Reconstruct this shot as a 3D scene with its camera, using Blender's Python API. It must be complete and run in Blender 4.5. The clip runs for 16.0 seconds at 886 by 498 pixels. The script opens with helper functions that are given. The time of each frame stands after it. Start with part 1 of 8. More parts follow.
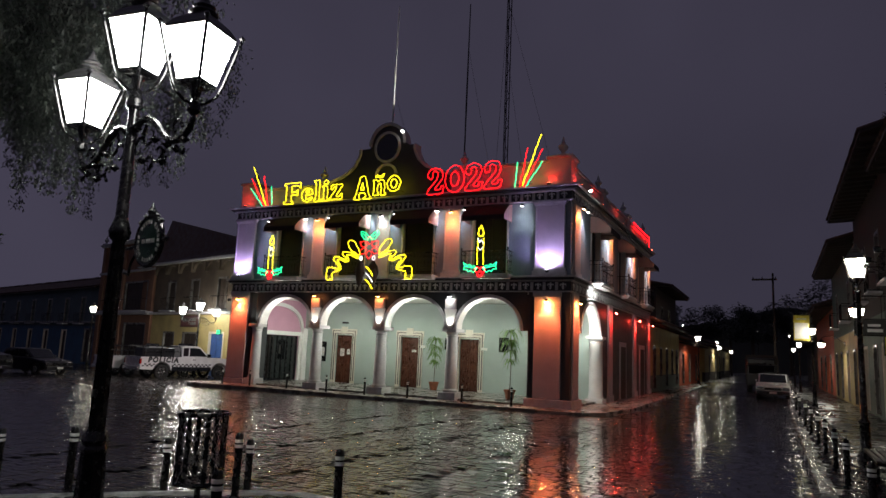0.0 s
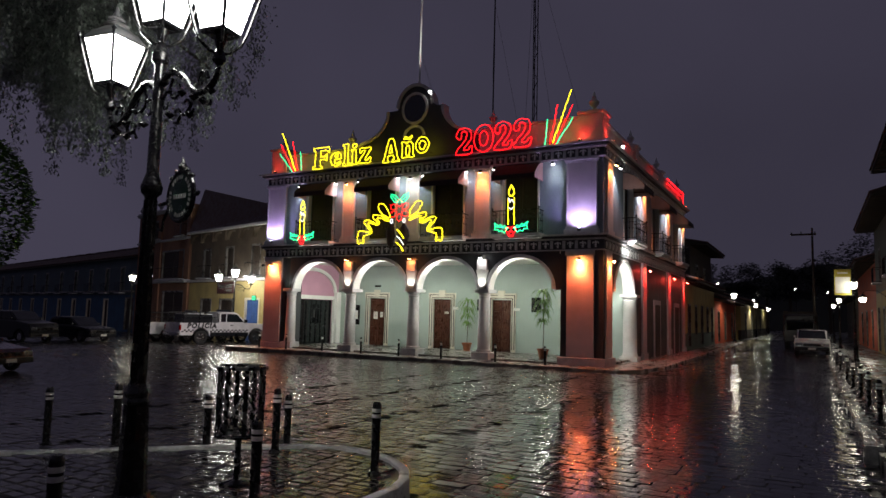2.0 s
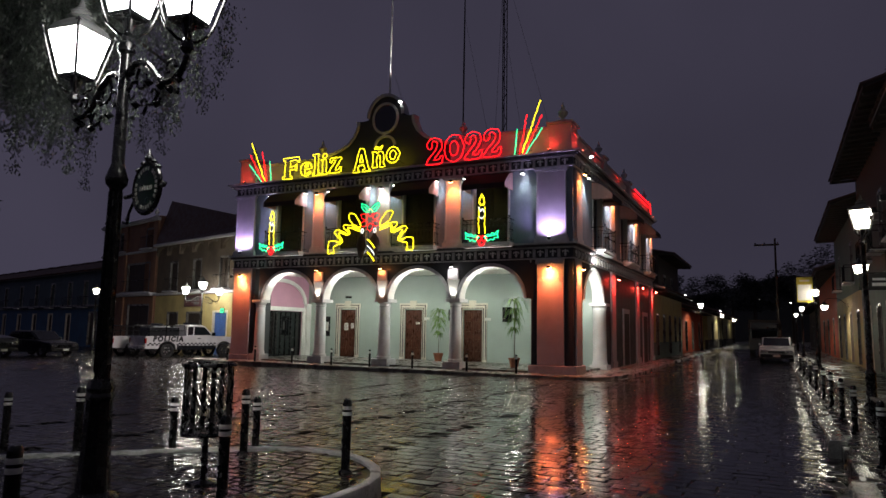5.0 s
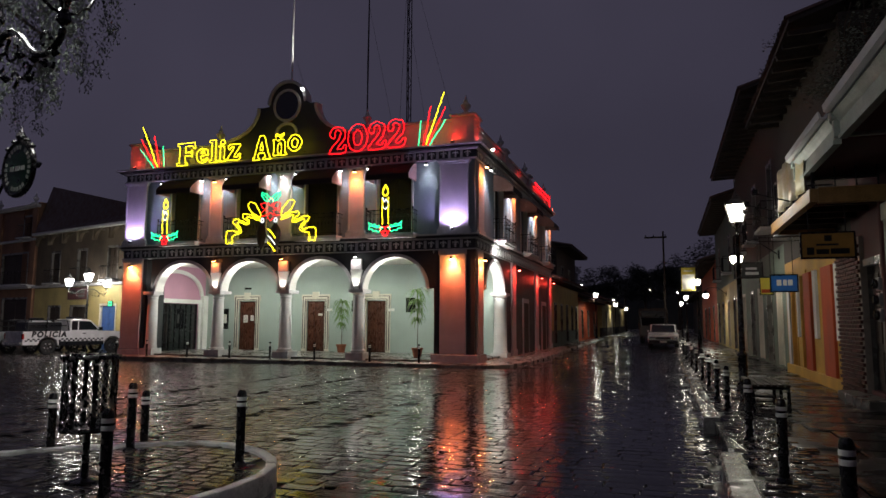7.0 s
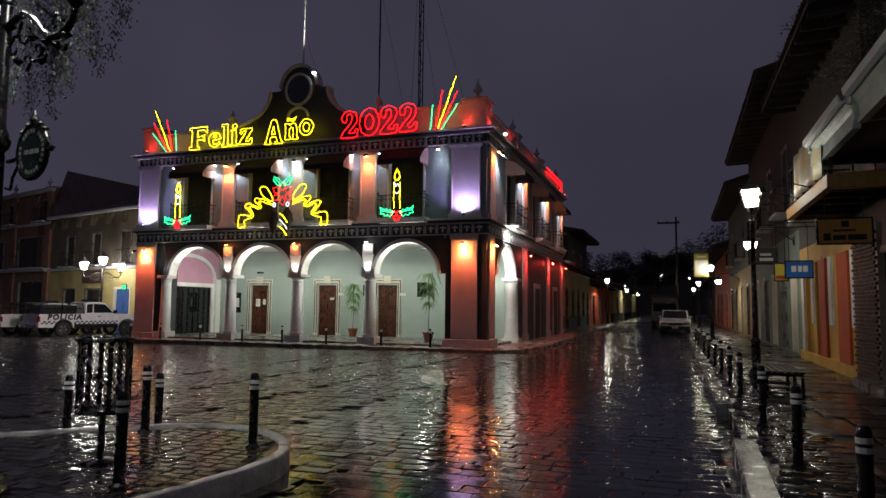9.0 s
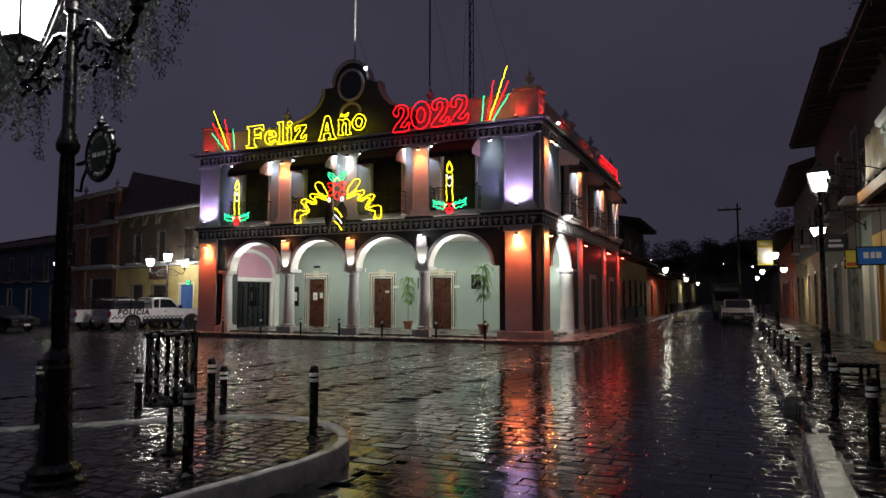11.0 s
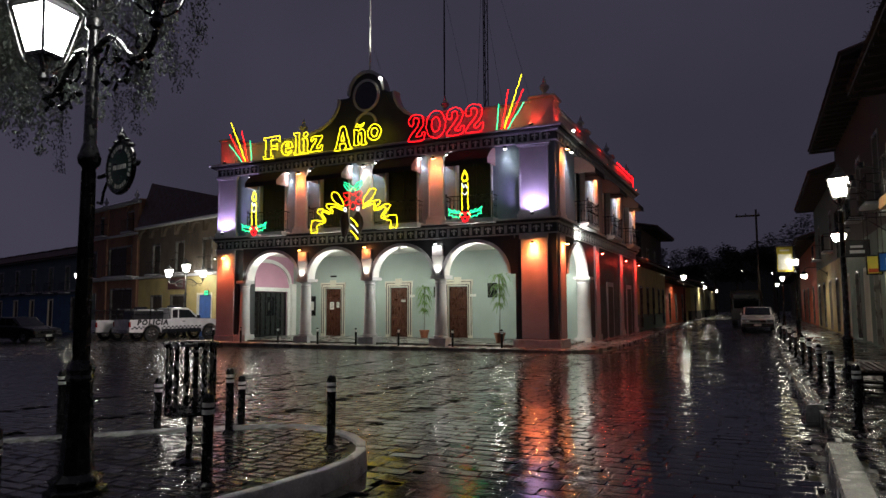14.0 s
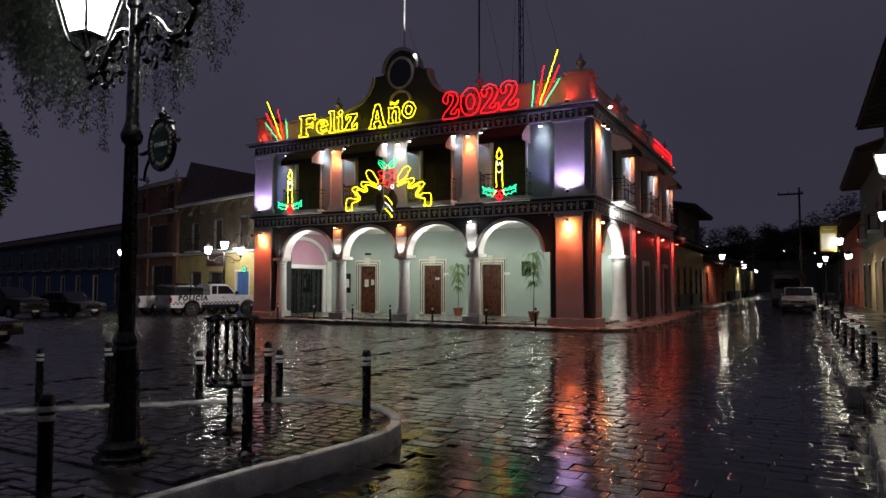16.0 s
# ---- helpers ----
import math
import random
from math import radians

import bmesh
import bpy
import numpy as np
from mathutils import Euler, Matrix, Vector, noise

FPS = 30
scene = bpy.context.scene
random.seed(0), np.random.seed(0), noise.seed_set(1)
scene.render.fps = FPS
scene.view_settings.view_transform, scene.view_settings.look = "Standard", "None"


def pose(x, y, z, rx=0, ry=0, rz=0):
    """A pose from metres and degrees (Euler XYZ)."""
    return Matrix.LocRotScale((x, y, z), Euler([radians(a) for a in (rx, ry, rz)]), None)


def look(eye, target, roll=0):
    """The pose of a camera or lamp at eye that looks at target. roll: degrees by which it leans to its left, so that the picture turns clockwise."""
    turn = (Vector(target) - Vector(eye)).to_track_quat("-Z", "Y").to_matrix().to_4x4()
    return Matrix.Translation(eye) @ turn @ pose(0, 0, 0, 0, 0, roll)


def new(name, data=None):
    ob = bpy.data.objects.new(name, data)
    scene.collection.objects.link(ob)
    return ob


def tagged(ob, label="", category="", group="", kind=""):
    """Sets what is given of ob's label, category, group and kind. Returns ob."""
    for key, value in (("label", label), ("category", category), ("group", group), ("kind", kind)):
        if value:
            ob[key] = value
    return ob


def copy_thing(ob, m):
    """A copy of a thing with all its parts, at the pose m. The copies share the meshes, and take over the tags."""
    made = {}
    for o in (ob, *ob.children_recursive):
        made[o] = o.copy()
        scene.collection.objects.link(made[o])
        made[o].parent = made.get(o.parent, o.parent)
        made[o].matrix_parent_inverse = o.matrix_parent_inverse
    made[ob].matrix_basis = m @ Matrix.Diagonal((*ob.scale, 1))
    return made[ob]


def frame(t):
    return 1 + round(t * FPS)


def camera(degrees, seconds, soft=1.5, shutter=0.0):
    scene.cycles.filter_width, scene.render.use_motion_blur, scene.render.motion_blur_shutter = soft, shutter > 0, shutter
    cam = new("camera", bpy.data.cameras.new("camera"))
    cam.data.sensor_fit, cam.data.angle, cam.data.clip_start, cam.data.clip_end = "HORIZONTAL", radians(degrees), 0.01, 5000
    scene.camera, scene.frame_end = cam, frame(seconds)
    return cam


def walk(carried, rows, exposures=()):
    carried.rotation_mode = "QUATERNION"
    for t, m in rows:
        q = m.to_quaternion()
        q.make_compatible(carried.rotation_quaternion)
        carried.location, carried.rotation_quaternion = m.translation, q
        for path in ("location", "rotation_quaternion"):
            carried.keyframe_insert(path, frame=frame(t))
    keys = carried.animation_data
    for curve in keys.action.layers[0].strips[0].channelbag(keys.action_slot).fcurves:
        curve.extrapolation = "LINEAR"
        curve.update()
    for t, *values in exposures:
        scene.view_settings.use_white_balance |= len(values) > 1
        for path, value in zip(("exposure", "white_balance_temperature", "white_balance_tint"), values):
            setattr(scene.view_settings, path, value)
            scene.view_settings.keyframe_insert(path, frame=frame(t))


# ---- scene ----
cam = camera(67.1, 16.0)
PATH = [
    (0, (0.09, -0.171, 2.054), (-0.794, 1.597, 2.359), 2.5),
    (0.5, (0.105, -0.165, 2.016), (-0.8, 1.601, 2.265), 2.0),
    (1, (0.065, -0.123, 1.967), (-0.848, 1.644, 2.179), 2.0),
    (1.5, (0.053, -0.117, 1.944), (-0.888, 1.638, 2.137), 1.4),
    (2, (0.02, -0.073, 1.928), (-0.947, 1.667, 2.124), 1.5),
    (2.5, (0.013, -0.062, 1.879), (-0.941, 1.684, 2.089), 2.2),
    (3, (0.015, -0.069, 1.845), (-0.907, 1.694, 2.056), 1.0),
    (3.5, (-0.003, -0.053, 1.827), (-0.923, 1.708, 2.051), 0.6),
    (6, (0.057, -0.053, 1.686), (-0.758, 1.757, 1.93), 1.2),
    (6.5, (0.084, -0.059, 1.684), (-0.638, 1.793, 1.913), 0.3),
    (7, (0.097, -0.059, 1.688), (-0.531, 1.828, 1.905), 0.3),
    (7.5, (0.095, -0.072, 1.689), (-0.482, 1.833, 1.89), 0.4),
    (8, (0.083, -0.063, 1.688), (-0.506, 1.839, 1.871), 0.2),
    (8.5, (0.078, -0.047, 1.686), (-0.541, 1.846, 1.864), 0.5),
    (11, (0.053, -0.016, 1.692), (-0.756, 1.807, 1.839), 0.0),
    (11.5, (0.054, -0.016, 1.696), (-0.763, 1.803, 1.852), 0.4),
    (12, (0.056, -0.019, 1.694), (-0.771, 1.794, 1.855), 0.2),
    (12.5, (0.059, -0.022, 1.694), (-0.775, 1.79, 1.849), -0.2),
    (13, (0.054, -0.027, 1.692), (-0.777, 1.786, 1.838), -0.0),
    (13.5, (0.05, -0.03, 1.702), (-0.79, 1.778, 1.866), -0.3),
    (14, (0.055, -0.025, 1.696), (-0.796, 1.776, 1.869), -0.3),
    (14.5, (0.063, -0.025, 1.696), (-0.787, 1.778, 1.864), -0.0),
    (15, (0.044, -0.016, 1.705), (-0.813, 1.782, 1.892), -0.1),
    (15.5, (0.022, -0.009, 1.701), (-0.888, 1.761, 1.904), 0.2),
    (16, (0.062, -0.045, 1.674), (-0.882, 1.715, 1.783), 0.1),
]
walk(cam, [(t, look(eye, target, roll)) for t, eye, target, roll in PATH],
     exposures=((0.0, 0.08), (3.5, 0.05), (6.0, 0.05), (7.0, 0.1), (8.0, 0.1), (8.5, 0.08), (11.0, 0.02), (16.0, 0.05)))

# ---- world and exposure ----
world = bpy.data.worlds.new("night_sky")
scene.world = world
world.use_nodes = True
wn, wl = world.node_tree.nodes, world.node_tree.links
sky_noise = wn.new("ShaderNodeTexNoise")
sky_noise.inputs["Scale"].default_value = 1.6
sky_noise.inputs["Detail"].default_value = 3
sky_ramp = wn.new("ShaderNodeValToRGB")
sky_ramp.color_ramp.elements[0].position = 0.3
sky_ramp.color_ramp.elements[0].color = (0.0355, 0.0318, 0.05, 1)
sky_ramp.color_ramp.elements[1].position = 0.75
sky_ramp.color_ramp.elements[1].color = (0.056, 0.05, 0.079, 1)
wl.new(sky_noise.outputs["Fac"], sky_ramp.inputs["Fac"])
# the mist is lit by the lamps of the square, to the west, and fades to the east
sky_way = wn.new("ShaderNodeTexCoord")
sky_axes = wn.new("ShaderNodeSeparateXYZ")
sky_fade = wn.new("ShaderNodeMapRange")
for key, value in (("From Min", -0.95), ("From Max", 0.35), ("To Min", 1.06), ("To Max", 0.62)):
    sky_fade.inputs[key].default_value = value
sky_mix = wn.new("ShaderNodeVectorMath")
sky_mix.operation = "SCALE"
wl.new(sky_way.outputs["Generated"], sky_axes.inputs["Vector"])
wl.new(sky_axes.outputs["X"], sky_fade.inputs["Value"])
wl.new(sky_ramp.outputs["Color"], sky_mix.inputs[0])
wl.new(sky_fade.outputs["Result"], sky_mix.inputs["Scale"])
wl.new(sky_mix.outputs["Vector"], wn["Background"].inputs["Color"])
wn["Background"].inputs["Strength"].default_value = 1.0

WARM, WHITE, COOL = (1.0, 0.72, 0.42), (1.0, 0.99, 0.88), (0.93, 0.97, 1.0)
RED, ORANGE, LAVENDER = (1.0, 0.018, 0.012), (1.0, 0.2, 0.05), (0.66, 0.48, 1.0)


def light(kind, name, at, power, color, target=None, size=0.05, spot=90, blend=0.6):
    data = bpy.data.lights.new(name, kind)
    data.energy, data.color = power, color
    if kind == "SPOT":
        data.spot_size, data.spot_blend = radians(spot), blend
    data.shadow_soft_size = size
    ob = new(name, data)
    ob.matrix_world = look(at, target) if target else pose(*at)
    return ob


# ---- materials ----
def material(name, color, rough=0.6, metal=0.0, spread=0.25, scale=6.0, bump=0.2, grain=60.0, wet=0.0, random_by=None, second=None, coat=0.0, stretch=(1, 1, 1)):
    """A painted, plastered or stone surface: colour varied at two scales, relief, and gloss that changes with damp."""
    m = bpy.data.materials.new(name)
    m.use_nodes = True
    n, l = m.node_tree.nodes, m.node_tree.links
    b = n["Principled BSDF"]
    co = n.new("ShaderNodeTexCoord")
    mp = n.new("ShaderNodeMapping")
    mp.inputs["Scale"].default_value = stretch
    l.new(co.outputs["Object"], mp.inputs["Vector"])
    big, fine = n.new("ShaderNodeTexNoise"), n.new("ShaderNodeTexNoise")
    for t, s, d in ((big, scale, 5), (fine, grain, 3)):
        t.inputs["Scale"].default_value = s
        t.inputs["Detail"].default_value = d
        l.new(mp.outputs["Vector"], t.inputs["Vector"])
    ramp = n.new("ShaderNodeValToRGB")
    lo = tuple(c * (1 - spread) for c in color)
    hi = second or tuple(min(1.0, c * (1 + spread)) for c in color)
    ramp.color_ramp.elements[0].position, ramp.color_ramp.elements[1].position = 0.32, 0.68
    ramp.color_ramp.elements[0].color, ramp.color_ramp.elements[1].color = (*lo, 1), (*hi, 1)
    mix = n.new("ShaderNodeMix")
    mix.data_type = "FLOAT"
    mix.inputs["Factor"].default_value = 0.35
    l.new(big.outputs["Fac"], mix.inputs["A"])
    l.new(fine.outputs["Fac"], mix.inputs["B"])
    source = mix.outputs["Result"]
    if random_by:
        if random_by == "object":
            r = n.new("ShaderNodeObjectInfo").outputs["Random"]
        else:
            r = n.new("ShaderNodeNewGeometry").outputs["Random Per Island"]
        two = n.new("ShaderNodeMix")
        two.data_type = "FLOAT"
        two.inputs["Factor"].default_value = 0.45
        l.new(source, two.inputs["A"])
        l.new(r, two.inputs["B"])
        source = two.outputs["Result"]
    l.new(source, ramp.inputs["Fac"])
    l.new(ramp.outputs["Color"], b.inputs["Base Color"])
    rr = n.new("ShaderNodeMapRange")
    rr.inputs["From Min"].default_value, rr.inputs["From Max"].default_value = 0.35, 0.65
    rr.inputs["To Min"].default_value, rr.inputs["To Max"].default_value = max(0.03, rough - wet - 0.05), min(1, rough + 0.06)
    l.new(big.outputs["Fac"], rr.inputs["Value"])
    l.new(rr.outputs["Result"], b.inputs["Roughness"])
    b.inputs["Metallic"].default_value = metal
    b.inputs["Coat Weight"].default_value = coat
    if wet >= 0.1:
        b.inputs["Specular IOR Level"].default_value = 0.62
    b.inputs["Coat Roughness"].default_value = 0.1 if wet else 0.08
    if bump:
        bp = n.new("ShaderNodeBump")
        bp.inputs["Strength"].default_value = bump
        bp.inputs["Distance"].default_value = 0.02
        l.new(mix.outputs["Result"], bp.inputs["Height"])
        l.new(bp.outputs["Normal"], b.inputs["Normal"])
    return m


def glow(name, color, strength):
    m = bpy.data.materials.new(name)
    m.use_nodes = True
    b = m.node_tree.nodes["Principled BSDF"]
    b.inputs["Base Color"].default_value = (*[0.4 * c for c in color], 1)
    b.inputs["Emission Color"].default_value = (*color, 1)
    b.inputs["Emission Strength"].default_value = strength
    b.inputs["Roughness"].default_value = 0.3
    return m


def glass(name, color, rough=0.05):
    m = bpy.data.materials.new(name)
    m.use_nodes = True
    b = m.node_tree.nodes["Principled BSDF"]
    b.inputs["Base Color"].default_value = (*color, 1)
    b.inputs["Roughness"].default_value = rough
    b.inputs["IOR"].default_value = 1.5
    b.inputs["Coat Weight"].default_value = 0.6
    b.inputs["Coat Roughness"].default_value = 0.03
    return m


M_SETT = material("wet_stone_sett", (0.06, 0.054, 0.049), 0.2, spread=0.5, scale=3, bump=0.5, grain=26, wet=0.1, random_by="island", coat=0.25)
M_SETT_OB = material("wet_stone_sett_single", (0.055, 0.05, 0.046), 0.14, spread=0.5, scale=3, bump=0.45, grain=24, wet=0.1, random_by="object")
M_SLAB = material("wet_street_paving", (0.022, 0.021, 0.02), 0.09, spread=0.5, scale=2.4, bump=0.3, grain=15, wet=0.1, random_by="island")
M_SLAB_OB = material("wet_street_paving_single", (0.022, 0.021, 0.02), 0.09, spread=0.5, scale=2.4, bump=0.3, grain=15, wet=0.1, random_by="object")
M_GROUND = material("wet_mortar_ground", (0.022, 0.021, 0.02), 0.32, spread=0.4, scale=1.5, bump=0.5, grain=9, wet=0.15)
M_PAVE = material("pavement_stone", (0.12, 0.115, 0.105), 0.4, spread=0.35, scale=2, bump=0.3, grain=30, wet=0.2)
M_KERB = material("worn_white_kerb_paint", (0.74, 0.75, 0.72), 0.4, spread=0.35, scale=4, bump=0.4, grain=40, wet=0.15)
M_KERBGREY = material("wet_concrete_kerb", (0.26, 0.26, 0.25), 0.22, spread=0.45, scale=4, bump=0.5, grain=40, wet=0.15)
M_IRON = material("black_painted_iron", (0.012, 0.012, 0.013), 0.28, spread=0.3, scale=12, bump=0.15, grain=90, wet=0.08)
M_WHITEBAND = material("white_reflective_band", (0.75, 0.75, 0.72), 0.35, spread=0.15, scale=20, bump=0.05)
M_PIER = material("grey_lilac_plaster", (0.47, 0.45, 0.48), 0.75, spread=0.14, scale=1.5, bump=0.15, grain=50)
M_CHARCOAL = material("charcoal_plaster", (0.03, 0.032, 0.036), 0.55, spread=0.3, scale=2, bump=0.2, grain=50)
M_COLUMN = material("light_grey_painted_stone", (0.52, 0.52, 0.53), 0.65, spread=0.12, scale=2.5, bump=0.15, grain=50)
M_UPPER = material("blue_grey_plaster", (0.2, 0.25, 0.31), 0.75, spread=0.28, scale=1.3, bump=0.2, grain=45, stretch=(1, 1, 0.5))
M_ARCADE = material("pale_grey_green_plaster", (0.37, 0.44, 0.41), 0.8, spread=0.08, scale=1.0, bump=0.1, grain=40)
M_PINK = material("mauve_pink_plaster", (0.52, 0.28, 0.38), 0.8, spread=0.1, scale=1.2, bump=0.1)
M_CREAM = material("cream_painted_trim", (0.62, 0.58, 0.48), 0.7, spread=0.1, scale=3, bump=0.1)
M_WHITE = material("white_painted_plaster", (0.75, 0.75, 0.73), 0.7, spread=0.08, scale=2, bump=0.1)
M_LEDGE = material("grey_stone_ledge", (0.46, 0.46, 0.48), 0.55, spread=0.25, scale=4, bump=0.2)
M_FLEUR = material("grey_cast_ornament", (0.74, 0.75, 0.75), 0.6, spread=0.15, scale=8, bump=0.1)
M_DOORWOOD = material("red_brown_varnished_wood", (0.075, 0.024, 0.012), 0.3, spread=0.6, scale=5, bump=0.3, grain=40, stretch=(3, 3, 0.8))
M_DARKWOOD = material("dark_weathered_wood", (0.032, 0.021, 0.014), 0.6, spread=0.4, scale=5, bump=0.3, grain=40, stretch=(5, 5, 0.7))
M_BEAM = material("ochre_timber_beam", (0.3, 0.17, 0.06), 0.55, spread=0.35, scale=5, bump=0.25, grain=40)
M_AWNING = material("dark_brown_awning_canvas", (0.03, 0.015, 0.013), 0.85, spread=0.3, scale=5, bump=0.2, grain=120)
M_FLAP = material("pale_pink_awning_lining", (0.42, 0.28, 0.27), 0.85, spread=0.15, scale=5, bump=0.15, grain=120)
M_DARKGLASS = glass("dark_window_glass", (0.01, 0.011, 0.013))
# near-black base colour stands for the shade of unlit rooms
M_INSIDE = material("unlit_interior_shade", (0.02, 0.018, 0.016), 0.8, spread=0.3, scale=2, bump=0.0)
M_TILE = material("old_clay_roof_tile", (0.09, 0.045, 0.03), 0.6, spread=0.45, scale=3, bump=0.4, grain=30, wet=0.2, random_by="island")
M_GREY = material("grey_metal", (0.3, 0.31, 0.32), 0.4, metal=0.6, spread=0.15, scale=8, bump=0.05)
M_PAPER = material("white_paper_notice", (0.7, 0.7, 0.66), 0.8, spread=0.06, scale=10, bump=0.0)
M_INK = material("grey_print", (0.12, 0.12, 0.12), 0.8, spread=0.1, scale=10, bump=0.0)
M_TERRACOTTA = material("terracotta_pot", (0.3, 0.1, 0.05), 0.7, spread=0.25, scale=8, bump=0.2)
M_LEAF = material("green_plant_leaf", (0.14, 0.27, 0.05), 0.45, spread=0.4, scale=8, bump=0.1, random_by="island")
M_DARKLEAF = material("dark_hanging_foliage", (0.075, 0.088, 0.075), 0.55, spread=0.45, scale=6, bump=0.1, random_by="island")
M_VINE = material("dry_dark_vine_leaf", (0.022, 0.026, 0.018), 0.7, spread=0.5, scale=6, bump=0.1, random_by="island")
M_BARK = material("grey_brown_bark", (0.09, 0.065, 0.045), 0.85, spread=0.4, scale=8, bump=0.6, grain=30)
M_CARWHITE = material("white_car_paint", (0.62, 0.62, 0.62), 0.25, spread=0.05, scale=3, bump=0.0, coat=0.8)
M_CARDARK = material("dark_car_paint", (0.008, 0.009, 0.012), 0.32, spread=0.1, scale=3, bump=0.0, coat=0.15)
M_CARRED = material("dark_red_car_paint", (0.07, 0.006, 0.006), 0.3, spread=0.1, scale=3, bump=0.0, coat=0.8)
M_TYRE = material("black_rubber", (0.012, 0.012, 0.012), 0.7, spread=0.2, scale=20, bump=0.2)
M_CHROME = material("dull_chrome", (0.5, 0.5, 0.5), 0.22, metal=1.0, spread=0.1, scale=10, bump=0.0)
M_TAIL = glass("red_lamp_lens", (0.25, 0.01, 0.01))
M_BLACKPAINT = material("black_lettering_paint", (0.012, 0.012, 0.014), 0.4, spread=0.1, scale=10, bump=0.0)
M_LAMPGLASS = glow("lit_lantern_glass", (1.0, 0.99, 0.95), 32.0)
M_LAMPFAR = glow("lit_street_lantern_glass", (1.0, 0.93, 0.76), 34.0)
M_BULB = glow("lit_white_floodlight", (1.0, 1.0, 0.94), 60.0)
M_NEON_Y = glow("yellow_light_tube", (1.0, 0.8, 0.012), 4.2)
M_NEON_R = glow("red_light_tube", (1.0, 0.006, 0.01), 4.2)
M_NEON_G = glow("green_light_tube", (0.02, 0.85, 0.33), 3.0)
M_NEON_W = glow("white_light_tube", (0.9, 0.95, 1.0), 1.8)
M_FIX_O = glow("lit_orange_floodlight", (1.0, 0.3, 0.07), 900.0)
M_FIX_R = glow("lit_red_floodlight", (1.0, 0.05, 0.03), 650.0)
M_FIX_C = glow("lit_small_orange_floodlight", (1.0, 0.3, 0.07), 130.0)
M_FIX_P = glow("lit_small_red_floodlight", (1.0, 0.06, 0.03), 50.0)
M_FIX_L = glow("lit_lavender_floodlight", (0.85, 0.8, 1.0), 12.0)


# ---- building blocks ----
class Mesh:
    """Collects shaped pieces of one part."""

    def __init__(self):
        self.bm = bmesh.new()

    def box(self, x0, x1, y0, y1, z0, z1, bevel=0.0):
        made = bmesh.ops.create_cube(self.bm, size=1.0)["verts"]
        for v in made:
            v.co = Vector(((x0 + x1) / 2 + v.co.x * (x1 - x0), (y0 + y1) / 2 + v.co.y * (y1 - y0), (z0 + z1) / 2 + v.co.z * (z1 - z0)))
        if bevel:
            edges = list({e for v in made for e in v.link_edges})
            bmesh.ops.bevel(self.bm, geom=edges, offset=bevel, segments=2, affect="EDGES", profile=0.6)
        return self

    def turned(self, profile, x=0.0, y=0.0, seg=16, phase=0.0):
        """A lathed form from (radius, z) rows."""
        rings = []
        for r, z in profile:
            rings.append([self.bm.verts.new((x + r * math.cos(phase + 2 * math.pi * k / seg), y + r * math.sin(phase + 2 * math.pi * k / seg), z)) for k in range(seg)])
        for a, b in zip(rings, rings[1:]):
            for k in range(seg):
                self.bm.faces.new((a[k], a[(k + 1) % seg], b[(k + 1) % seg], b[k]))
        self.bm.faces.new(rings[0][::-1])
        self.bm.faces.new(rings[-1])
        return self

    def tube(self, points, r, seg=6, taper=1.0, closed=False):
        points = [Vector(p) for p in points]
        n, rings = len(points), []
        for i, p in enumerate(points):
            ahead = points[(i + 1) % n if closed else min(i + 1, n - 1)] - points[i - 1 if closed else max(i - 1, 0)]
            q = ahead.to_track_quat("Z", "Y")
            rad = r * (1 + (taper - 1) * i / max(1, n - 1))
            rings.append([self.bm.verts.new(p + q @ Vector((rad * math.cos(2 * math.pi * k / seg), rad * math.sin(2 * math.pi * k / seg), 0))) for k in range(seg)])
        pairs = list(zip(rings, rings[1:])) + ([(rings[-1], rings[0])] if closed else [])
        for a, b in pairs:
            for k in range(seg):
                self.bm.faces.new((a[k], a[(k + 1) % seg], b[(k + 1) % seg], b[k]))
        if not closed:
            self.bm.faces.new(rings[0][::-1])
            self.bm.faces.new(rings[-1])
        return self

    def prism(self, outline, depth0, depth1, axis="y", bevel=0.0):
        """An outline in (x, z), (y, z) or (x, y) pushed through along the third axis."""
        def at(p, d):
            return {"y": (p[0], d, p[1]), "x": (d, p[0], p[1]), "z": (p[0], p[1], d)}[axis]
        a = [self.bm.verts.new(at(p, depth0)) for p in outline]
        b = [self.bm.verts.new(at(p, depth1)) for p in outline]
        caps = [self.bm.faces.new(a), self.bm.faces.new(b[::-1])]
        n = len(outline)
        for k in range(n):
            self.bm.faces.new((a[k], a[k - 1], b[k - 1], b[k]))
        if bevel:
            bmesh.ops.recalc_face_normals(self.bm, faces=self.bm.faces)
            edges = list({e for f in caps for e in f.edges})
            bmesh.ops.bevel(self.bm, geom=edges, offset=bevel, segments=2, affect="EDGES", profile=0.6)
        return self

    def quad(self, *corners):
        self.bm.faces.new([self.bm.verts.new(c) for c in corners])
        return self

    def data(self, name, mat, smooth=False):
        bmesh.ops.recalc_face_normals(self.bm, faces=self.bm.faces)
        me = bpy.data.meshes.new(name)
        self.bm.to_mesh(me)
        self.bm.free()
        me.materials.append(mat)
        if smooth:
            for p in me.polygons:
                p.use_smooth = True
            me.set_sharp_from_angle(angle=radians(40))
        return me


def boxes(name, rows, mat, parent, label="", place=None, bevel=0.0):
    """One part for each row of x0, x1, y0, y1, z0, z1."""
    for row in rows:
        ob = part(name, Mesh().box(*row, bevel), mat, parent, label)
        if place is not None:
            ob.matrix_basis = place


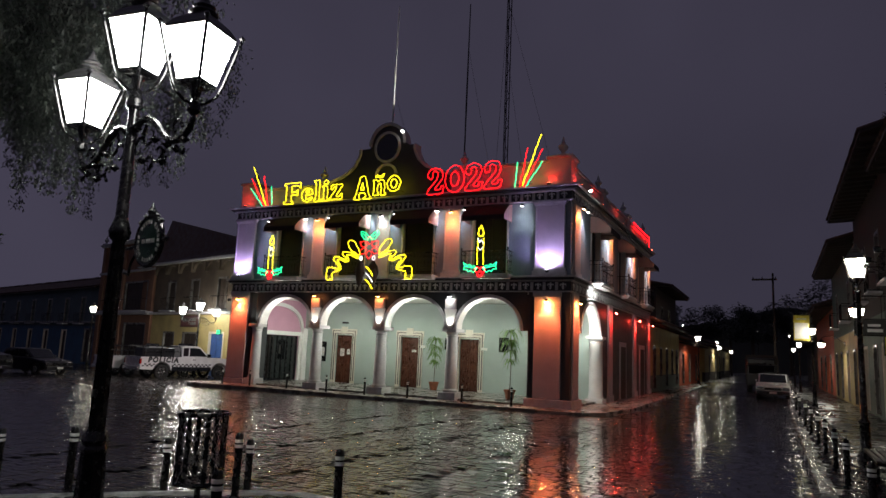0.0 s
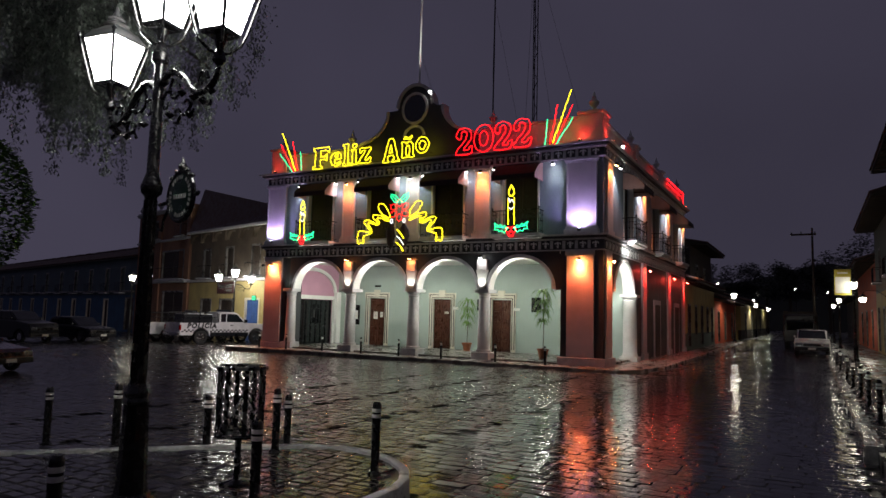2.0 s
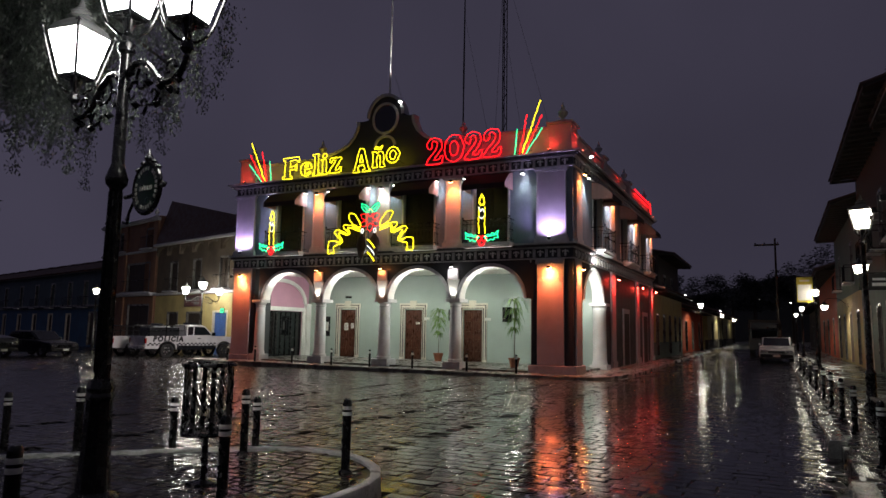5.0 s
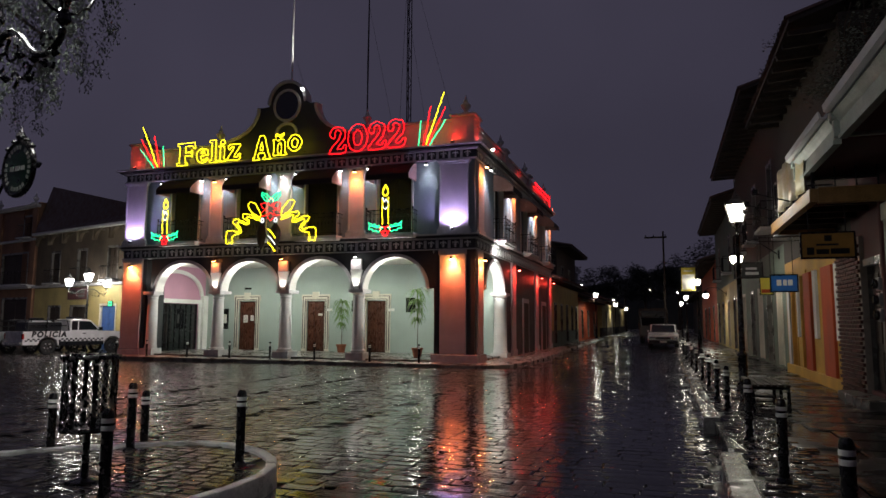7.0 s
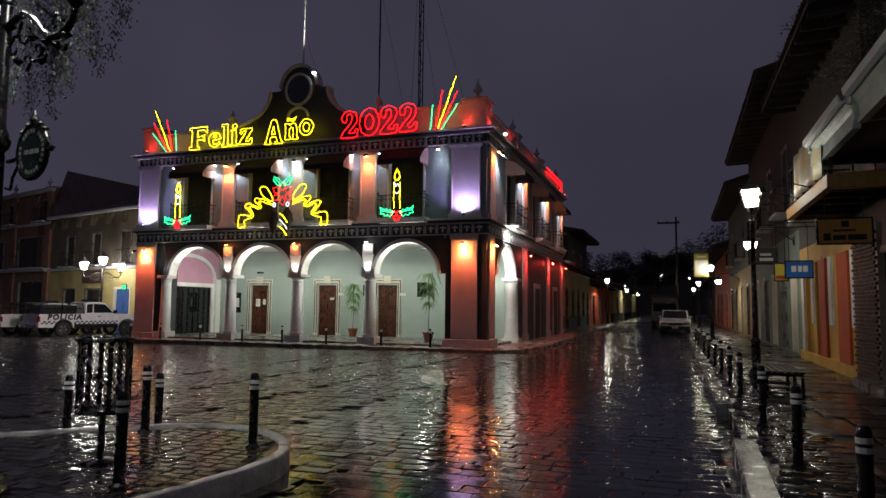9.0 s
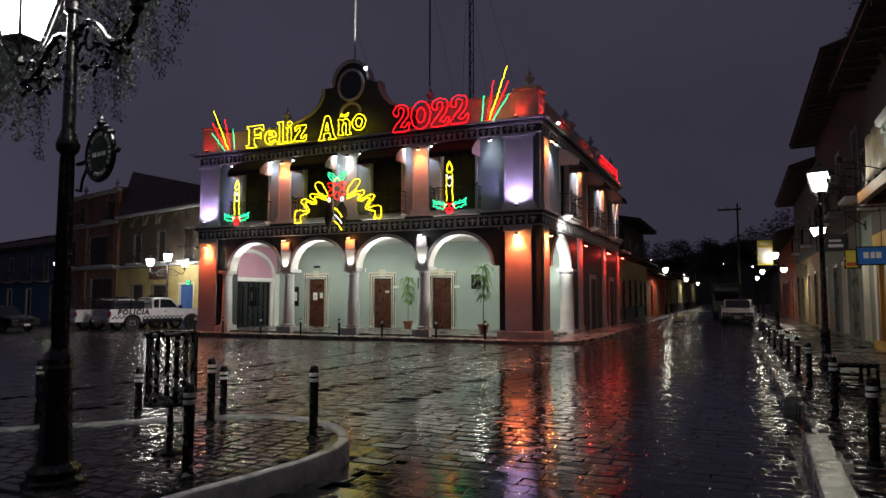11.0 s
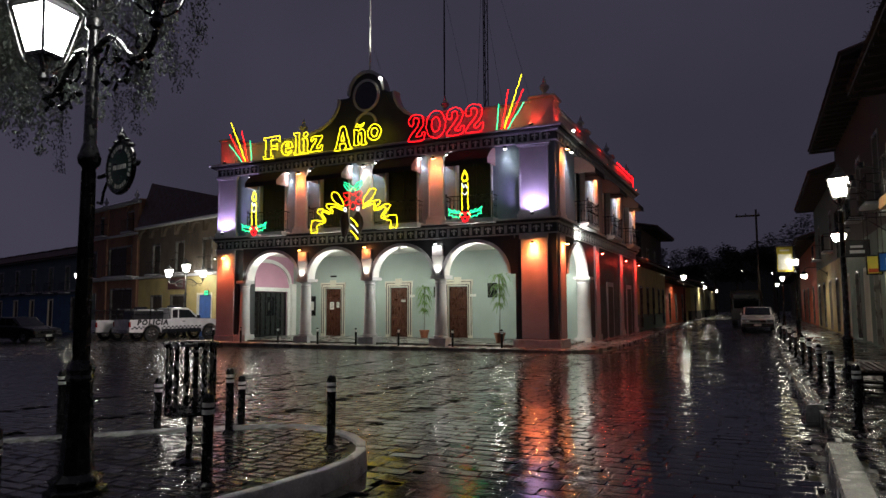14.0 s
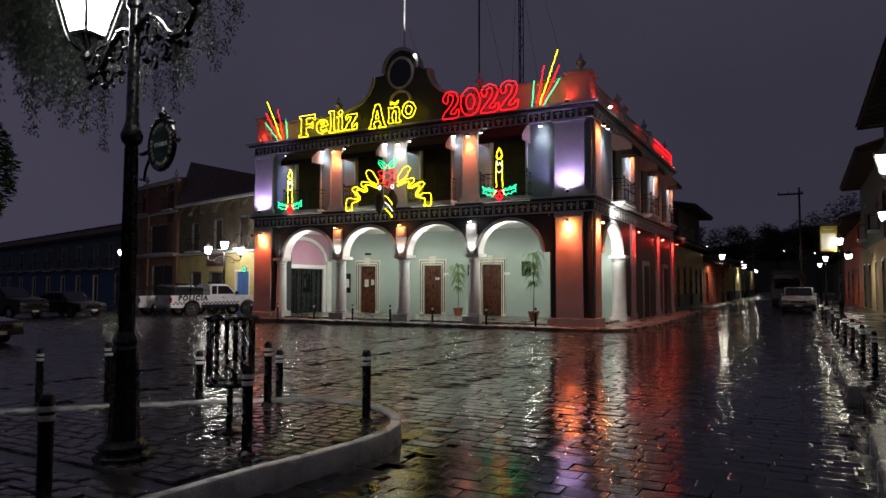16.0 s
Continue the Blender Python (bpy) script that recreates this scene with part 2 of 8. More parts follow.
def part(name, mesh, mat, parent=None, label="", smooth=False):
    ob = new(name, mesh.data(name, mat, smooth) if isinstance(mesh, Mesh) else mesh)
    if parent:
        ob.parent = parent
    return tagged(ob, label=label)


def thing(name, at, label, category, turn=0.0, group="", kind=""):
    ob = new(name)
    ob.empty_display_size = 0.2
    ob.matrix_world = pose(*at, 0, 0, turn)
    return tagged(ob, label, category, group, kind)


def solid(name, mesh, mat, label, category="", kind="structure", smooth=False, group=""):
    return tagged(part(name, mesh, mat, None, "", smooth), label, category, group, kind)


def ground_z(x, y):
    rise = 0.008 * max(0.0, min(y, 60.0) - 26) * min(1.0, max(0.0, (x + 10) / 4))
    return rise - 0.006 * max(0.0, min(y, 26.0) - 8) - 0.006 * max(0.0, min(60.0, -x) - 10)


def shared(name, me, parent, at, turn=0.0, scale=(1, 1, 1)):
    ob = new(name, me)
    ob.parent = parent
    ob.matrix_basis = pose(*at, 0, 0, turn) @ Matrix.Diagonal((*scale, 1))
    return ob


# ---- ground, road, pavements ----
def make_ground():
    xs = [-600, -200, -90, -60, -45, -35, -25, -18, -10, -8, -6, -5, 0, 5, 20, 60, 200, 600]
    ys = [-200, -40, -8, 0, 8, 14, 20, 26, 34, 44, 60, 90, 140, 250, 700]
    bm = bmesh.new()
    grid = [[bm.verts.new((x, y, ground_z(x, y) - 0.035)) for y in ys] for x in xs]
    for i in range(len(xs) - 1):
        for j in range(len(ys) - 1):
            bm.faces.new((grid[i][j], grid[i + 1][j], grid[i + 1][j + 1], grid[i][j + 1]))
    m = Mesh()
    m.bm.free()
    m.bm = bm
    return solid("ground", m, M_GROUND, "dark wet mortar and ground between the paving stones", "ground")


make_ground()

ISLAND = [(-3.95, 1.5), (-3.93, 2.4), (-3.9, 3.2), (-3.82, 4.0), (-3.7, 4.6), (-3.62, 5.2), (-3.63, 5.7), (-3.75, 6.1), (-4.0, 6.5), (-4.35, 6.82), (-4.8, 7.05), (-5.35, 7.1),
          (-5.9, 6.82), (-6.5, 6.33), (-7.45, 5.42), (-8.25, 4.6), (-9.2, 3.6), (-10.4, 2.3)]


def inside(x, y, outline):
    hit = False
    for (ax, ay), (bx, by) in zip(outline, outline[1:] + outline[:1]):
        if (ay > y) != (by > y) and x < ax + (y - ay) * (bx - ax) / (by - ay):
            hit = not hit
    return hit


def on_paved_side(x, y):
    """Where a pavement, kerb or the raised island covers the road."""
    return (x > 0.6 and y > 3.0) or (y > 25.3 and -26.9 < x < -5.55) or inside(x, y, ISLAND)


def stones(name, x0, x1, y0, y1, sx, sy, mat, parent, label, keep, tilt=0.012, lift=0.008, slope=True, base=0.0, seed=1, by_x=False, joint=1.0):
    """Rows of setts with their own edges, each a little tilted, in one mesh."""
    rnd = np.random.default_rng(seed)
    verts, faces = [], []
    rows = int((y1 - y0) / sy)
    for j in range(rows):
        x = x0 - rnd.uniform(0, sx)
        yc = y0 + (j + 0.5) * sy
        while x < x1:
            w = sx * rnd.uniform(0.75, 1.3)
            xc = x + w / 2
            x += w
            px, py = (yc, xc) if by_x else (xc, yc)
            if not keep(px, py):
                continue
            z = (ground_z(px, py) if slope else 0.0) + base + rnd.uniform(-lift, lift)
            hx, hy = w / 2 - 0.006 * joint, sy / 2 * (1 - rnd.uniform(0.02, 0.1) * joint) - 0.004 * joint
            tx, ty = rnd.normal(0, tilt), rnd.normal(0, tilt)
            n = len(verts)
            for k, (ex, drop) in enumerate(((1.0, 0.03 * joint), (0.93, 0.006 * joint), (0.72, 0.0))):
                for cx, cy in ((-1, -1), (1, -1), (1, 1), (-1, 1)):
                    dx = cx * (hx - (1 - ex) * min(hx, hy)) + (rnd.uniform(-0.006, 0.006) if k < 2 else 0)
                    dy = cy * (hy - (1 - ex) * min(hx, hy)) + (rnd.uniform(-0.006, 0.006) if k < 2 else 0)
                    vz = z - drop + (tx * dx + ty * dy if k else 0)
                    verts.append((px + dy, py + dx, vz) if by_x else (px + dx, py + dy, vz))
            for r in (0, 4):
                for k in range(4):
                    faces.append((n + r + k, n + r + (k + 1) % 4, n + r + 4 + (k + 1) % 4, n + r + 4 + k))
            faces.append((n + 8, n + 9, n + 10, n + 11))
    me = bpy.data.meshes.new(name)
    me.from_pydata(verts, [], faces)
    me.materials.append(mat)
    if by_x:
        me.flip_normals()
    for p in me.polygons:
        p.use_smooth = True
    me.set_sharp_from_angle(angle=radians(50))
    ob = new(name, me)
    if parent:
        ob.parent = parent
    return tagged(ob, label, "", "", "stuff")


road = thing("road", (0, 0, 0), "wet dark stone-paved square and street reflecting coloured lights", "road", kind="structure")
SEAMS = (-5.1, -7.1, -9.2, -11.4)


def clear_of_seams(x, y):
    return all(abs(x - s) > 0.09 for s in SEAMS)


NEAR = (-3.3, 0.4, 4.5, 6.42)


def near_patch(x, y):
    return NEAR[0] < x < NEAR[1] and NEAR[2] < y < NEAR[3] - 0.06


stones("square_setts", -26.5, -5.02, 2.0, 25.2, 0.27, 0.15, M_SETT, road, "small wet stone setts of the square",
       lambda x, y: not on_paved_side(x, y) and clear_of_seams(x, y), tilt=0.014, lift=0.004, seed=2, joint=0.55)
stones("far_setts", -44.0, -26.5, 8.0, 36.0, 0.5, 0.3, M_SETT, road, "wet stone setts of the far side of the square",
       lambda x, y: not on_paved_side(x, y), tilt=0.03, seed=3)
stones("street_stones", -5.18, 0.62, 1.5, 48.0, 0.36, 0.24, M_SLAB, road, "smooth wet stones of the street",
       lambda x, y: not on_paved_side(x, y) and clear_of_seams(x, y) and not near_patch(x, y), tilt=0.011, lift=0.0015, seed=4, joint=0.1)
stones("street_stones_far", -5.6, 0.82, 48.0, 80.0, 0.7, 0.45, M_SLAB, road, "wet stones far down the street",
       lambda x, y: True, tilt=0.02, seed=5)

# raised island with its white kerb
island = thing("traffic_island", (0, 0, 0), "raised paved island with a worn white kerb", "traffic island", kind="structure")
island_top = Mesh()
island_top.prism(ISLAND, -0.05, 0.165, axis="z")
part("bed", island_top, M_GROUND, island)
kerb_mesh = Mesh()
shift = []
for k, p in enumerate(ISLAND):
    a, b = Vector(ISLAND[max(0, k - 1)]), Vector(ISLAND[min(len(ISLAND) - 1, k + 1)])
    d = (b - a).normalized()
    shift.append((Vector(p), Vector((-d.y, d.x))))
section = ((-0.02, -0.06), (-0.008, 0.185), (0.002, 0.206), (0.018, 0.212), (0.09, 0.212), (0.105, 0.2), (0.11, 0.05))
rings = [[kerb_mesh.bm.verts.new((p.x + n.x * (s + 0.0), p.y + n.y * (s + 0.0), z)) for s, z in section] for p, n in shift]
for r0, r1 in zip(rings, rings[1:]):
    for k in range(len(section) - 1):
        kerb_mesh.bm.faces.new((r0[k], r0[k + 1], r1[k + 1], r1[k]))
part("kerb", kerb_mesh, M_KERB, island, "worn white painted kerb", smooth=True)
ISLAND_IN = [(p.x + n.x * 0.13, p.y + n.y * 0.13) for p, n in shift]

# right-hand pavement: kerb, gap for a ramp, paving
pave_r = thing("pavement_east", (0, 0, 0), "wet brick-paved pavement with a concrete kerb", "pavement", kind="structure")
bed = Mesh()
bed.prism([(0.78, 2.0), (4.2, 2.0), (4.2, 80.0), (0.78, 80.0)], -0.9, 0.15, axis="z")
part("bed", bed, M_GROUND, pave_r)


def kerb_run(name, pts, parent):
    m = Mesh()
    rings = []
    for k, (x, y, zt) in enumerate(pts):
        prof = ((-0.06, -0.35), (-0.04, zt - 0.03), (-0.02, zt), (0.2, zt + 0.004), (0.21, zt - 0.2))
        rings.append([m.bm.verts.new((x + s, y, z)) for s, z in prof])
    for r0, r1 in zip(rings, rings[1:]):
        for k in range(4):
            m.bm.faces.new((r0[k], r0[k + 1], r1[k + 1], r1[k]))
    m.bm.faces.new(rings[0])
    m.bm.faces.new(rings[-1][::-1])
    return part(name, m, M_KERBGREY, parent, "chipped concrete kerb")


kerb_run("kerb", [(0.62, 3.6, 0.2), (0.6, 5.2, 0.2), (0.62, 6.4, 0.2), (0.66, 7.6, 0.19), (0.69, 8.75, 0.17)], pave_r)
for k in range(9):
    y0 = 11.6 + k * 4.0
    kerb_run("kerb", [(0.66 - 0.004 * k, y0, 0.2 - 0.005 * k), (0.66 - 0.004 * k, y0 + 3.985, 0.2 - 0.005 * k)], pave_r)

# pavement round the town hall
pave_h = thing("pavement_town_hall", (0, 0, 0), "pale stone pavement round the town hall", "pavement", kind="structure")
m = Mesh()
m.prism([(-26.9, 25.35), (-8.3, 25.35), (-6.6, 25.65), (-5.9, 26.6), (-5.65, 28.5), (-5.6, 46.0), (-12.0, 46.0), (-12.0, 31.0), (-26.9, 31.0)], -0.7, 0.0, axis="z", bevel=0.02)
part("slab", m, M_PAVE, pave_h)
for k in range(18):
    x0 = -26.9 + k * 1.03
    m = Mesh()
    m.box(x0, x0 + 1.022, 25.27, 25.5, -0.5, 0.012, 0.015)
    part("kerbstone", m, M_PAVE, pave_h)
for k in range(24):
    y0 = 28.6 + k * 1.5
    m = Mesh()
    m.box(-5.68, -5.45, y0, y0 + 1.49, -0.6, max(0.012, ground_z(-5.6, y0) + 0.1), 0.015)
    part("kerbstone", m, M_PAVE, pave_h)

# ---- town hall ----
FX0, FX1, FY, SX, BY = -25.75, -7.4, 26.7, -7.4, 46.0
BACK = 32.4
COLS = (-20.19, -16.5, -12.81)
BAYS = ((-24.0, -20.19), (-20.19, -16.5), (-16.5, -12.81), (-12.81, -9.25))
hall = thing("town_hall", (-16.5, 30, 0), "two-storey colonial town hall with arcade, balconies and curved pediment", "town hall")
HINV = hall.matrix_world.inverted()


def hp(name, mesh, mat, label="", smooth=False, parent=None):
    """A part of the town hall, given in the square's own metres."""
    ob = part(name, mesh, mat, parent or hall, label, smooth)
    if not parent:
        ob.matrix_basis = HINV
    return ob


def arch_curve(c, half, spring, rise, n=20):
    return [(c - half * math.cos(math.pi * k / n), spring + rise * math.sin(math.pi * k / n)) for k in range(n + 1)]


def arch_wall(name, lo, hi, half, spring, rise, top, d0, d1, mat, axis="y"):
    """Wall over one arch, from pier centre to pier centre."""
    c = (lo + hi) / 2
    pts = [(lo, spring)] + arch_curve(c, half, spring, rise) + [(hi, spring)]
    m = Mesh()

    def at(u, d, z):
        return (u, d, z) if axis == "y" else (d, u, z)
    for (u0, z0), (u1, z1) in zip(pts, pts[1:]):
        m.quad(at(u0, d0, z0), at(u1, d0, z1), at(u1, d0, top), at(u0, d0, top))
        m.quad(at(u0, d1, z0), at(u1, d1, z1), at(u1, d1, top), at(u0, d1, top))
        m.quad(at(u0, d0, z0), at(u1, d0, z1), at(u1, d1, z1), at(u0, d1, z0))
    bmesh.ops.remove_doubles(m.bm, verts=m.bm.verts, dist=0.0005)
    return hp(name, m, mat)


def arch_trim(c, half, spring, rise, d0, d1, axis="y", wide=0.14, mat=None):
    """A moulded ring standing proud of the wall."""
    m = Mesh()
    inner = arch_curve(c, half, spring, rise, 24)
    outer = arch_curve(c, half + wide, spring, rise + wide, 24)

    def at(p, d):
        return (p[0], d, p[1]) if axis == "y" else (d, p[0], p[1])
    for k in range(24):
        i0, i1, o0, o1 = inner[k], inner[k + 1], outer[k], outer[k + 1]
        m.quad(at(i0, d0), at(i1, d0), at(o1, d0), at(o0, d0))
        m.quad(at(o0, d0), at(o1, d0), at(o1, d1), at(o0, d1))
        m.quad(at(i0, d0), at(i1, d0), at(i1, d1), at(i0, d1))
    bmesh.ops.remove_doubles(m.bm, verts=m.bm.verts, dist=0.0005)
    return hp("arch_moulding", m, mat or M_LEDGE)


SPRING, RISE = 3.1, 1.38
for lo, hi in BAYS:
    half = (hi - lo) / 2 - 0.3
    arch_wall("arcade_wall", lo, hi, half, SPRING, RISE, 4.72, FY, FY + 0.55, M_CHARCOAL)
    c = (lo + hi) / 2
    arch_trim(c, half, SPRING, RISE, FY - 0.05, FY + 0.02)
    soffit = Mesh()
    pts = arch_curve(c, half - 0.004, SPRING, RISE - 0.004)
    for (u0, z0), (u1, z1) in zip(pts, pts[1:]):
        soffit.quad((u0, FY + 0.005, z0), (u1, FY + 0.005, z1), (u1, FY + 0.545, z1), (u0, FY + 0.545, z0))
    bmesh.ops.remove_doubles(soffit.bm, verts=soffit.bm.verts, dist=0.0005)
    hp("soffit", soffit, M_WHITE, "white painted arch soffit")

# side arch of the arcade
arch_wall("arcade_wall", 28.0, 32.3, 1.75, SPRING, RISE, 4.72, SX, SX - 0.5, M_CHARCOAL, axis="x")
arch_trim(30.15, 1.75, SPRING, RISE, SX + 0.05, SX - 0.02, axis="x")
soffit = Mesh()
pts = arch_curve(30.15, 1.746, SPRING, RISE - 0.004)
for (u0, z0), (u1, z1) in zip(pts, pts[1:]):
    soffit.quad((SX - 0.005, u0, z0), (SX - 0.005, u1, z1), (SX - 0.495, u1, z1), (SX - 0.495, u0, z0))
bmesh.ops.remove_doubles(soffit.bm, verts=soffit.bm.verts, dist=0.0005)
hp("soffit", soffit, M_WHITE, "white painted arch soffit")


def column_at(x, y):
    m = Mesh()
    m.box(x - 0.42, x + 0.42, y - 0.42, y + 0.42, -0.4, 0.33, 0.02)
    plinth = hp("plinth", m, M_LEDGE, "dark grey stone plinth")
    m = Mesh()
    m.turned([(0.34, 0.33), (0.34, 0.42), (0.3, 0.46), (0.285, 0.5), (0.275, 1.4), (0.245, 2.72), (0.27, 2.75), (0.27, 2.8), (0.245, 2.82), (0.25, 2.88), (0.33, 2.95)], x, y, 24)
    hp("column", m, M_COLUMN, "light grey round column", smooth=True)
    m = Mesh()
    m.box(x - 0.36, x + 0.36, y - 0.36, y + 0.5, 2.95, 3.1, 0.015)
    hp("capital", m, M_COLUMN)
    return plinth


for cx in COLS:
    column_at(cx, FY + 0.25)
    # white splayed block and box above the capital
    m = Mesh()
    m.prism([(cx - 0.1, 3.1), (cx + 0.1, 3.1), (cx + 0.3, 3.95), (cx - 0.3, 3.95)], FY - 0.06, FY + 0.02)
    hp("spandrel_block", m, M_WHITE, "white painted spandrel block")
    m = Mesh()
    m.box(cx - 0.26, cx + 0.26, FY - 0.1, FY + 0.02, 3.95, 4.42, 0.015)
    hp("pilaster_block", m, M_PIER)
for hx, hy in ((-24.05, FY + 0.25),):
    m = Mesh()
    m.turned([(0.3, 0.33), (0.3, 0.42), (0.27, 0.5), (0.26, 1.4), (0.235, 2.72), (0.26, 2.75), (0.26, 2.8), (0.235, 2.82), (0.31, 2.95)], hx, hy, 20)
    m.box(hx - 0.33, hx + 0.33, hy - 0.33, hy + 0.33, 2.95, 3.1, 0.015)
    m.box(hx - 0.35, hx + 0.35, hy - 0.36, hy + 0.36, -0.4, 0.33, 0.015)
    hp("half_column", m, M_COLUMN, smooth=True)
m = Mesh()
m.turned([(0.36, 0.2), (0.36, 0.3), (0.33, 0.35), (0.32, 1.4), (0.3, 2.72), (0.33, 2.76), (0.33, 2.82), (0.3, 2.84), (0.38, 2.97)], SX - 0.2, 32.0, 22)
m.box(SX - 0.6, SX + 0.2, 31.6, 32.4, 2.97, 3.1, 0.015)
m.box(SX - 0.6, SX + 0.22, 31.58, 32.42, -0.5, 0.2, 0.015)
hp("half_column", m, M_COLUMN, "white round column of the side arch", smooth=True)


def pier(x0, x1, y0, y1, z0, z1, proud=0.08, band=True):
    """A corner pier: dark core, paler raised panel on the outward faces, plinth."""
    m = Mesh()
    m.box(x0, x1, y0, y1, z0, z1)
    return hp("pier", m, M_CHARCOAL)


# lower piers
pier(-9.2, FX1, FY, 28.0, -0.5, 4.72)
m = Mesh()
m.box(-8.93, -7.78, FY - 0.07, FY + 0.02, 0.36, 4.72, 0.012)
hp("pier_panel", m, M_PIER, "grey-lilac pier face")
m = Mesh()
m.box(SX - 0.02, SX + 0.07, 26.95, 27.85, 0.36, 4.72, 0.012)
hp("pier_panel", m, M_PIER, "grey-lilac pier face")
m = Mesh()
m.box(-9.3, SX + 0.14, FY - 0.15, 28.1, -0.5, 0.34, 0.03)
hp("plinth", m, M_LEDGE, "dark grey stone plinth")
pier(FX0, -24.3, FY, 28.0, -0.6, 4.72)
m = Mesh()
m.box(-25.7, -24.52, FY - 0.07, FY + 0.02, 0.3, 4.72, 0.012)
hp("pier_panel", m, M_PIER, "grey-lilac pier face")
m = Mesh()
m.box(FX0 - 0.1, -24.4, FY - 0.15, 28.1, -0.6, 0.28, 0.03)
hp("plinth", m, M_LEDGE, "dark grey stone plinth")
for x0, x1 in ((-8.98, -7.73), (-25.75, -24.47)):
    m = Mesh()
    m.box(x0, x1, FY - 0.12, FY - 0.06, 4.52, 4.72, 0.012)
    hp("capital", m, M_LEDGE)

# arcade: floor, back wall, ceiling, west end
m = Mesh()
m.box(FX0 + 0.05, SX - 0.1, FY + 0.1, BACK + 0.02, -0.4, 0.08, 0.01)
hp("arcade_floor", m, M_PAVE, "pale stone arcade floor")
m = Mesh()
m.box(FX0 + 0.05, SX - 0.02, FY + 0.5, BACK, 4.66, 4.86)
hp("arcade_ceiling", m, M_WHITE)

DOORS = (-22.33, -17.98, -14.4)
edges = [-25.2]
for dx in DOORS:
    edges += [dx - 0.56, dx + 0.56]
edges.append(SX - 0.55)
boxes("back_wall", [(a, b, BACK, BACK + 0.3, 0.0, 4.7) for a, b in zip(edges[::2], edges[1::2])], M_ARCADE, hall, "pale grey-green arcade wall", HINV)
boxes("back_wall", [(dx - 0.56, dx + 0.56, BACK, BACK + 0.3, 2.78, 4.7) for dx in DOORS], M_ARCADE, hall, "pale grey-green arcade wall", HINV)
# west end of the arcade: mauve-pink wall with a wide glass doorway
EX, D0, D1 = -25.2, 28.8, 31.85
boxes("end_wall", [(EX - 0.3, EX, FY + 0.5, D0, 0, 4.7), (EX - 0.3, EX, D0, D1, 2.62, 4.7), (EX - 0.3, EX, D1, BACK + 0.3, 0, 4.7)], M_PINK, hall, "mauve-pink wall round the wide glass doorway", HINV)
boxes("door_surround", [(EX - 0.02, EX + 0.08, D0 - 0.18, D0 + 0.02, 0.08, 2.64), (EX - 0.02, EX + 0.08, D1 - 0.02, D1 + 0.18, 0.08, 2.64), (EX - 0.02, EX + 0.09, D0 - 0.18, D1 + 0.18, 2.64, 2.86)], M_WHITE, hall, "white frame of the glass doorway", HINV, 0.01)
boxes("inner_pilaster", [(EX, EX + 0.25, BACK - 0.42, BACK - 0.02, 0.08, 3.1)], M_WHITE, hall, "white inner pilaster", HINV, 0.02)
arch_trim(29.95, 1.95, 3.1, 1.15, EX + 0.12, EX - 0.02, axis="x", wide=0.2, mat=M_WHITE)
m = Mesh()
m.box(EX - 0.16, EX - 0.14, D0, D1, 0.06, 2.62)
hp("glazing", m, M_DARKGLASS, "dark glass of the wide doorway")
for k in range(8):
    y = D0 + k * (D1 - D0) / 7
    hp("glazing_bar", Mesh().box(EX - 0.13, EX - 0.09, y - 0.02, y + 0.02, 0.06, 2.62), M_IRON)
for z in (0.5, 1.1, 2.1):
    hp("glazing_bar", Mesh().box(EX - 0.125, EX - 0.095, D0, D1, z - 0.02, z + 0.02), M_IRON)


def hall_door(x):
    m = Mesh()
    for s in (-1, 1):
        m.box(x + s * 0.56 - (0.26 if s < 0 else 0), x + s * 0.56 + (0.26 if s > 0 else 0), BACK - 0.05, BACK + 0.04, 0.08, 2.82, 0.012)
    m.box(x - 0.86, x + 0.86, BACK - 0.055, BACK + 0.04, 2.82, 3.14, 0.012)
    m.box(x - 0.2, x + 0.2, BACK - 0.075, BACK + 0.04, 2.88, 3.28, 0.012)
    frame_ob = hp("door_surround", m, M_CREAM, "cream stone door surround with dark lines")
    m = Mesh()
    for s in (-1, 1):
        for o in (0.63, 0.76):
            m.box(x + s * o - 0.024, x + s * o + 0.024, BACK - 0.058, BACK - 0.04, 0.2, 3.01 if o > 0.7 else 2.86)
    m.box(x - 0.78, x + 0.78, BACK - 0.062, BACK - 0.045, 3.01, 3.042)
    m.box(x - 0.64, x + 0.64, BACK - 0.062, BACK - 0.045, 2.86, 2.892)
    hp("painted_line", m, M_CHARCOAL)
    for s in (-1, 1):
        m = Mesh()
        lo, hi = (x - 0.56, x - 0.008) if s < 0 else (x + 0.008, x + 0.56)
        m.box(lo, hi, BACK + 0.12, BACK + 0.17, 0.08, 2.78, 0.008)
        c = (lo + hi) / 2
        for z0, z1 in ((0.2, 0.62), (0.72, 1.14), (1.24, 1.66), (1.76, 2.18), (2.28, 2.66)):
            m.box(c - 0.17, c + 0.17, BACK + 0.075, BACK + 0.125, z0, z1, 0.025)
        hp("door_leaf", m, M_DOORWOOD, "red-brown panelled wooden door leaf")


for dx in DOORS:
    hall_door(dx)

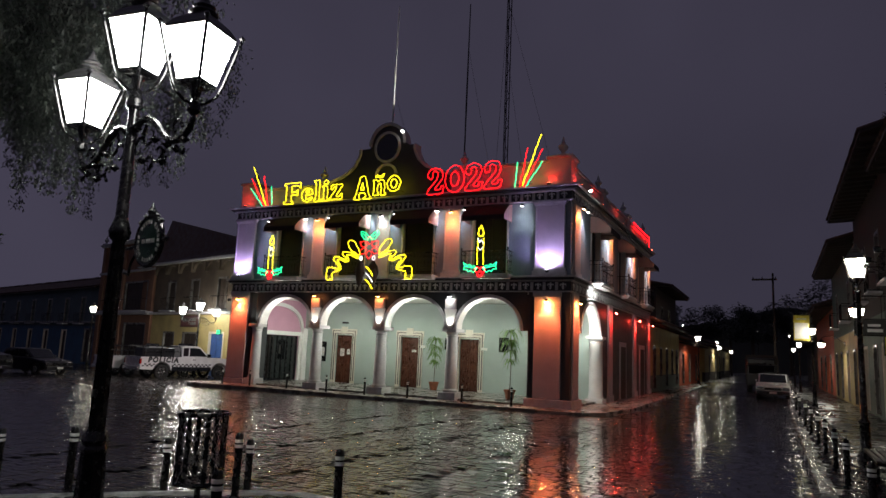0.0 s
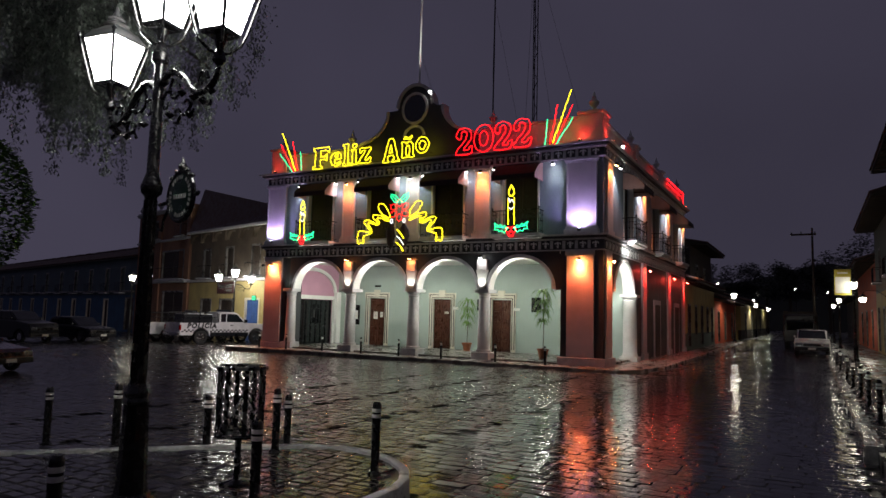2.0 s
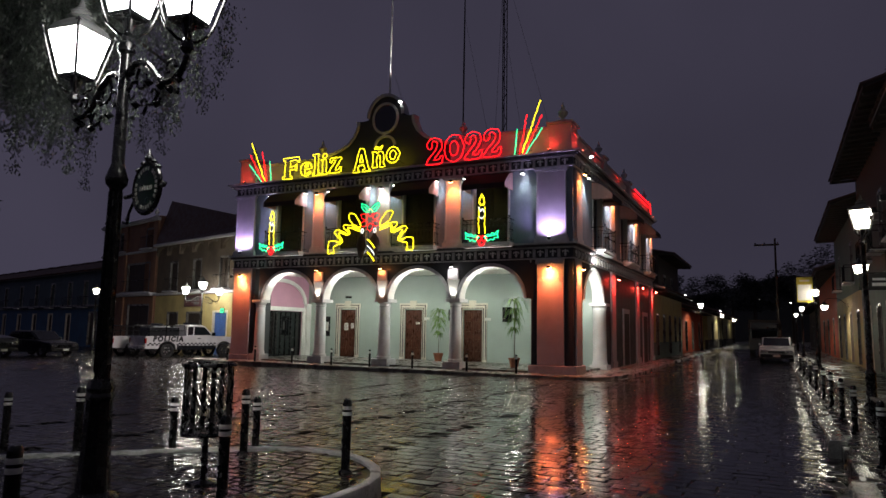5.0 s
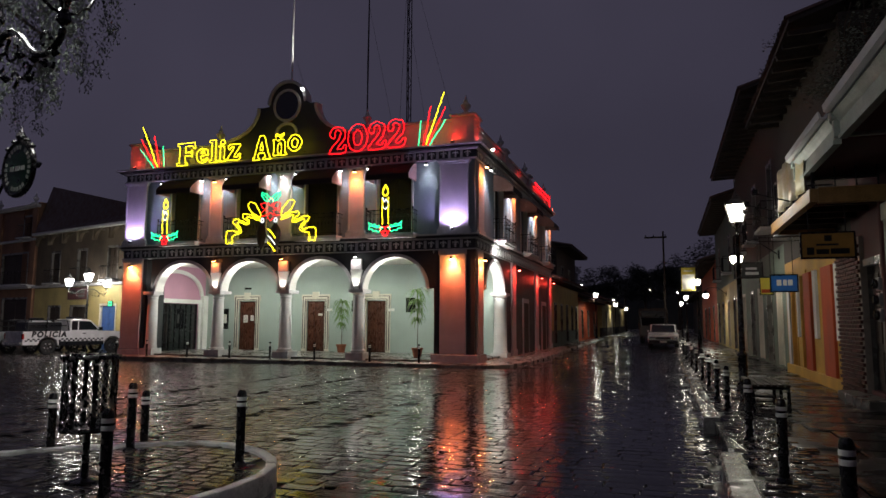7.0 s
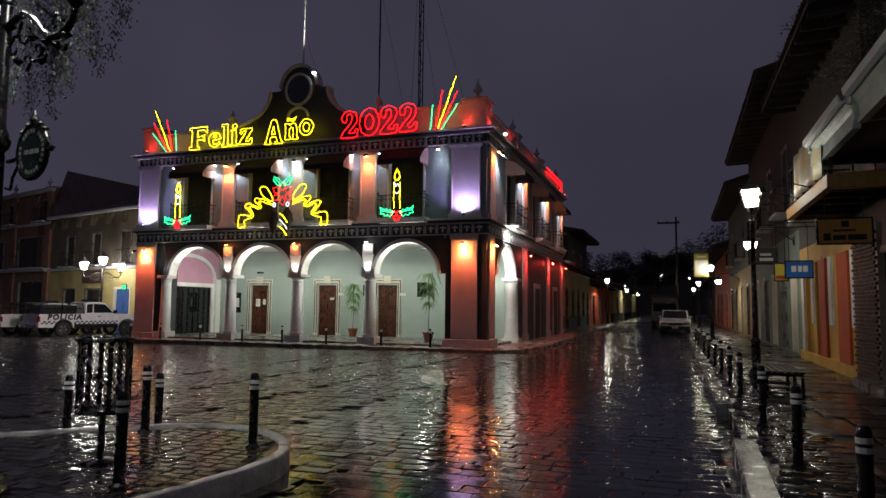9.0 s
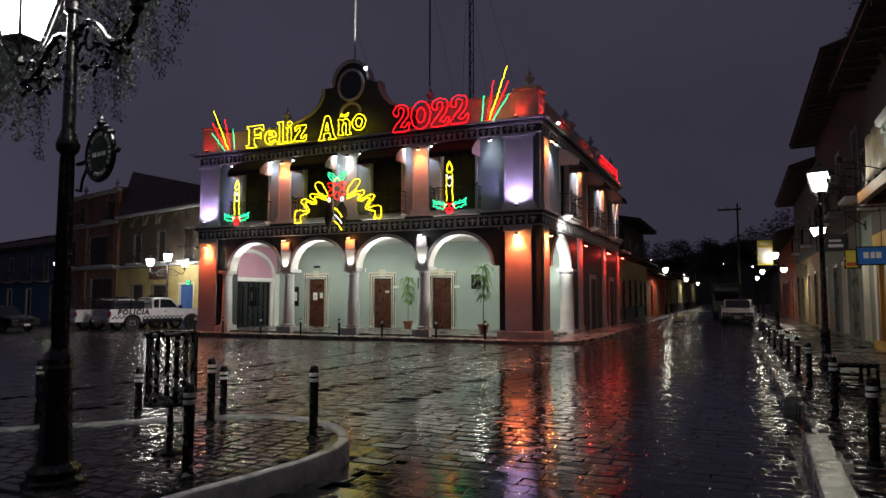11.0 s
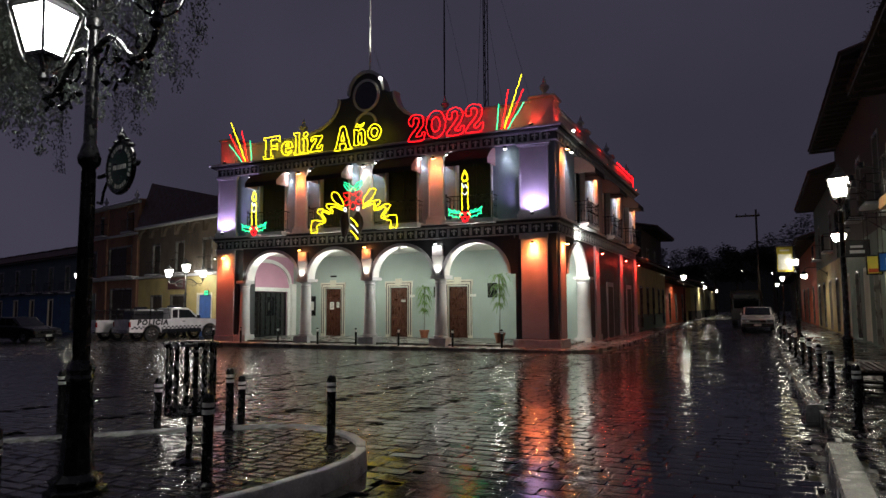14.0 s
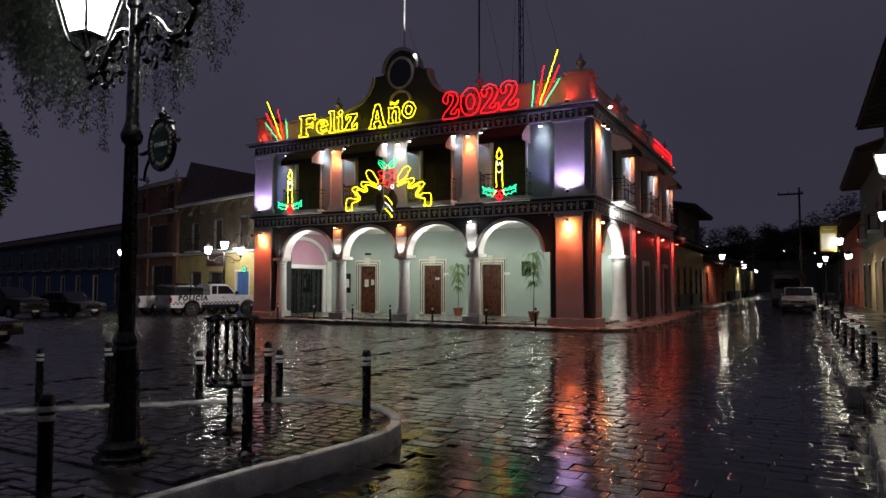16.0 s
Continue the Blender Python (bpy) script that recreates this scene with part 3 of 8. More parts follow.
# rear body, side wall and roof closing the hall
m = Mesh()
m.box(FX0 + 0.02, SX - 0.3, BACK + 0.3, BY, -0.6, 9.0)
hp("body", m, M_UPPER)
m = Mesh()
m.box(SX - 0.3, SX, 32.3, BY, -0.6, 4.72)
hp("side_wall", m, M_CHARCOAL, "dark charcoal ground-floor side wall")
m = Mesh()
m.box(FX0, FX0 + 0.25, FY + 0.3, BY, 4.7, 9.2)
m.box(FX0, FX0 + 0.25, BACK, BY, -0.6, 4.7)
hp("west_wall", m, M_UPPER)
for py in (33.9, 40.4, 45.3):
    m = Mesh()
    m.box(SX - 0.02, SX + 0.1, py - 0.42, py + 0.42, 0.3, 4.72, 0.012)
    hp("pilaster", m, M_PIER, "grey-lilac side pilaster")
    m = Mesh()
    m.box(SX - 0.02, SX + 0.16, py - 0.48, py + 0.48, -0.6, 0.3, 0.02)
    hp("plinth", m, M_LEDGE)
for dy in (37.2, 43.0):
    m = Mesh()
    m.box(SX - 0.02, SX + 0.05, dy - 0.85, dy + 0.85, -0.2, 3.0, 0.012)
    hp("door_surround", m, M_PIER)
    m = Mesh()
    m.box(SX + 0.045, SX + 0.07, dy - 0.62, dy - 0.01, -0.2, 2.75, 0.008)
    m.box(SX + 0.045, SX + 0.07, dy + 0.01, dy + 0.62, -0.2, 2.75, 0.008)
    hp("door_leaf", m, M_DARKWOOD, "dark wooden side door")


def ledge(z0, steps, name, mat, x0=FX0, x1=SX, y0=FY, y1=BY):
    """A stepped moulding that runs along the front and the street side."""
    for k, (h, out) in enumerate(steps):
        m = Mesh()
        m.box(x0 - out, x1 + out, y0 - out, y0 + 0.3, z0, z0 + h, min(0.02, h / 4))
        m.box(x1 - 0.3, x1 + out, y0 + 0.3, y1, z0, z0 + h, min(0.02, h / 4))
        hp(name, m, mat if not isinstance(mat, (list, tuple)) else mat[k])
        z0 += h


# lower frieze and ledge
ledge(4.72, ((0.05, 0.1), (0.4, 0.03), (0.06, 0.12), (0.1, 0.2), (0.07, 0.26)), "string_course", (M_LEDGE, M_CHARCOAL, M_LEDGE, M_CHARCOAL, M_LEDGE))
# upper frieze, cornice
ledge(8.6, ((0.06, 0.12), (0.34, 0.05), (0.07, 0.18), (0.09, 0.3), (0.08, 0.42)), "cornice", (M_LEDGE, M_CHARCOAL, M_LEDGE, M_CHARCOAL, M_LEDGE))


def fleur_mesh():
    """A cast lily ornament in low relief, facing -y."""
    m = Mesh()
    for s in (-1, 1):
        m.prism([(s * p[0], p[1]) for p in ((0.02, -0.03), (0.035, 0.03), (0.07, 0.06), (0.1, 0.04), (0.1, 0.0), (0.13, 0.03), (0.12, 0.08), (0.08, 0.1), (0.04, 0.08), (0.015, 0.03))], -0.02, 0.0)
    m.prism([(-0.035, 0.03), (0.0, -0.03), (0.035, 0.03), (0.04, 0.08), (0.0, 0.15), (-0.04, 0.08)], -0.025, 0.0)
    m.prism([(-0.06, -0.05), (0.06, -0.05), (0.06, -0.025), (-0.06, -0.025)], -0.028, 0.0)
    m.prism([(-0.015, -0.05), (-0.045, -0.11), (0.0, -0.13), (0.045, -0.11), (0.015, -0.05)], -0.02, 0.0)
    return m.data("fleur_ornament", M_FLEUR)


FLEUR = fleur_mesh()
block = Mesh()
block.box(-0.06, 0.06, -0.05, 0.0, -0.19, 0.19, 0.008)
BLOCK = block.data("frieze_block", M_LEDGE)
for k in range(34):
    x = FX0 + 0.27 + k * 0.5385
    for z, out in ((4.97, 0.03), (8.83, 0.05)):
        o = shared("fleur_ornament", FLEUR, hall, (x + 16.5, FY - out - 30, z), 0, (1.05, 1, 1.05))
        if k:
            shared("frieze_block", BLOCK, hall, (x - 0.27 + 16.5, FY - out - 30, z), 0, (1, 1, 0.9))
for k in range(35):
    y = FY + 0.35 + k * 0.54
    for z, out in ((4.97, 0.03), (8.83, 0.05)):
        shared("fleur_ornament", FLEUR, hall, (SX + out + 16.5, y - 30, z), 90, (1.05, 1, 1.05))
        shared("frieze_block", BLOCK, hall, (SX + out + 16.5, y + 0.27 - 30, z), 90, (1, 1, 0.9))

# upper floor front: openings, wall pieces, pilasters
UC = ((-22.15), (-18.36), (-14.66), (-11.05))
HALFO = 0.88
rows = []
cursor = FX0
for c in UC:
    rows += [(cursor, c - HALFO, FY, FY + 0.35, 5.4, 8.6), (c - HALFO, c + HALFO, FY, FY + 0.35, 8.25, 8.6)]
    cursor = c + HALFO
boxes("upper_wall", rows + [(cursor, SX, FY, FY + 0.35, 5.4, 8.6)], M_UPPER, hall, "blue-grey upper front wall", HINV)
# near-black sheet puts the room's darkness behind the openings
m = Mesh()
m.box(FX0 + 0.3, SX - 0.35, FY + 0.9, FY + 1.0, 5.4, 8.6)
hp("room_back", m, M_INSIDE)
m = Mesh()
m.box(FX0, SX, FY + 0.3, BACK + 0.4, 5.3, 5.4)
hp("upper_floor", m, M_INSIDE)
m = Mesh()
m.box(FX0, SX, FY + 0.3, BY, 8.95, 9.1)
hp("roof", m, M_LEDGE, "flat roof")
SIDE_OPEN = (30.9, 36.9, 42.9)
rows = []
cursor = FY + 0.35
for c in SIDE_OPEN:
    rows += [(SX - 0.35, SX, cursor, c - HALFO, 5.4, 8.6), (SX - 0.35, SX, c - HALFO, c + HALFO, 8.25, 8.6)]
    cursor = c + HALFO
boxes("upper_wall", rows + [(SX - 0.35, SX, cursor, BY, 5.4, 8.6)], M_UPPER, hall, "blue-grey upper side wall", HINV)

for px, w, mat in ((-25.08, 0.62, M_PIER), (-20.3, 0.36, M_PIER), (-16.55, 0.36, M_PIER), (-12.87, 0.38, M_PIER), (-8.3, 0.64, M_PIER)):
    m = Mesh()
    m.box(px - w, px + w, FY - 0.09, FY + 0.02, 5.72, 8.42, 0.012)
    hp("pilaster", m, mat, "grey-lilac upper pilaster")
    for e in (-1, 1):
        hp("pilaster_edge", Mesh().box(px + e * (w - 0.035) - 0.035, px + e * (w - 0.035) + 0.035, FY - 0.12, FY - 0.085, 5.72, 8.42, 0.008), M_COLUMN, "pale raised pilaster edge")
    m = Mesh()
    m.box(px - w - 0.1, px + w + 0.1, FY - 0.17, FY + 0.02, 5.4, 5.6, 0.015)
    m.box(px - w - 0.05, px + w + 0.05, FY - 0.13, FY + 0.02, 5.6, 5.72, 0.02)
    hp("pilaster_base", m, M_LEDGE)
    m = Mesh()
    m.box(px - w - 0.05, px + w + 0.05, FY - 0.13, FY + 0.02, 8.42, 8.5, 0.012)
    m.box(px - w - 0.1, px + w + 0.1, FY - 0.17, FY + 0.02, 8.5, 8.6, 0.012)
    hp("pilaster_capital", m, M_LEDGE)
for py in (27.45, 33.9, 40.1, 45.4):
    m = Mesh()
    m.box(SX - 0.02, SX + 0.09, py - 0.45, py + 0.45, 5.6, 8.5, 0.012)
    m.box(SX - 0.02, SX + 0.14, py - 0.5, py + 0.5, 5.4, 5.6, 0.015)
    hp("pilaster", m, M_PIER)

# window frames inside the upper openings
for c in UC:
    boxes("window_jamb", [(c + s * HALFO - (0.0 if s < 0 else 0.09), c + s * HALFO + (0.09 if s < 0 else 0.0), FY - 0.04, FY + 0.2, 5.45, 8.25) for s in (-1, 1)], M_COLUMN, hall, "pale grey stone jamb", HINV, 0.01)
    for s in (-1, 1):
        m = Mesh()
        a, b = (c - HALFO + 0.1, c - 0.01) if s < 0 else (c + 0.01, c + HALFO - 0.1)
        m.box(a, b, FY + 0.26, FY + 0.3, 5.45, 8.2, 0.006)
        q = (a + b) / 2
        for z0, z1 in ((5.6, 6.3), (6.4, 7.2), (7.3, 8.05)):
            m.box(q - 0.26, q + 0.26, FY + 0.24, FY + 0.27, z0, z1, 0.015)
        # shutters take the room-shade colour so the openings stay dark
        hp("shutter", m, M_INSIDE, "closed shutter coloured near-black like the unlit opening")
for c in SIDE_OPEN:
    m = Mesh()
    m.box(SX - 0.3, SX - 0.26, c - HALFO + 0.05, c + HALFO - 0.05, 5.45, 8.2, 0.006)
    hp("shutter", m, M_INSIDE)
    boxes("window_jamb", [(SX - 0.2, SX + 0.04, c + s * HALFO - 0.05, c + s * HALFO + 0.05, 5.45, 8.25) for s in (-1, 1)], M_COLUMN, hall, "pale grey stone jamb", HINV, 0.01)


def balcony(width, depth=0.6, bars=13, slab=True):
    """An iron balcony, its wall side at y = 0, facing -y."""
    b = thing("balcony", (0, 0, 0), "black wrought-iron balcony with vertical bars on a moulded slab", "balcony", group="town hall balconies")
    h = width / 2
    m = Mesh()
    m.box(-h - 0.05, h + 0.05, -depth - 0.05, 0.0, -0.12, 0.0, 0.02)
    m.box(-h, h, -depth + 0.05, 0.0, -0.2, -0.12, 0.02)
    part("slab", m, M_LEDGE, b)
    m = Mesh()
    for z, r in ((1.0, 0.022), (0.12, 0.014), (0.82, 0.012)):
        m.tube([(-h, 0, z), (-h, -depth, z), (h, -depth, z), (h, 0, z)], r, 6)
    part("rail", m, M_IRON, b)
    me = Mesh().tube([(0, 0, 0.02), (0, 0, 0.4), (0, 0, 1.0)], 0.009, 5).turned([(0.012, 0.5), (0.024, 0.54), (0.012, 0.58)], 0, 0, 6).data("bar", M_IRON)
    for k in range(bars):
        shared("bar", me, b, (-h + width * k / (bars - 1), -depth, 0))
    for s in (-1, 1):
        for k in range(1, 4):
            shared("bar", me, b, (s * h, -depth * k / 4, 0))
        m = Mesh()
        m.tube([(s * h, -depth, 0.0), (s * h, -depth, 1.04)], 0.018, 6).turned([(0.03, 1.04), (0.045, 1.08), (0.03, 1.12), (0.0, 1.14)], s * h, -depth, 8)
        part("post", m, M_IRON, b)
    return b


first = balcony(2.15)
first.matrix_world = pose(UC[0], FY - 0.0, 5.46)
for c in UC[1:]:
    copy_thing(first, pose(c, FY, 5.46))
for c in SIDE_OPEN:
    copy_thing(first, pose(SX, c, 5.46, 0, 0, 90))


def awning(width=2.0, out=0.95):
    """A canvas awning with side flaps and a scalloped edge, facing -y."""
    a = thing("awning", (0, 0, 0), "dark canvas awning with scalloped valance and pale lining", "awning", group="town hall awnings")
    h, n = width / 2, 20
    m = Mesh()
    top, low = 0.78, 0.18
    for k in range(10):
        t0, t1 = k / 10, (k + 1) / 10
        z = lambda t: low + (top - low) * math.cos(t * math.pi / 2) ** 0.9 if t < 1 else low
        m.quad((-h, -out * t0, z(t0)), (h, -out * t0, z(t0)), (h, -out * t1, z(t1)), (-h, -out * t1, z(t1)))
    for k in range(n):
        x0, x1 = -h + width * k / n, -h + width * (k + 1) / n
        xm = (x0 + x1) / 2
        m.bm.faces.new([m.bm.verts.new(p) for p in ((x0, -out, low), (x1, -out, low), (x1, -out, low - 0.2), (xm, -out - 0.01, low - 0.26), (x0, -out, low - 0.2))])
    bmesh.ops.remove_doubles(m.bm, verts=m.bm.verts, dist=0.0005)
    canvas = part("canvas", m, M_AWNING, a)
    mod = canvas.modifiers.new("thickness", "SOLIDIFY")
    mod.thickness = 0.012
    for s in (-1, 1):
        m = Mesh()
        pts = [(0.0, top - 0.02)]
        for k in range(1, 10):
            t = k / 10
            pts.append((-out * t, low - 0.02 + (top - low) * math.cos(t * math.pi / 2) ** 0.9))
        pts.append((-out, low - 0.02))
        for k in range(8):
            y = -out + out * k / 8
            pts.append((y, low - 0.16))
            pts.append((y + out / 16, low - 0.23))
        pts.append((0.0, low - 0.16))
        m.prism(pts, s * h - 0.008, s * h + 0.008, axis="x")
        part("side_flap", m, M_FLAP, a, "pale pink scalloped side flap")
    m = Mesh()
    for s in (-1, 1):
        m.tube([(s * (h - 0.03), 0, 0.2), (s * (h - 0.03), -out, low)], 0.012, 6)
    m.tube([(-h + 0.03, -out + 0.02, low), (h - 0.03, -out + 0.02, low)], 0.012, 6)
    part("frame", m, M_IRON, a)
    return a


first = awning()
first.matrix_world = pose(UC[0], FY, 7.78)
for c in UC[1:]:
    copy_thing(first, pose(c, FY, 7.78))
for c in SIDE_OPEN:
    copy_thing(first, pose(SX, c, 7.78, 0, 0, 90))

# parapet, corner blocks, pediment
boxes("parapet", [(FX0 + 0.1, -19.8, FY + 0.1, FY + 0.4, 9.2, 10.15), (-13.2, SX - 0.1, FY + 0.1, FY + 0.4, 9.2, 10.33), (SX - 0.4, SX - 0.1, FY + 0.4, BY, 9.2, 10.1)], M_PIER, hall, "grey-lilac parapet wall", HINV, 0.02)
boxes("parapet_coping", [(FX0, -19.9, FY + 0.02, FY + 0.48, 10.15, 10.27), (-13.1, SX, FY + 0.02, FY + 0.48, 10.33, 10.45), (SX - 0.48, SX, FY + 0.48, BY, 10.1, 10.22)], M_LEDGE, hall, "", HINV, 0.03)


def parapet_block(x, y, w=0.5, top=10.55):
    m = Mesh()
    m.box(x - w, x + w, y - w, y + w, 9.2, top, 0.02)
    hp("parapet_block", m, M_PIER)
    m = Mesh()
    m.box(x - w - 0.09, x + w + 0.09, y - w - 0.09, y + w + 0.09, top, top + 0.12, 0.03)
    hp("parapet_cap", m, M_LEDGE)


parapet_block(-7.95, FY + 0.5, 0.5, 10.48)
parapet_block(-25.2, FY + 0.5)
for y in (32.6, 38.8, 45.3):
    parapet_block(-7.7, y, 0.34, 10.3)


def urn(at, s=1.0):
    u = thing("roof_urn", at, "dark cast stone urn finial on the parapet", "urn finial", group="roof urns")
    m = Mesh()
    m.box(-0.24 * s, 0.24 * s, -0.24 * s, 0.24 * s, 0, 0.14 * s, 0.015)
    part("foot", m, M_LEDGE, u)
    m = Mesh()
    m.turned([(0.12 * s, 0.14 * s), (0.08 * s, 0.24 * s), (0.1 * s, 0.3 * s), (0.2 * s, 0.42 * s), (0.22 * s, 0.52 * s), (0.15 * s, 0.6 * s), (0.08 * s, 0.66 * s), (0.1 * s, 0.72 * s), (0.05 * s, 0.82 * s), (0.015 * s, 0.98 * s)], 0, 0, 14)
    part("vase", m, M_LEDGE, u, smooth=True)
    return u


urn((-7.95, FY + 0.5, 10.6), 1.0)
urn((-25.2, FY + 0.5, 10.67), 0.8)
urn((-20.45, FY + 0.25, 10.27), 1.0)
urn((-12.55, FY + 0.25, 10.45), 0.9)
for y in (32.6, 38.8, 45.3):
    urn((-7.7, y, 10.42), 0.85)

PC = -16.62
outline = []
for k in range(13):
    a = math.pi * k / 12
    outline.append((0.95 * math.cos(a), 11.95 + 1.02 * math.sin(a)))
shoulder = [(-1.0, 11.86), (-1.56, 11.84), (-1.54, 11.68), (-1.6, 11.42), (-1.8, 11.05), (-2.15, 10.72), (-2.65, 10.47), (-3.2, 10.32), (-3.5, 10.2), (-3.5, 9.2)]
ped = [(PC + x, z) for x, z in outline] + [(PC + x, z) for x, z in shoulder] + [(PC - x, z) for x, z in shoulder[::-1]]
m = Mesh()
m.prism(ped, FY + 0.06, FY + 0.44)
hp("pediment", m, M_CHARCOAL, "dark curved bell pediment with a round opening")


def strip(points, wide, d0, d1, name, mat, closed=False):
    """A raised moulding that follows a line on the front."""
    m = Mesh()
    pts = [Vector(p) for p in points]
    n = len(pts)
    rows = []
    for k in range(n):
        d = (pts[(k + 1) % n] if closed or k + 1 < n else pts[k]) - (pts[k - 1] if closed or k else pts[k])
        d.normalize()
        nrm = Vector((-d.y, d.x)) * wide / 2
        a, b = pts[k] + nrm, pts[k] - nrm
        rows.append([m.bm.verts.new(v) for v in ((a.x, d1, a.y), (a.x, d0, a.y), (b.x, d0, b.y), (b.x, d1, b.y))])
    for r0, r1 in list(zip(rows, rows[1:])) + ([(rows[-1], rows[0])] if closed else []):
        for k in range(3):
            m.bm.faces.new((r0[k], r0[k + 1], r1[k + 1], r1[k]))
    return hp(name, m, mat)


for s in (1, -1):
    strip([(PC + s * x, z) for x, z in shoulder[1:9]], 0.13, FY - 0.04, FY + 0.48, "pediment_moulding", M_LEDGE)
strip([(PC + 0.98 * math.cos(math.pi * k / 16), 11.95 + 1.05 * math.sin(math.pi * k / 16)) for k in range(17)], 0.14, FY - 0.04, FY + 0.48, "pediment_moulding", M_LEDGE)
strip([(PC + 0.68 * math.cos(2 * math.pi * k / 28), 11.83 + 0.74 * math.sin(2 * math.pi * k / 28)) for k in range(28)], 0.11, FY - 0.02, FY + 0.08, "oculus_ring", M_LEDGE, True)
strip([(PC + 0.55 * math.cos(math.pi * k / 14), 10.45 + 0.5 * math.sin(math.pi * k / 14)) for k in range(15)], 0.12, FY - 0.02, FY + 0.08, "niche_moulding", M_LEDGE)
m = Mesh()
m.prism([(PC + 0.63 * math.cos(2 * math.pi * k / 28), 11.83 + 0.69 * math.sin(2 * math.pi * k / 28)) for k in range(28)], FY + 0.02, FY + 0.058)
hp("oculus", m, M_DARKGLASS, "dark round opening")


# ---- lamps of the town hall ----
def flood(at, target, power, color, glass_mat, spot=100, turn=0.0, size=0.07, out=0.12, label="small floodlight fixed to the wall", group="town hall floodlights"):
    """A small floodlight: bracket, housing, lit glass, and its lamp just before the glass."""
    f = thing("floodlight", at, label, "floodlight", group=group)
    d = (Vector(target) - Vector(at)).normalized()
    q = d.to_track_quat("-Z", "Y").to_matrix().to_4x4()
    f.matrix_world = Matrix.Translation(at) @ q
    m = Mesh()
    m.prism([(-0.08, 0.0), (-0.055, 0.11), (0.055, 0.11), (0.08, 0.0)], -0.05, 0.05, axis="y", bevel=0.006)
    part("housing", m, M_IRON, f)
    m = Mesh()
    m.box(-0.065, 0.065, -0.042, 0.042, -0.012, -0.002)
    part("lens", m, glass_mat, f)
    light("SPOT", "floodlight_beam", tuple(Vector(at) + d * 0.06), power, color, target, size, spot, 0.7)
    return f


# down-lights on the lower piers and over the columns
for x in (-8.35, -25.1):
    flood((x, FY - 0.26, 4.3), (x, FY - 0.07, 2.9), 420, (1.0, 0.14, 0.05), M_FIX_O, 100)
flood((SX + 0.26, 27.4, 4.3), (SX + 0.07, 27.4, 2.9), 420, (1.0, 0.14, 0.05), M_FIX_O, 100)
flood((FX0 - 0.1, FY - 0.1, 4.3), (-32.7, 29.6, 0.9), 1300, (1.0, 0.9, 0.88), M_BULB, 70)
for x in COLS[:2]:
    flood((x, FY - 0.26, 4.5), (x, FY - 0.1, 4.1), 14, ORANGE, M_FIX_C, 120)
flood((COLS[2], FY - 0.26, 4.5), (COLS[2], FY - 0.1, 4.1), 14, WHITE, M_BULB, 120)
for y in (33.9, 40.4, 45.3):
    flood((SX + 0.36, y, 4.35), (SX + 0.1, y, 3.3), 170, RED, M_FIX_R, 70)
# up-lights on the capitals that wash the soffits and the spandrel blocks
for lo, hi in BAYS:
    c, reach = (lo + hi) / 2, (hi - lo) / 2 - 0.36
    for s in (-1, 1):
        light("SPOT", "soffit_light", (c + s * reach, FY + 0.28, 3.2), 230, WHITE, (c - s * reach * 0.8, FY + 0.35, 4.05), 0.06, 120, 0.5)
for x in (-24.02, *COLS):
    light("SPOT", "spandrel_light", (x, FY - 0.2, 3.16), 28, WHITE, (x, FY - 0.06, 3.8), 0.03, 100, 0.7)
light("SPOT", "soffit_light", (SX - 0.25, 28.6, 3.2), 420, WHITE, (SX - 0.25, 31.5, 4.1), 0.06, 70, 0.5)
# added spot without a fitting, brightens the white column of the side arch
light("SPOT", "column_fill", (SX - 0.2, 30.2, 4.4), 330, WHITE, (SX - 0.2, 31.9, 1.6), 0.08, 70, 0.6)
light("SPOT", "string_course_light", (SX + 0.36, 29.4, 4.6), 190, WHITE, (SX + 0.3, 30.2, 5.3), 0.04, 155, 0.6)
# ceiling lamps of the arcade
for x in (-22.1, -18.35, -14.65, -11.0):
    c = thing("ceiling_lamp", (x, 29.6, 4.58), "round white lamp on the arcade ceiling", "ceiling lamp", group="arcade ceiling lamps")
    m = Mesh()
    m.turned([(0.2, 0.08), (0.2, 0.03), (0.17, 0.0)], 0, 0, 20)
    part("dish", m, M_BULB, c)
    light("SPOT", "ceiling_lamp_beam", (x, 29.6, 4.53), 160, (0.93, 1.0, 0.8), (x, 29.8, 0), 0.18, 168, 0.4)
# white wall lamps between the awnings
for x in (-23.4, -21.02, -19.62, -17.28, -15.85, -13.6, -12.2, -9.5):
    flood((x, FY - 0.26, 8.4), (x, FY - 0.1, 7.2), 60, COOL, M_BULB, 90, label="white floodlight under the cornice")
for y in (28.3, 33.0, 39.2, 44.3):
    flood((SX + 0.28, y, 8.4), (SX + 0.1, y, 7.2), 190, COOL, M_BULB, 100, label="white floodlight under the cornice")
for x in (-20.3, -12.87):
    flood((x, FY - 0.32, 8.3), (x, FY - 0.14, 7.4), 330, ORANGE, M_FIX_C, 80)
flood((-16.55, FY - 0.32, 8.3), (-16.55, FY - 0.14, 7.4), 50, WHITE, M_BULB, 110)
for y in (27.45, 33.9, 40.1, 45.4):
    flood((SX + 0.32, y, 8.35), (SX + 0.14, y, 7.4), 220, ORANGE, M_FIX_C, 120)
# lavender up-lights at the corner piers
for x in (-25.08, -8.3):
    flood((x, FY - 0.4, 5.6), (x, FY - 0.14, 8.3), 230, LAVENDER, M_FIX_L, 160)
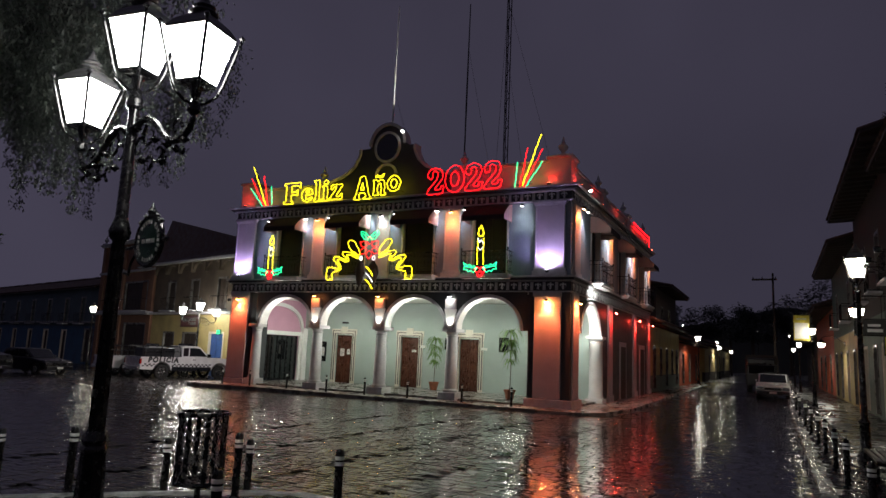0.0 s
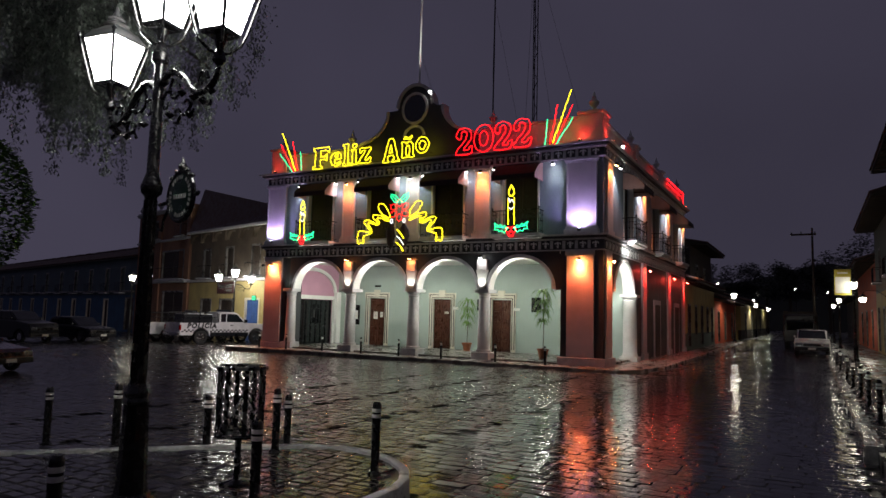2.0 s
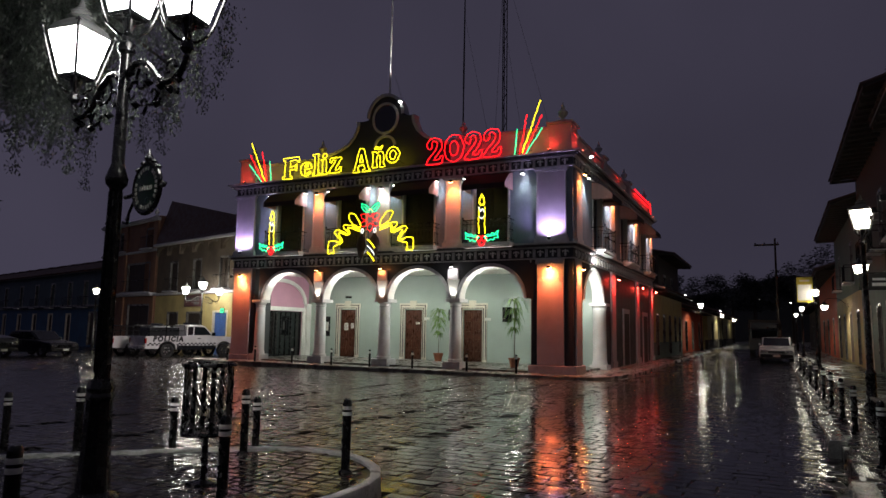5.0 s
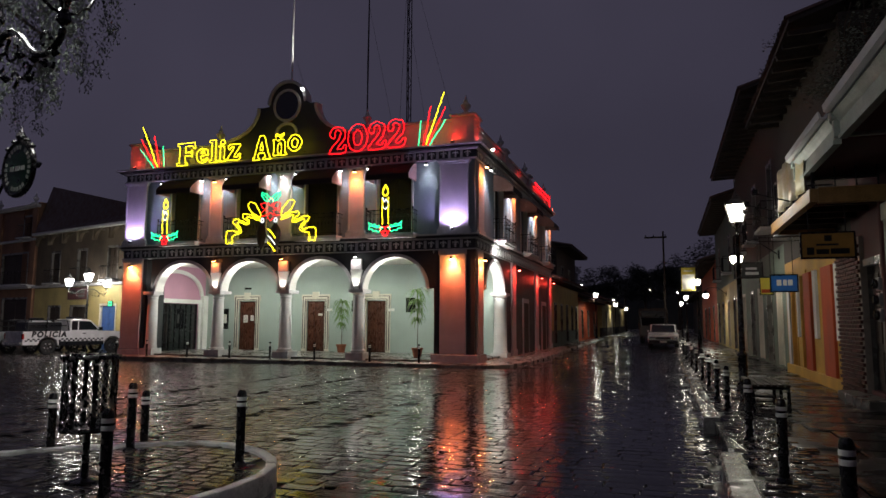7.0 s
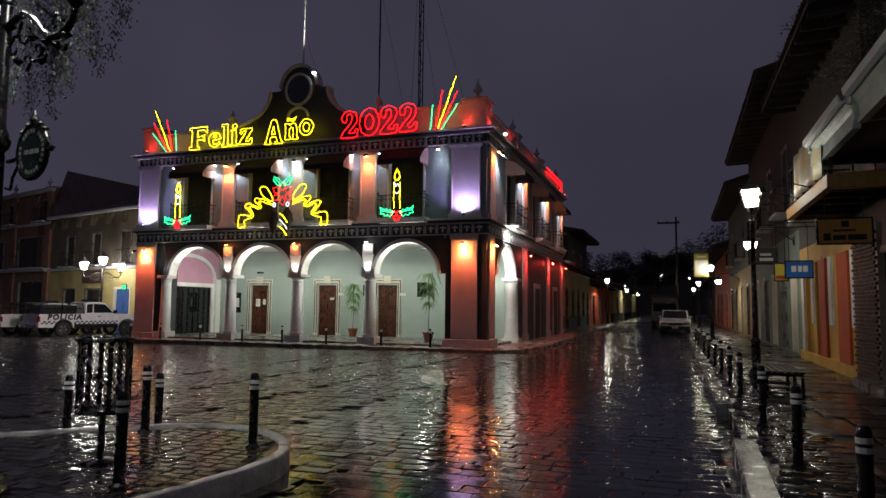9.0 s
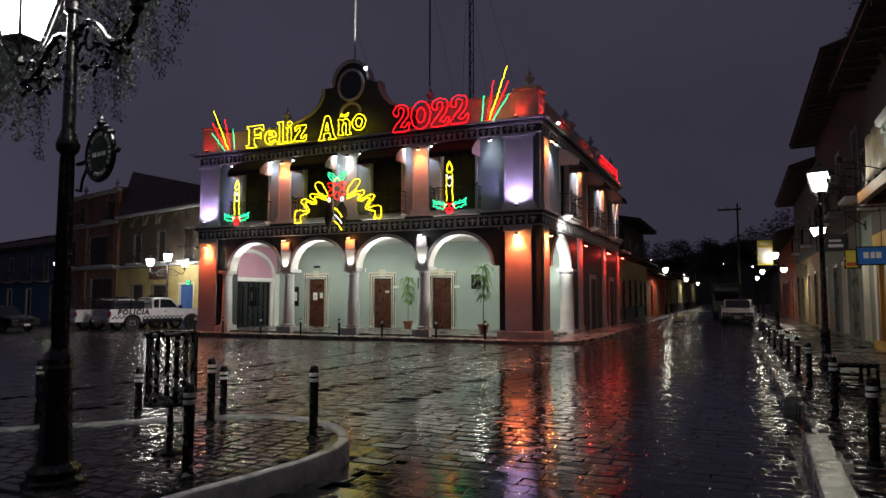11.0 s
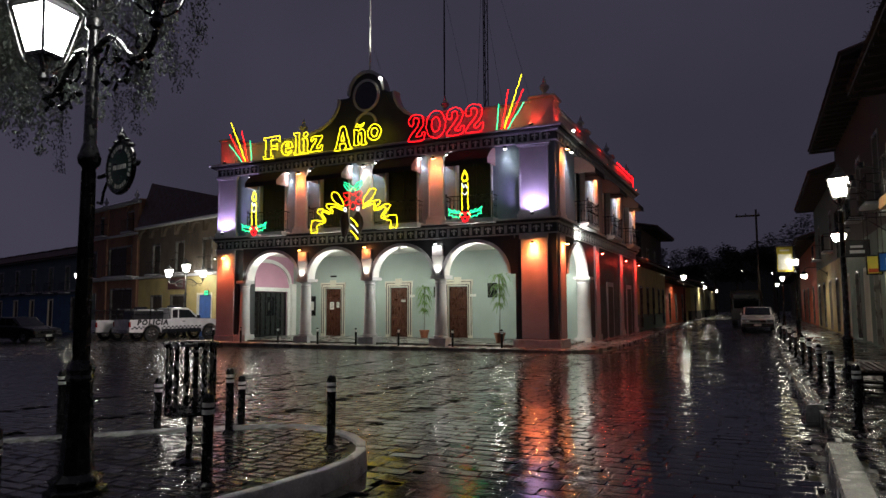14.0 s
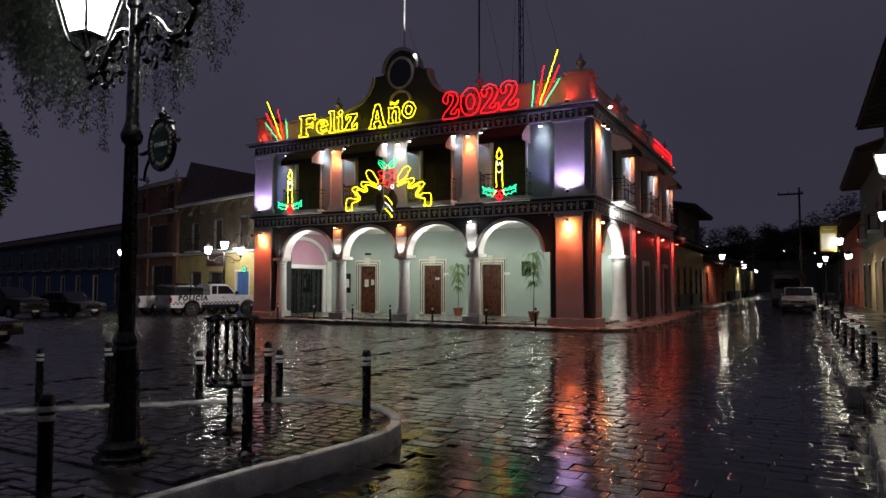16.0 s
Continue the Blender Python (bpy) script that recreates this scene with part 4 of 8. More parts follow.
# red up-lights on the parapet
for x, y, tx, ty in ((-8.3, FY - 0.32, -8.25, FY), (-25.1, FY - 0.32, -25.15, FY), (SX + 0.3, 27.2, SX, 27.2), (-9.6, FY - 0.28, -9.6, FY + 0.1), (SX + 0.3, 45.0, SX - 0.1, 44.6), (-24.0, FY - 0.28, -24, FY + 0.1),
                       (SX + 0.3, 36.0, SX - 0.1, 36.0), (SX + 0.3, 41.0, SX - 0.1, 41.0), (SX + 0.3, 31.0, SX - 0.1, 31.0)):
    flood((x, y, 9.32), (tx, ty, 9.95), 3 if -24.5 < x < -9 else 20, RED, M_FIX_P, 100)
flood((SX + 0.32, 28.6, 9.42), (SX + 1.6, 27.4, 7.8), 60, WHITE, M_BULB, 100, label="white floodlight on the cornice edge")
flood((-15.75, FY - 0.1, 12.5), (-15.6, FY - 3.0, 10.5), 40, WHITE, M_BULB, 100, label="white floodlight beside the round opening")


# ---- light-tube decorations ----
def ring(cx, cz, rx, rz, n=14):
    return [(cx + rx * math.cos(2 * math.pi * k / n), cz + rz * math.sin(2 * math.pi * k / n)) for k in range(n)]


STEM = ((0, 0), (.34, 0), (.34, .08), (.26, .1), (.26, 1), (0, 1), (0, .92), (.08, .9), (.08, .1), (0, .08))
GLYPHS = {
    "F": (0.8, [((0, 0), (.45, 0), (.45, .1), (.36, .12), (.36, .42), (.6, .42), (.68, .36), (.68, .66), (.58, .56), (.36, .56), (.36, .86), (.66, .86), (.8, .72), (.78, 1), (0, 1), (0, .9), (.1, .88), (.1, .12), (0, .1))]),
    "e": (0.58, [((.55, .2), (.45, .08), (.3, .02), (.12, .08), (.02, .28), (.02, .45), (.12, .62), (.3, .7), (.48, .63), (.58, .45), (.58, .36), (.2, .34), (.25, .18), (.36, .14), (.5, .24)), ((.2, .45), (.4, .46), (.38, .56), (.28, .59))]),
    "l": (0.34, [STEM]),
    "i": (0.34, [tuple((x, z * 0.68) for x, z in STEM), ring(0.17, 0.86, 0.1, 0.1, 10)]),
    "z": (0.58, [((0, 0), (.55, 0), (.58, .24), (.5, .24), (.44, .12), (.24, .12), (.56, .6), (.56, .7), (.04, .7), (.02, .46), (.1, .46), (.15, .57), (.32, .57), (0, .1))]),
    "A": (0.86, [((0, 0), (.3, 0), (.3, .08), (.22, .1), (.27, .28), (.53, .28), (.58, .1), (.5, .08), (.5, 0), (.86, 0), (.86, .08), (.78, .1), (.52, 1), (.3, 1), (.06, .1), (0, .08)), ((.31, .4), (.49, .4), (.4, .74))]),
    "ñ": (0.66, [((0, 0), (.3, 0), (.3, .08), (.24, .1), (.24, .42), (.32, .52), (.42, .48), (.42, .1), (.36, 0), (.66, 0), (.66, .08), (.6, .1), (.6, .5), (.5, .66), (.36, .66), (.24, .58), (.24, .66), (0, .66), (.06, .56), (.06, .1)),
                 ((.1, .78), (.2, .9), (.32, .84), (.42, .82), (.54, .94), (.5, .8), (.38, .74), (.24, .8))]),
    "o": (0.64, [ring(0.32, 0.34, 0.32, 0.34), ring(0.32, 0.34, 0.15, 0.19, 10)]),
    "2": (0.66, [((0, 0), (.6, 0), (.66, .3), (.55, .3), (.5, .16), (.26, .16), (.56, .5), (.62, .72), (.54, .92), (.32, 1), (.1, .94), (0, .76), (.04, .6), (.18, .58), (.22, .7), (.2, .82), (.3, .88), (.42, .8), (.42, .66), (.34, .5), (0, .12))]),
    "0": (0.74, [ring(0.37, 0.5, 0.37, 0.5, 18), ring(0.37, 0.5, 0.17, 0.27, 12)]),
}


def rope(line, seed, closed=True, step=0.07, wobble=0.011):
    """A rope light tied along a bent wire: the line cut in short steps that wander a little."""
    rr = random.Random(seed)
    line = [Vector(q) for q in line]
    made = []
    for a, b in zip(line, line[1:] + (line[:1] if closed else [])):
        n = max(1, int((b - a).length / step))
        for k in range(n):
            q = a.lerp(b, k / n)
            made.append(q + Vector((rr.gauss(0, wobble), rr.gauss(0, wobble * 0.4), rr.gauss(0, wobble))))
    if not closed:
        made.append(line[-1])
    return made


def rounded(line):
    """The same closed line with its corners cut once."""
    return [(a[0] * w + b[0] * (1 - w), a[1] * w + b[1] * (1 - w)) for a, b in zip(line, list(line[1:]) + [line[0]]) for w in (0.8, 0.2)]


def tube_text(word, x, z, wide, high, mat, label, y=26.2, gap=0.06, lift=0.0):
    """Lettering bent from light tubes on a thin frame that is fixed to the parapet."""
    sign = thing("light_sign", (x, y, z), label, "light sign")
    pen = 0.0
    for k, ch in enumerate(word):
        adv, lines = GLYPHS[ch]
        m = Mesh()
        for line in lines:
            m.tube(rope([(pen + px * wide, 0, lift * k + pz * high) for px, pz in (rounded(line) if ch in "20oeñz" else line)], k), 0.017, 5, closed=True)
        part("letter", m, mat, sign)
        pen += adv * wide + gap
    m = Mesh()
    for f in (0.06, 0.5, 0.94):
        m.tube([(pen * f, 0.02, 0.35), (pen * f, 0.62, 0.35)], 0.012, 5)
    m.tube([(0, 0.04, 0.35), (pen, 0.04, 0.35 + lift * len(word) * 0.6)], 0.01, 5)
    part("bracket", m, M_IRON, sign)
    return sign


tube_text("Feliz", -22.35, 9.2, 1.28, 1.08, M_NEON_Y, "yellow light-tube lettering reading Feliz on the cornice", lift=0.015)
tube_text("Año", -18.05, 9.16, 1.14, 1.14, M_NEON_Y, "yellow light-tube lettering reading Año on the cornice", lift=0.14)
tube_text("2022", -14.05, 9.14, 1.3, 1.25, M_NEON_R, "red light-tube numerals reading 2022 on the cornice", lift=0.03, gap=0.05)


def burst(x, z, s, mirror, label):
    b = thing("light_burst", (x, 26.2, z), label, "light decoration", group="light bursts")
    for dx0, dx1, h, mat in ((-0.42, -0.32, 1.1, M_NEON_G), (-0.2, 0.12, 1.7, M_NEON_R), (-0.1, 0.72, 2.25, M_NEON_Y), (0.0, 0.78, 1.6, M_NEON_R), (0.08, 0.8, 1.05, M_NEON_G)):
        m = Mesh()
        m.tube(rope([(mirror * dx0, 0, 0), (mirror * dx1, 0, h * s)], int(h * 10), False, 0.09, 0.012), 0.02, 5)
        part("ray", m, mat, b)
    m = Mesh()
    m.tube([(0, 0, 0.1), (0, 0.62, 0.1)], 0.012, 5)
    m.tube([(-0.45, 0.02, 0.1), (0.35, 0.02, 0.1)], 0.012, 5)
    part("bracket", m, M_IRON, b)
    return b


burst(-9.35, 9.2, 1.0, 1, "fan of red, yellow and green light tubes")
burst(-23.65, 9.2, 0.95, -1.25, "fan of red, yellow and green light tubes")


def candle(x, z):
    c = thing("light_candle", (x, 26.02, z), "light-tube candle with holly leaves on the balcony", "light decoration", group="light candles")
    m = Mesh()
    for dx in (-0.14, 0.14):
        m.tube(rope([(dx, 0, 0.35), (dx, 0, 1.5)], 3, False), 0.018, 5)
    part("stem", m, M_NEON_Y, c)
    m = Mesh()
    m.tube([(0, 0, 2.05), (-0.1, 0, 1.85), (-0.13, 0, 1.7), (-0.06, 0, 1.58), (0.06, 0, 1.58), (0.13, 0, 1.7), (0.1, 0, 1.85)], 0.028, 6, closed=True)
    part("flame", m, M_NEON_Y, c)
    m = Mesh()
    m.tube([(-0.14, 0, 1.5), (-0.05, 0, 1.3), (0.02, 0, 1.42), (0.14, 0, 1.25)], 0.026, 6)
    m.tube([(-0.14, 0, 1.1), (0.0, 0, 0.98), (0.14, 0, 1.12)], 0.02, 6)
    part("wax_drip", m, M_NEON_W, c)
    for s in (-1, 1):
        m = Mesh()
        leaf = [(0.12, 0.2), (0.3, 0.3), (0.38, 0.24), (0.5, 0.36), (0.58, 0.3), (0.78, 0.44), (0.72, 0.28), (0.76, 0.14), (0.6, 0.14), (0.55, 0.04), (0.42, 0.08), (0.3, 0.0)]
        m.tube([(s * px, 0, pz) for px, pz in leaf], 0.021, 6, closed=True)
        m.tube([(s * 0.15, 0, 0.18), (s * 0.7, 0, 0.28)], 0.02, 6)
        part("holly_leaf", m, M_NEON_G, c)
    for bx, bz in ((-0.12, 0.12), (0.12, 0.12), (0.0, -0.06)):
        m = Mesh()
        m.tube([(bx + 0.12 * math.cos(a), 0, bz + 0.12 * math.sin(a)) for a in [2 * math.pi * k / 10 for k in range(10)]], 0.021, 6, closed=True)
        part("berry", m, M_NEON_R, c)
    return c


candle(-11.2, 5.5)
candle(-22.75, 5.5)


def bow(x, z):
    b = thing("light_bow", (x, 25.98, z), "light-tube poinsettia with yellow ribbon and hanging ornaments", "light decoration")
    for k in range(6):
        a = math.pi / 6 + k * math.pi / 3
        m = Mesh()
        pts = [(0.16, 0), (0.28, 0.13), (0.44, 0.14), (0.6, 0), (0.44, -0.14), (0.28, -0.13)]
        m.tube([(r * math.cos(a) - t * math.sin(a), 0, 0.9 * (r * math.sin(a) + t * math.cos(a))) for r, t in pts], 0.012, 6, closed=True)
        part("petal", m, M_NEON_R, b)
    loop = ((-.52, -.38), (-1.03, -.1), (-1.25, .25), (-1.12, .41), (-.86, .33), (-.56, -.1))
    fold = ((-.54, -.45), (-.98, -.22), (-1.43, -.15), (-1.5, -.3), (-1.25, -.46), (-1.21, -.62), (-1.48, -.5), (-1.88, -.36), (-2.03, -.48), (-1.81, -.7), (-1.61, -.9), (-1.68, -1.0), (-2.03, -.9), (-2.31, -.92),
            (-2.36, -1.25), (-2.3, -1.56), (-2.14, -1.46), (-1.97, -1.56), (-2.05, -1.16), (-1.73, -1.09), (-1.5, -1.0), (-1.58, -.8), (-1.78, -.6), (-1.68, -.5), (-1.33, -.66), (-1.1, -.6), (-1.18, -.42), (-1.25, -.3), (-.93, -.37), (-.55, -.52))
    for s in (-1, 1):
        m = Mesh()
        m.tube([(s * px, 0, pz) for px, pz in ((-.08, .36), (-.3, .4), (-.5, .64), (-.48, .8), (-.22, .7), (-.02, .5))], 0.017, 6, closed=True)
        m.tube([(s * -.1, 0, .42), (s * -.42, 0, .7)], 0.018, 5)
        part("leaf", m, M_NEON_G, b)
        m = Mesh()
        m.tube(rope([(-s * px, 0, pz) for px, pz in rounded(loop)], 5), 0.017, 5, closed=True)
        m.tube(rope([(-s * px, 0, pz) for px, pz in rounded(fold)], 6), 0.017, 5, closed=True)
        part("ribbon", m, M_NEON_Y, b)
    m = Mesh()
    m.turned([(0.02, -1.85), (0.14, -1.6), (0.22, -1.2), (0.18, -0.85), (0.1, -0.68), (0.05, -0.62)], -0.45, 0, 12)
    part("ornament", m, M_AWNING, b, "unlit dark ornament", smooth=True)
    m = Mesh()
    m.turned([(0.02, -1.85), (0.16, -1.6), (0.27, -1.2), (0.22, -0.9), (0.1, -0.72), (0.06, -0.62)], 0.27, 0, 12)
    lit = part("ornament", m, M_AWNING, b, "dark ornament with spiral light tubes", smooth=True)
    for j, mt in ((0, M_NEON_Y), (1, M_NEON_W), (2, M_NEON_Y)):
        m = Mesh()
        zs = -0.95 - 0.3 * j
        m.tube([(0.27 + dx, -0.29, zs - dz) for dx, dz in ((-0.2, 0.0), (-0.06, 0.1), (0.1, 0.28), (0.2, 0.42))], 0.022, 6)
        part("spiral", m, mt, lit)
    for bx in (-0.42, 0.27):
        m = Mesh()
        m.tube([(bx + 0.07 * math.cos(a), 0, -0.5 + 0.1 * math.sin(a)) for a in [2 * math.pi * k / 8 for k in range(8)]], 0.024, 6, closed=True)
        part("loop", m, M_NEON_W, b)
    m = Mesh()
    m.tube([(-1.0, 0, -0.2), (-1.0, 0.1, -0.2), (1.0, 0.1, -0.2), (1.0, 0, -0.2)], 0.012, 5)
    m.tube([(0, 0.1, -0.2), (0, 0.72, -0.2)], 0.015, 5)
    part("frame", m, M_IRON, b)
    return b


bow(-16.85, 6.75)

trim_light = thing("light_tube_trim", (SX - 0.24, 42.8, 10.27), "red light tube along the parapet coping", "light decoration")
m = Mesh()
m.tube([(0.28, -2.6, 0.0), (0.28, 2.9, 0.0), (0.28, 2.9, -0.9)], 0.03, 6)
m.tube([(0.28, -2.6, -0.28), (0.28, 2.8, -0.28)], 0.03, 6)
part("tube", m, M_NEON_R, trim_light)
m = Mesh()
for y in (-2.4, 0, 2.6):
    m.tube([(0.28, y, 0.0), (0.2, y, -0.1)], 0.01, 4)
part("clips", m, M_IRON, trim_light)


# ---- street furniture ----
def bollard(at, label="black iron bollard with white reflective bands", h=0.78):
    b = thing("bollard", at, label, "bollard", group="bollards")
    m = Mesh()
    m.turned([(0.075, 0.0), (0.075, 0.02), (0.048, 0.04), (0.048, h - 0.05), (0.044, h - 0.02), (0.03, h), (0.0, h + 0.005)], 0, 0, 16)
    part("post", m, M_IRON, b, smooth=True)
    for z in (h - 0.17, h - 0.11):
        m = Mesh()
        m.turned([(0.049, z), (0.051, z + 0.003), (0.051, z + 0.034), (0.049, z + 0.037)], 0, 0, 16)
        part("band", m, M_WHITEBAND, b, "white reflective band")
    return b


first = bollard((-4.2, 6.12, 0.18))
for x, y in ((-5.86, 6.36), (-4.28, 4.4), (-4.3, 2.62), (-7.6, 5.4)):
    copy_thing(first, pose(x, y, 0.18))
for x, y in ((-6.2, 6.95), (-7.0, 6.3), (-9.2, 5.5)):
    copy_thing(first, pose(x, y, 0.02))
for x, y in ((1.16, 4.88), (1.12, 7.18), (1.08, 9.59)):
    copy_thing(first, pose(x, y, 0.19))
for x, y in ((1.08, 12.9), (1.05, 14.9), (1.03, 17.4), (0.99, 19.5), (0.95, 22.4), (0.92, 25.6), (0.87, 30.3), (0.84, 34.0)):
    copy_thing(first, pose(x, y, 0.16))
for x in (-25.0, -23.2, -20.9, -18.6, -16.5, -14.3, -11.7, -9.5):
    copy_thing(first, pose(x, 25.75, -0.01))


def lantern(parent, at, s=1.0, mat=None, phase=1.13):
    """A four-sided street lantern: tapering lit glass, corner bars with ball tips, hood and finial, on a cradle of four bent arms."""
    x, y, z = at
    top, bot, h = 0.285 * s, 0.16 * s, 0.44 * s
    g = Mesh()
    g.turned([(bot, z - h / 2), (top, z + h / 2)], x, y, 4, phase)
    glass_ob = part("lantern_glass", g, mat or M_LAMPGLASS, parent, "glowing white lantern glass")
    m = Mesh()
    g = Mesh()
    for k in range(4):
        a = phase + k * math.pi / 2
        c, d = math.cos(a), math.sin(a)
        m.tube([(x + 0.34 * s * c, y + 0.34 * s * d, z + h / 2 + 0.02 * s), (x + 0.21 * s * c, y + 0.21 * s * d, z - h / 2), (x + 0.17 * s * c, y + 0.17 * s * d, z - h * 0.72), (x + 0.08 * s * c, y + 0.08 * s * d, z - h * 0.9), (x, y, z - h * 0.95)], 0.014 * s, 6)
        m.turned([(0.0, z + h / 2 + 0.01 * s), (0.03 * s, z + h / 2 + 0.04 * s), (0.0, z + h / 2 + 0.075 * s)], x + 0.34 * s * c, y + 0.34 * s * d, 8)
    m.turned([(bot * 1.05, z - h / 2 - 0.03 * s), (bot * 1.06, z - h / 2)], x, y, 4, phase)
    m.turned([(0.03 * s, z - h * 1.15), (0.06 * s, z - h * 1.08), (0.05 * s, z - h * 0.95), (0.03 * s, z - h * 0.85), (0.06 * s, z - h * 0.6), (0.03 * s, z - h * 0.55)], x, y, 10)
    part("cradle", m, M_IRON, parent)
    g.turned([(top * 1.04, z + h / 2), (top * 1.04, z + h / 2 + 0.025 * s), (top * 0.8, z + h / 2 + 0.1 * s), (top * 0.42, z + h / 2 + 0.17 * s)], x, y, 4, phase)
    g.turned([(0.1 * s, z + h / 2 + 0.17 * s), (0.13 * s, z + h / 2 + 0.19 * s), (0.08 * s, z + h / 2 + 0.23 * s), (0.1 * s, z + h / 2 + 0.25 * s), (0.05 * s, z + h / 2 + 0.29 * s), (0.03 * s, z + h / 2 + 0.33 * s), (0.01 * s, z + h / 2 + 0.4 * s)], x, y, 10)
    part("hood", g, M_HOOD, parent, "grey metal hood with a finial")
    return glass_ob


M_HOOD = material("grey_painted_lamp_hood", (0.1, 0.1, 0.1), 0.4, spread=0.2, scale=8, bump=0.1)


def scroll(m, x0, z0, sx, length=1.0):
    """A wrought S-shaped arm in the xz plane."""
    pts = [(x0, 0, z0 + 0.05), (x0 + sx * 0.2 * length, 0, z0 + 0.12), (x0 + sx * 0.42 * length, 0, z0 + 0.02), (x0 + sx * 0.6 * length, 0, z0 - 0.16), (x0 + sx * 0.82 * length, 0, z0 - 0.2),
           (x0 + sx * 1.0 * length, 0, z0 - 0.1), (x0 + sx * 1.0 * length, 0, z0 + 0.06)]
    for _ in range(2):
        pts = [pts[0]] + [tuple(a[i] * w + b[i] * (1 - w) for i in range(3)) for a, b in zip(pts, pts[1:]) for w in (0.75, 0.25)] + [pts[-1]]
    m.tube(pts, 0.032, 8, 0.8)
    for cx, cz, r, a0 in ((0.74, -0.08, 0.1, 0.0), (0.3, -0.06, 0.13, 2.2), (0.13, -0.16, 0.11, 1.0), (0.48, -0.24, 0.1, 4.0), (0.32, -0.3, 0.09, 5.0), (0.62, -0.3, 0.07, 2.0), (0.9, -0.28, 0.06, 3.0)):
        m.tube([(x0 + sx * (cx * length + (r - 0.012 * k) * math.cos(a0 + k * 0.75)), 0.0, z0 + cz + (r - 0.012 * k) * math.sin(a0 + k * 0.75)) for k in range(8)], 0.016, 6, 0.6)
    for cx, cz in ((0.62, -0.2), (0.9, -0.2), (0.25, 0.1), (0.05, 0.04), (0.2, -0.28), (0.4, -0.12), (0.56, -0.34), (0.78, -0.26)):
        m.turned([(0.0, z0 + cz - 0.04), (0.045, z0 + cz), (0.0, z0 + cz + 0.04)], x0 + sx * cx * length, 0, 8)


# triple lantern post on the island
post = thing("street_lamp", (-5.12, 3.8, 0.17), "black cast-iron street lamp with three glowing lanterns", "street lamp", turn=168)
m = Mesh()
m.turned([(0.24, 0.0), (0.24, 0.05), (0.19, 0.08), (0.21, 0.13), (0.14, 0.18)], 0, 0, 8, math.pi / 8)
m.turned([(0.135, 0.18), (0.125, 0.3), (0.105, 0.8), (0.1, 0.92), (0.118, 0.95), (0.1, 0.98), (0.116, 1.02), (0.085, 1.1)], 0, 0, 8, math.pi / 8)
part("base", m, M_IRON, post)
m = Mesh()
m.turned([(0.07, 1.1), (0.062, 1.3), (0.054, 2.73), (0.088, 2.77), (0.096, 2.82), (0.078, 2.87), (0.054, 2.95), (0.048, 3.95), (0.075, 3.98), (0.075, 4.05), (0.04, 4.09)], 0, 0, 14)
part("shaft", m, M_IRON, post, smooth=True)
for k in range(8):
    a = k * math.pi / 4
    m = Mesh()
    m.tube([(0.064 * math.cos(a), 0.064 * math.sin(a), 1.15), (0.053 * math.cos(a), 0.053 * math.sin(a), 2.7)], 0.009, 5)
    part("flute", m, M_IRON, post)
for s in (-1, 1):
    m = Mesh()
    scroll(m, s * 0.05, 3.72, s, 0.97)
    part("arm", m, M_IRON, post, "scrolled wrought-iron arm", smooth=True)
    lantern(post, (s * 1.02, 0, 4.2), 0.96)
lantern(post, (0, 0, 4.55), 1.03)
for dx, dz in ((-1.02, 4.2), (1.02, 4.2), (0.0, 4.55)):
    p = post.matrix_world @ Vector((dx, 0, dz))
    light("SPOT", "lantern_light", tuple(p + Vector((0, 0, -0.24))), 26, WHITE, tuple(p + Vector((0, 0, -3))), 0.12, 150, 0.8)
# hanging round sign on the post
disc = thing("round_sign", (-4.95, 3.98, 2.93), "dark green oval sign in a scrolled iron frame", "sign", turn=-9)
m = Mesh()
m.tube([(0.205 * math.cos(2 * math.pi * k / 28), 0, 0.225 * math.sin(2 * math.pi * k / 28)) for k in range(28)], 0.022, 8, closed=True)
m.turned([(0.03, 0.24), (0.045, 0.27), (0.02, 0.31), (0.0, 0.36)], 0, 0, 8)
m.tube([(-0.36, 0, -0.05), (-0.3, 0, -0.05), (-0.22, 0, -0.04)], 0.018, 6)
m.tube([(-0.36, 0, -0.28), (-0.29, 0, -0.3), (-0.27, 0, -0.2), (-0.2, 0, -0.1)], 0.014, 6)
m.tube([(0.2, 0, 0.0), (0.26, 0, 0.0), (0.28, 0, 0.02)], 0.02, 6)
for k in range(5):
    a = math.pi * (0.25 + 0.125 * k)
    m.turned([(0.0, 0.25 * math.sin(a) - 0.03), (0.03, 0.25 * math.sin(a)), (0.0, 0.25 * math.sin(a) + 0.03)], 0.23 * math.cos(a), 0, 6)
part("frame", m, M_IRON, disc)
M_SIGNGREEN = material("dark_green_enamel", (0.01, 0.045, 0.025), 0.3, spread=0.15, scale=10, bump=0.0)
m = Mesh()
m.prism([(0.19 * math.cos(2 * math.pi * k / 28), 0.21 * math.sin(2 * math.pi * k / 28)) for k in range(28)], -0.012, 0.012)
part("plate", m, M_SIGNGREEN, disc)
for k in range(26):
    if k % 6 == 5:
        continue
    a = 2 * math.pi * k / 26
    m = Mesh()
    m.prism([(r * math.cos(b), 1.1 * r * math.sin(b)) for r, b in ((0.145, a - 0.075), (0.175, a - 0.075), (0.175, a + 0.075), (0.145, a + 0.075))], -0.016, -0.011)
    part("bar", m, M_PAPER, disc)
for x0, x1 in ((-0.1, -0.05), (-0.03, 0.03), (0.045, 0.1)):
    part("bar", Mesh().box(x0, x1, -0.016, -0.011, -0.02, 0.018), M_PAPER, disc)

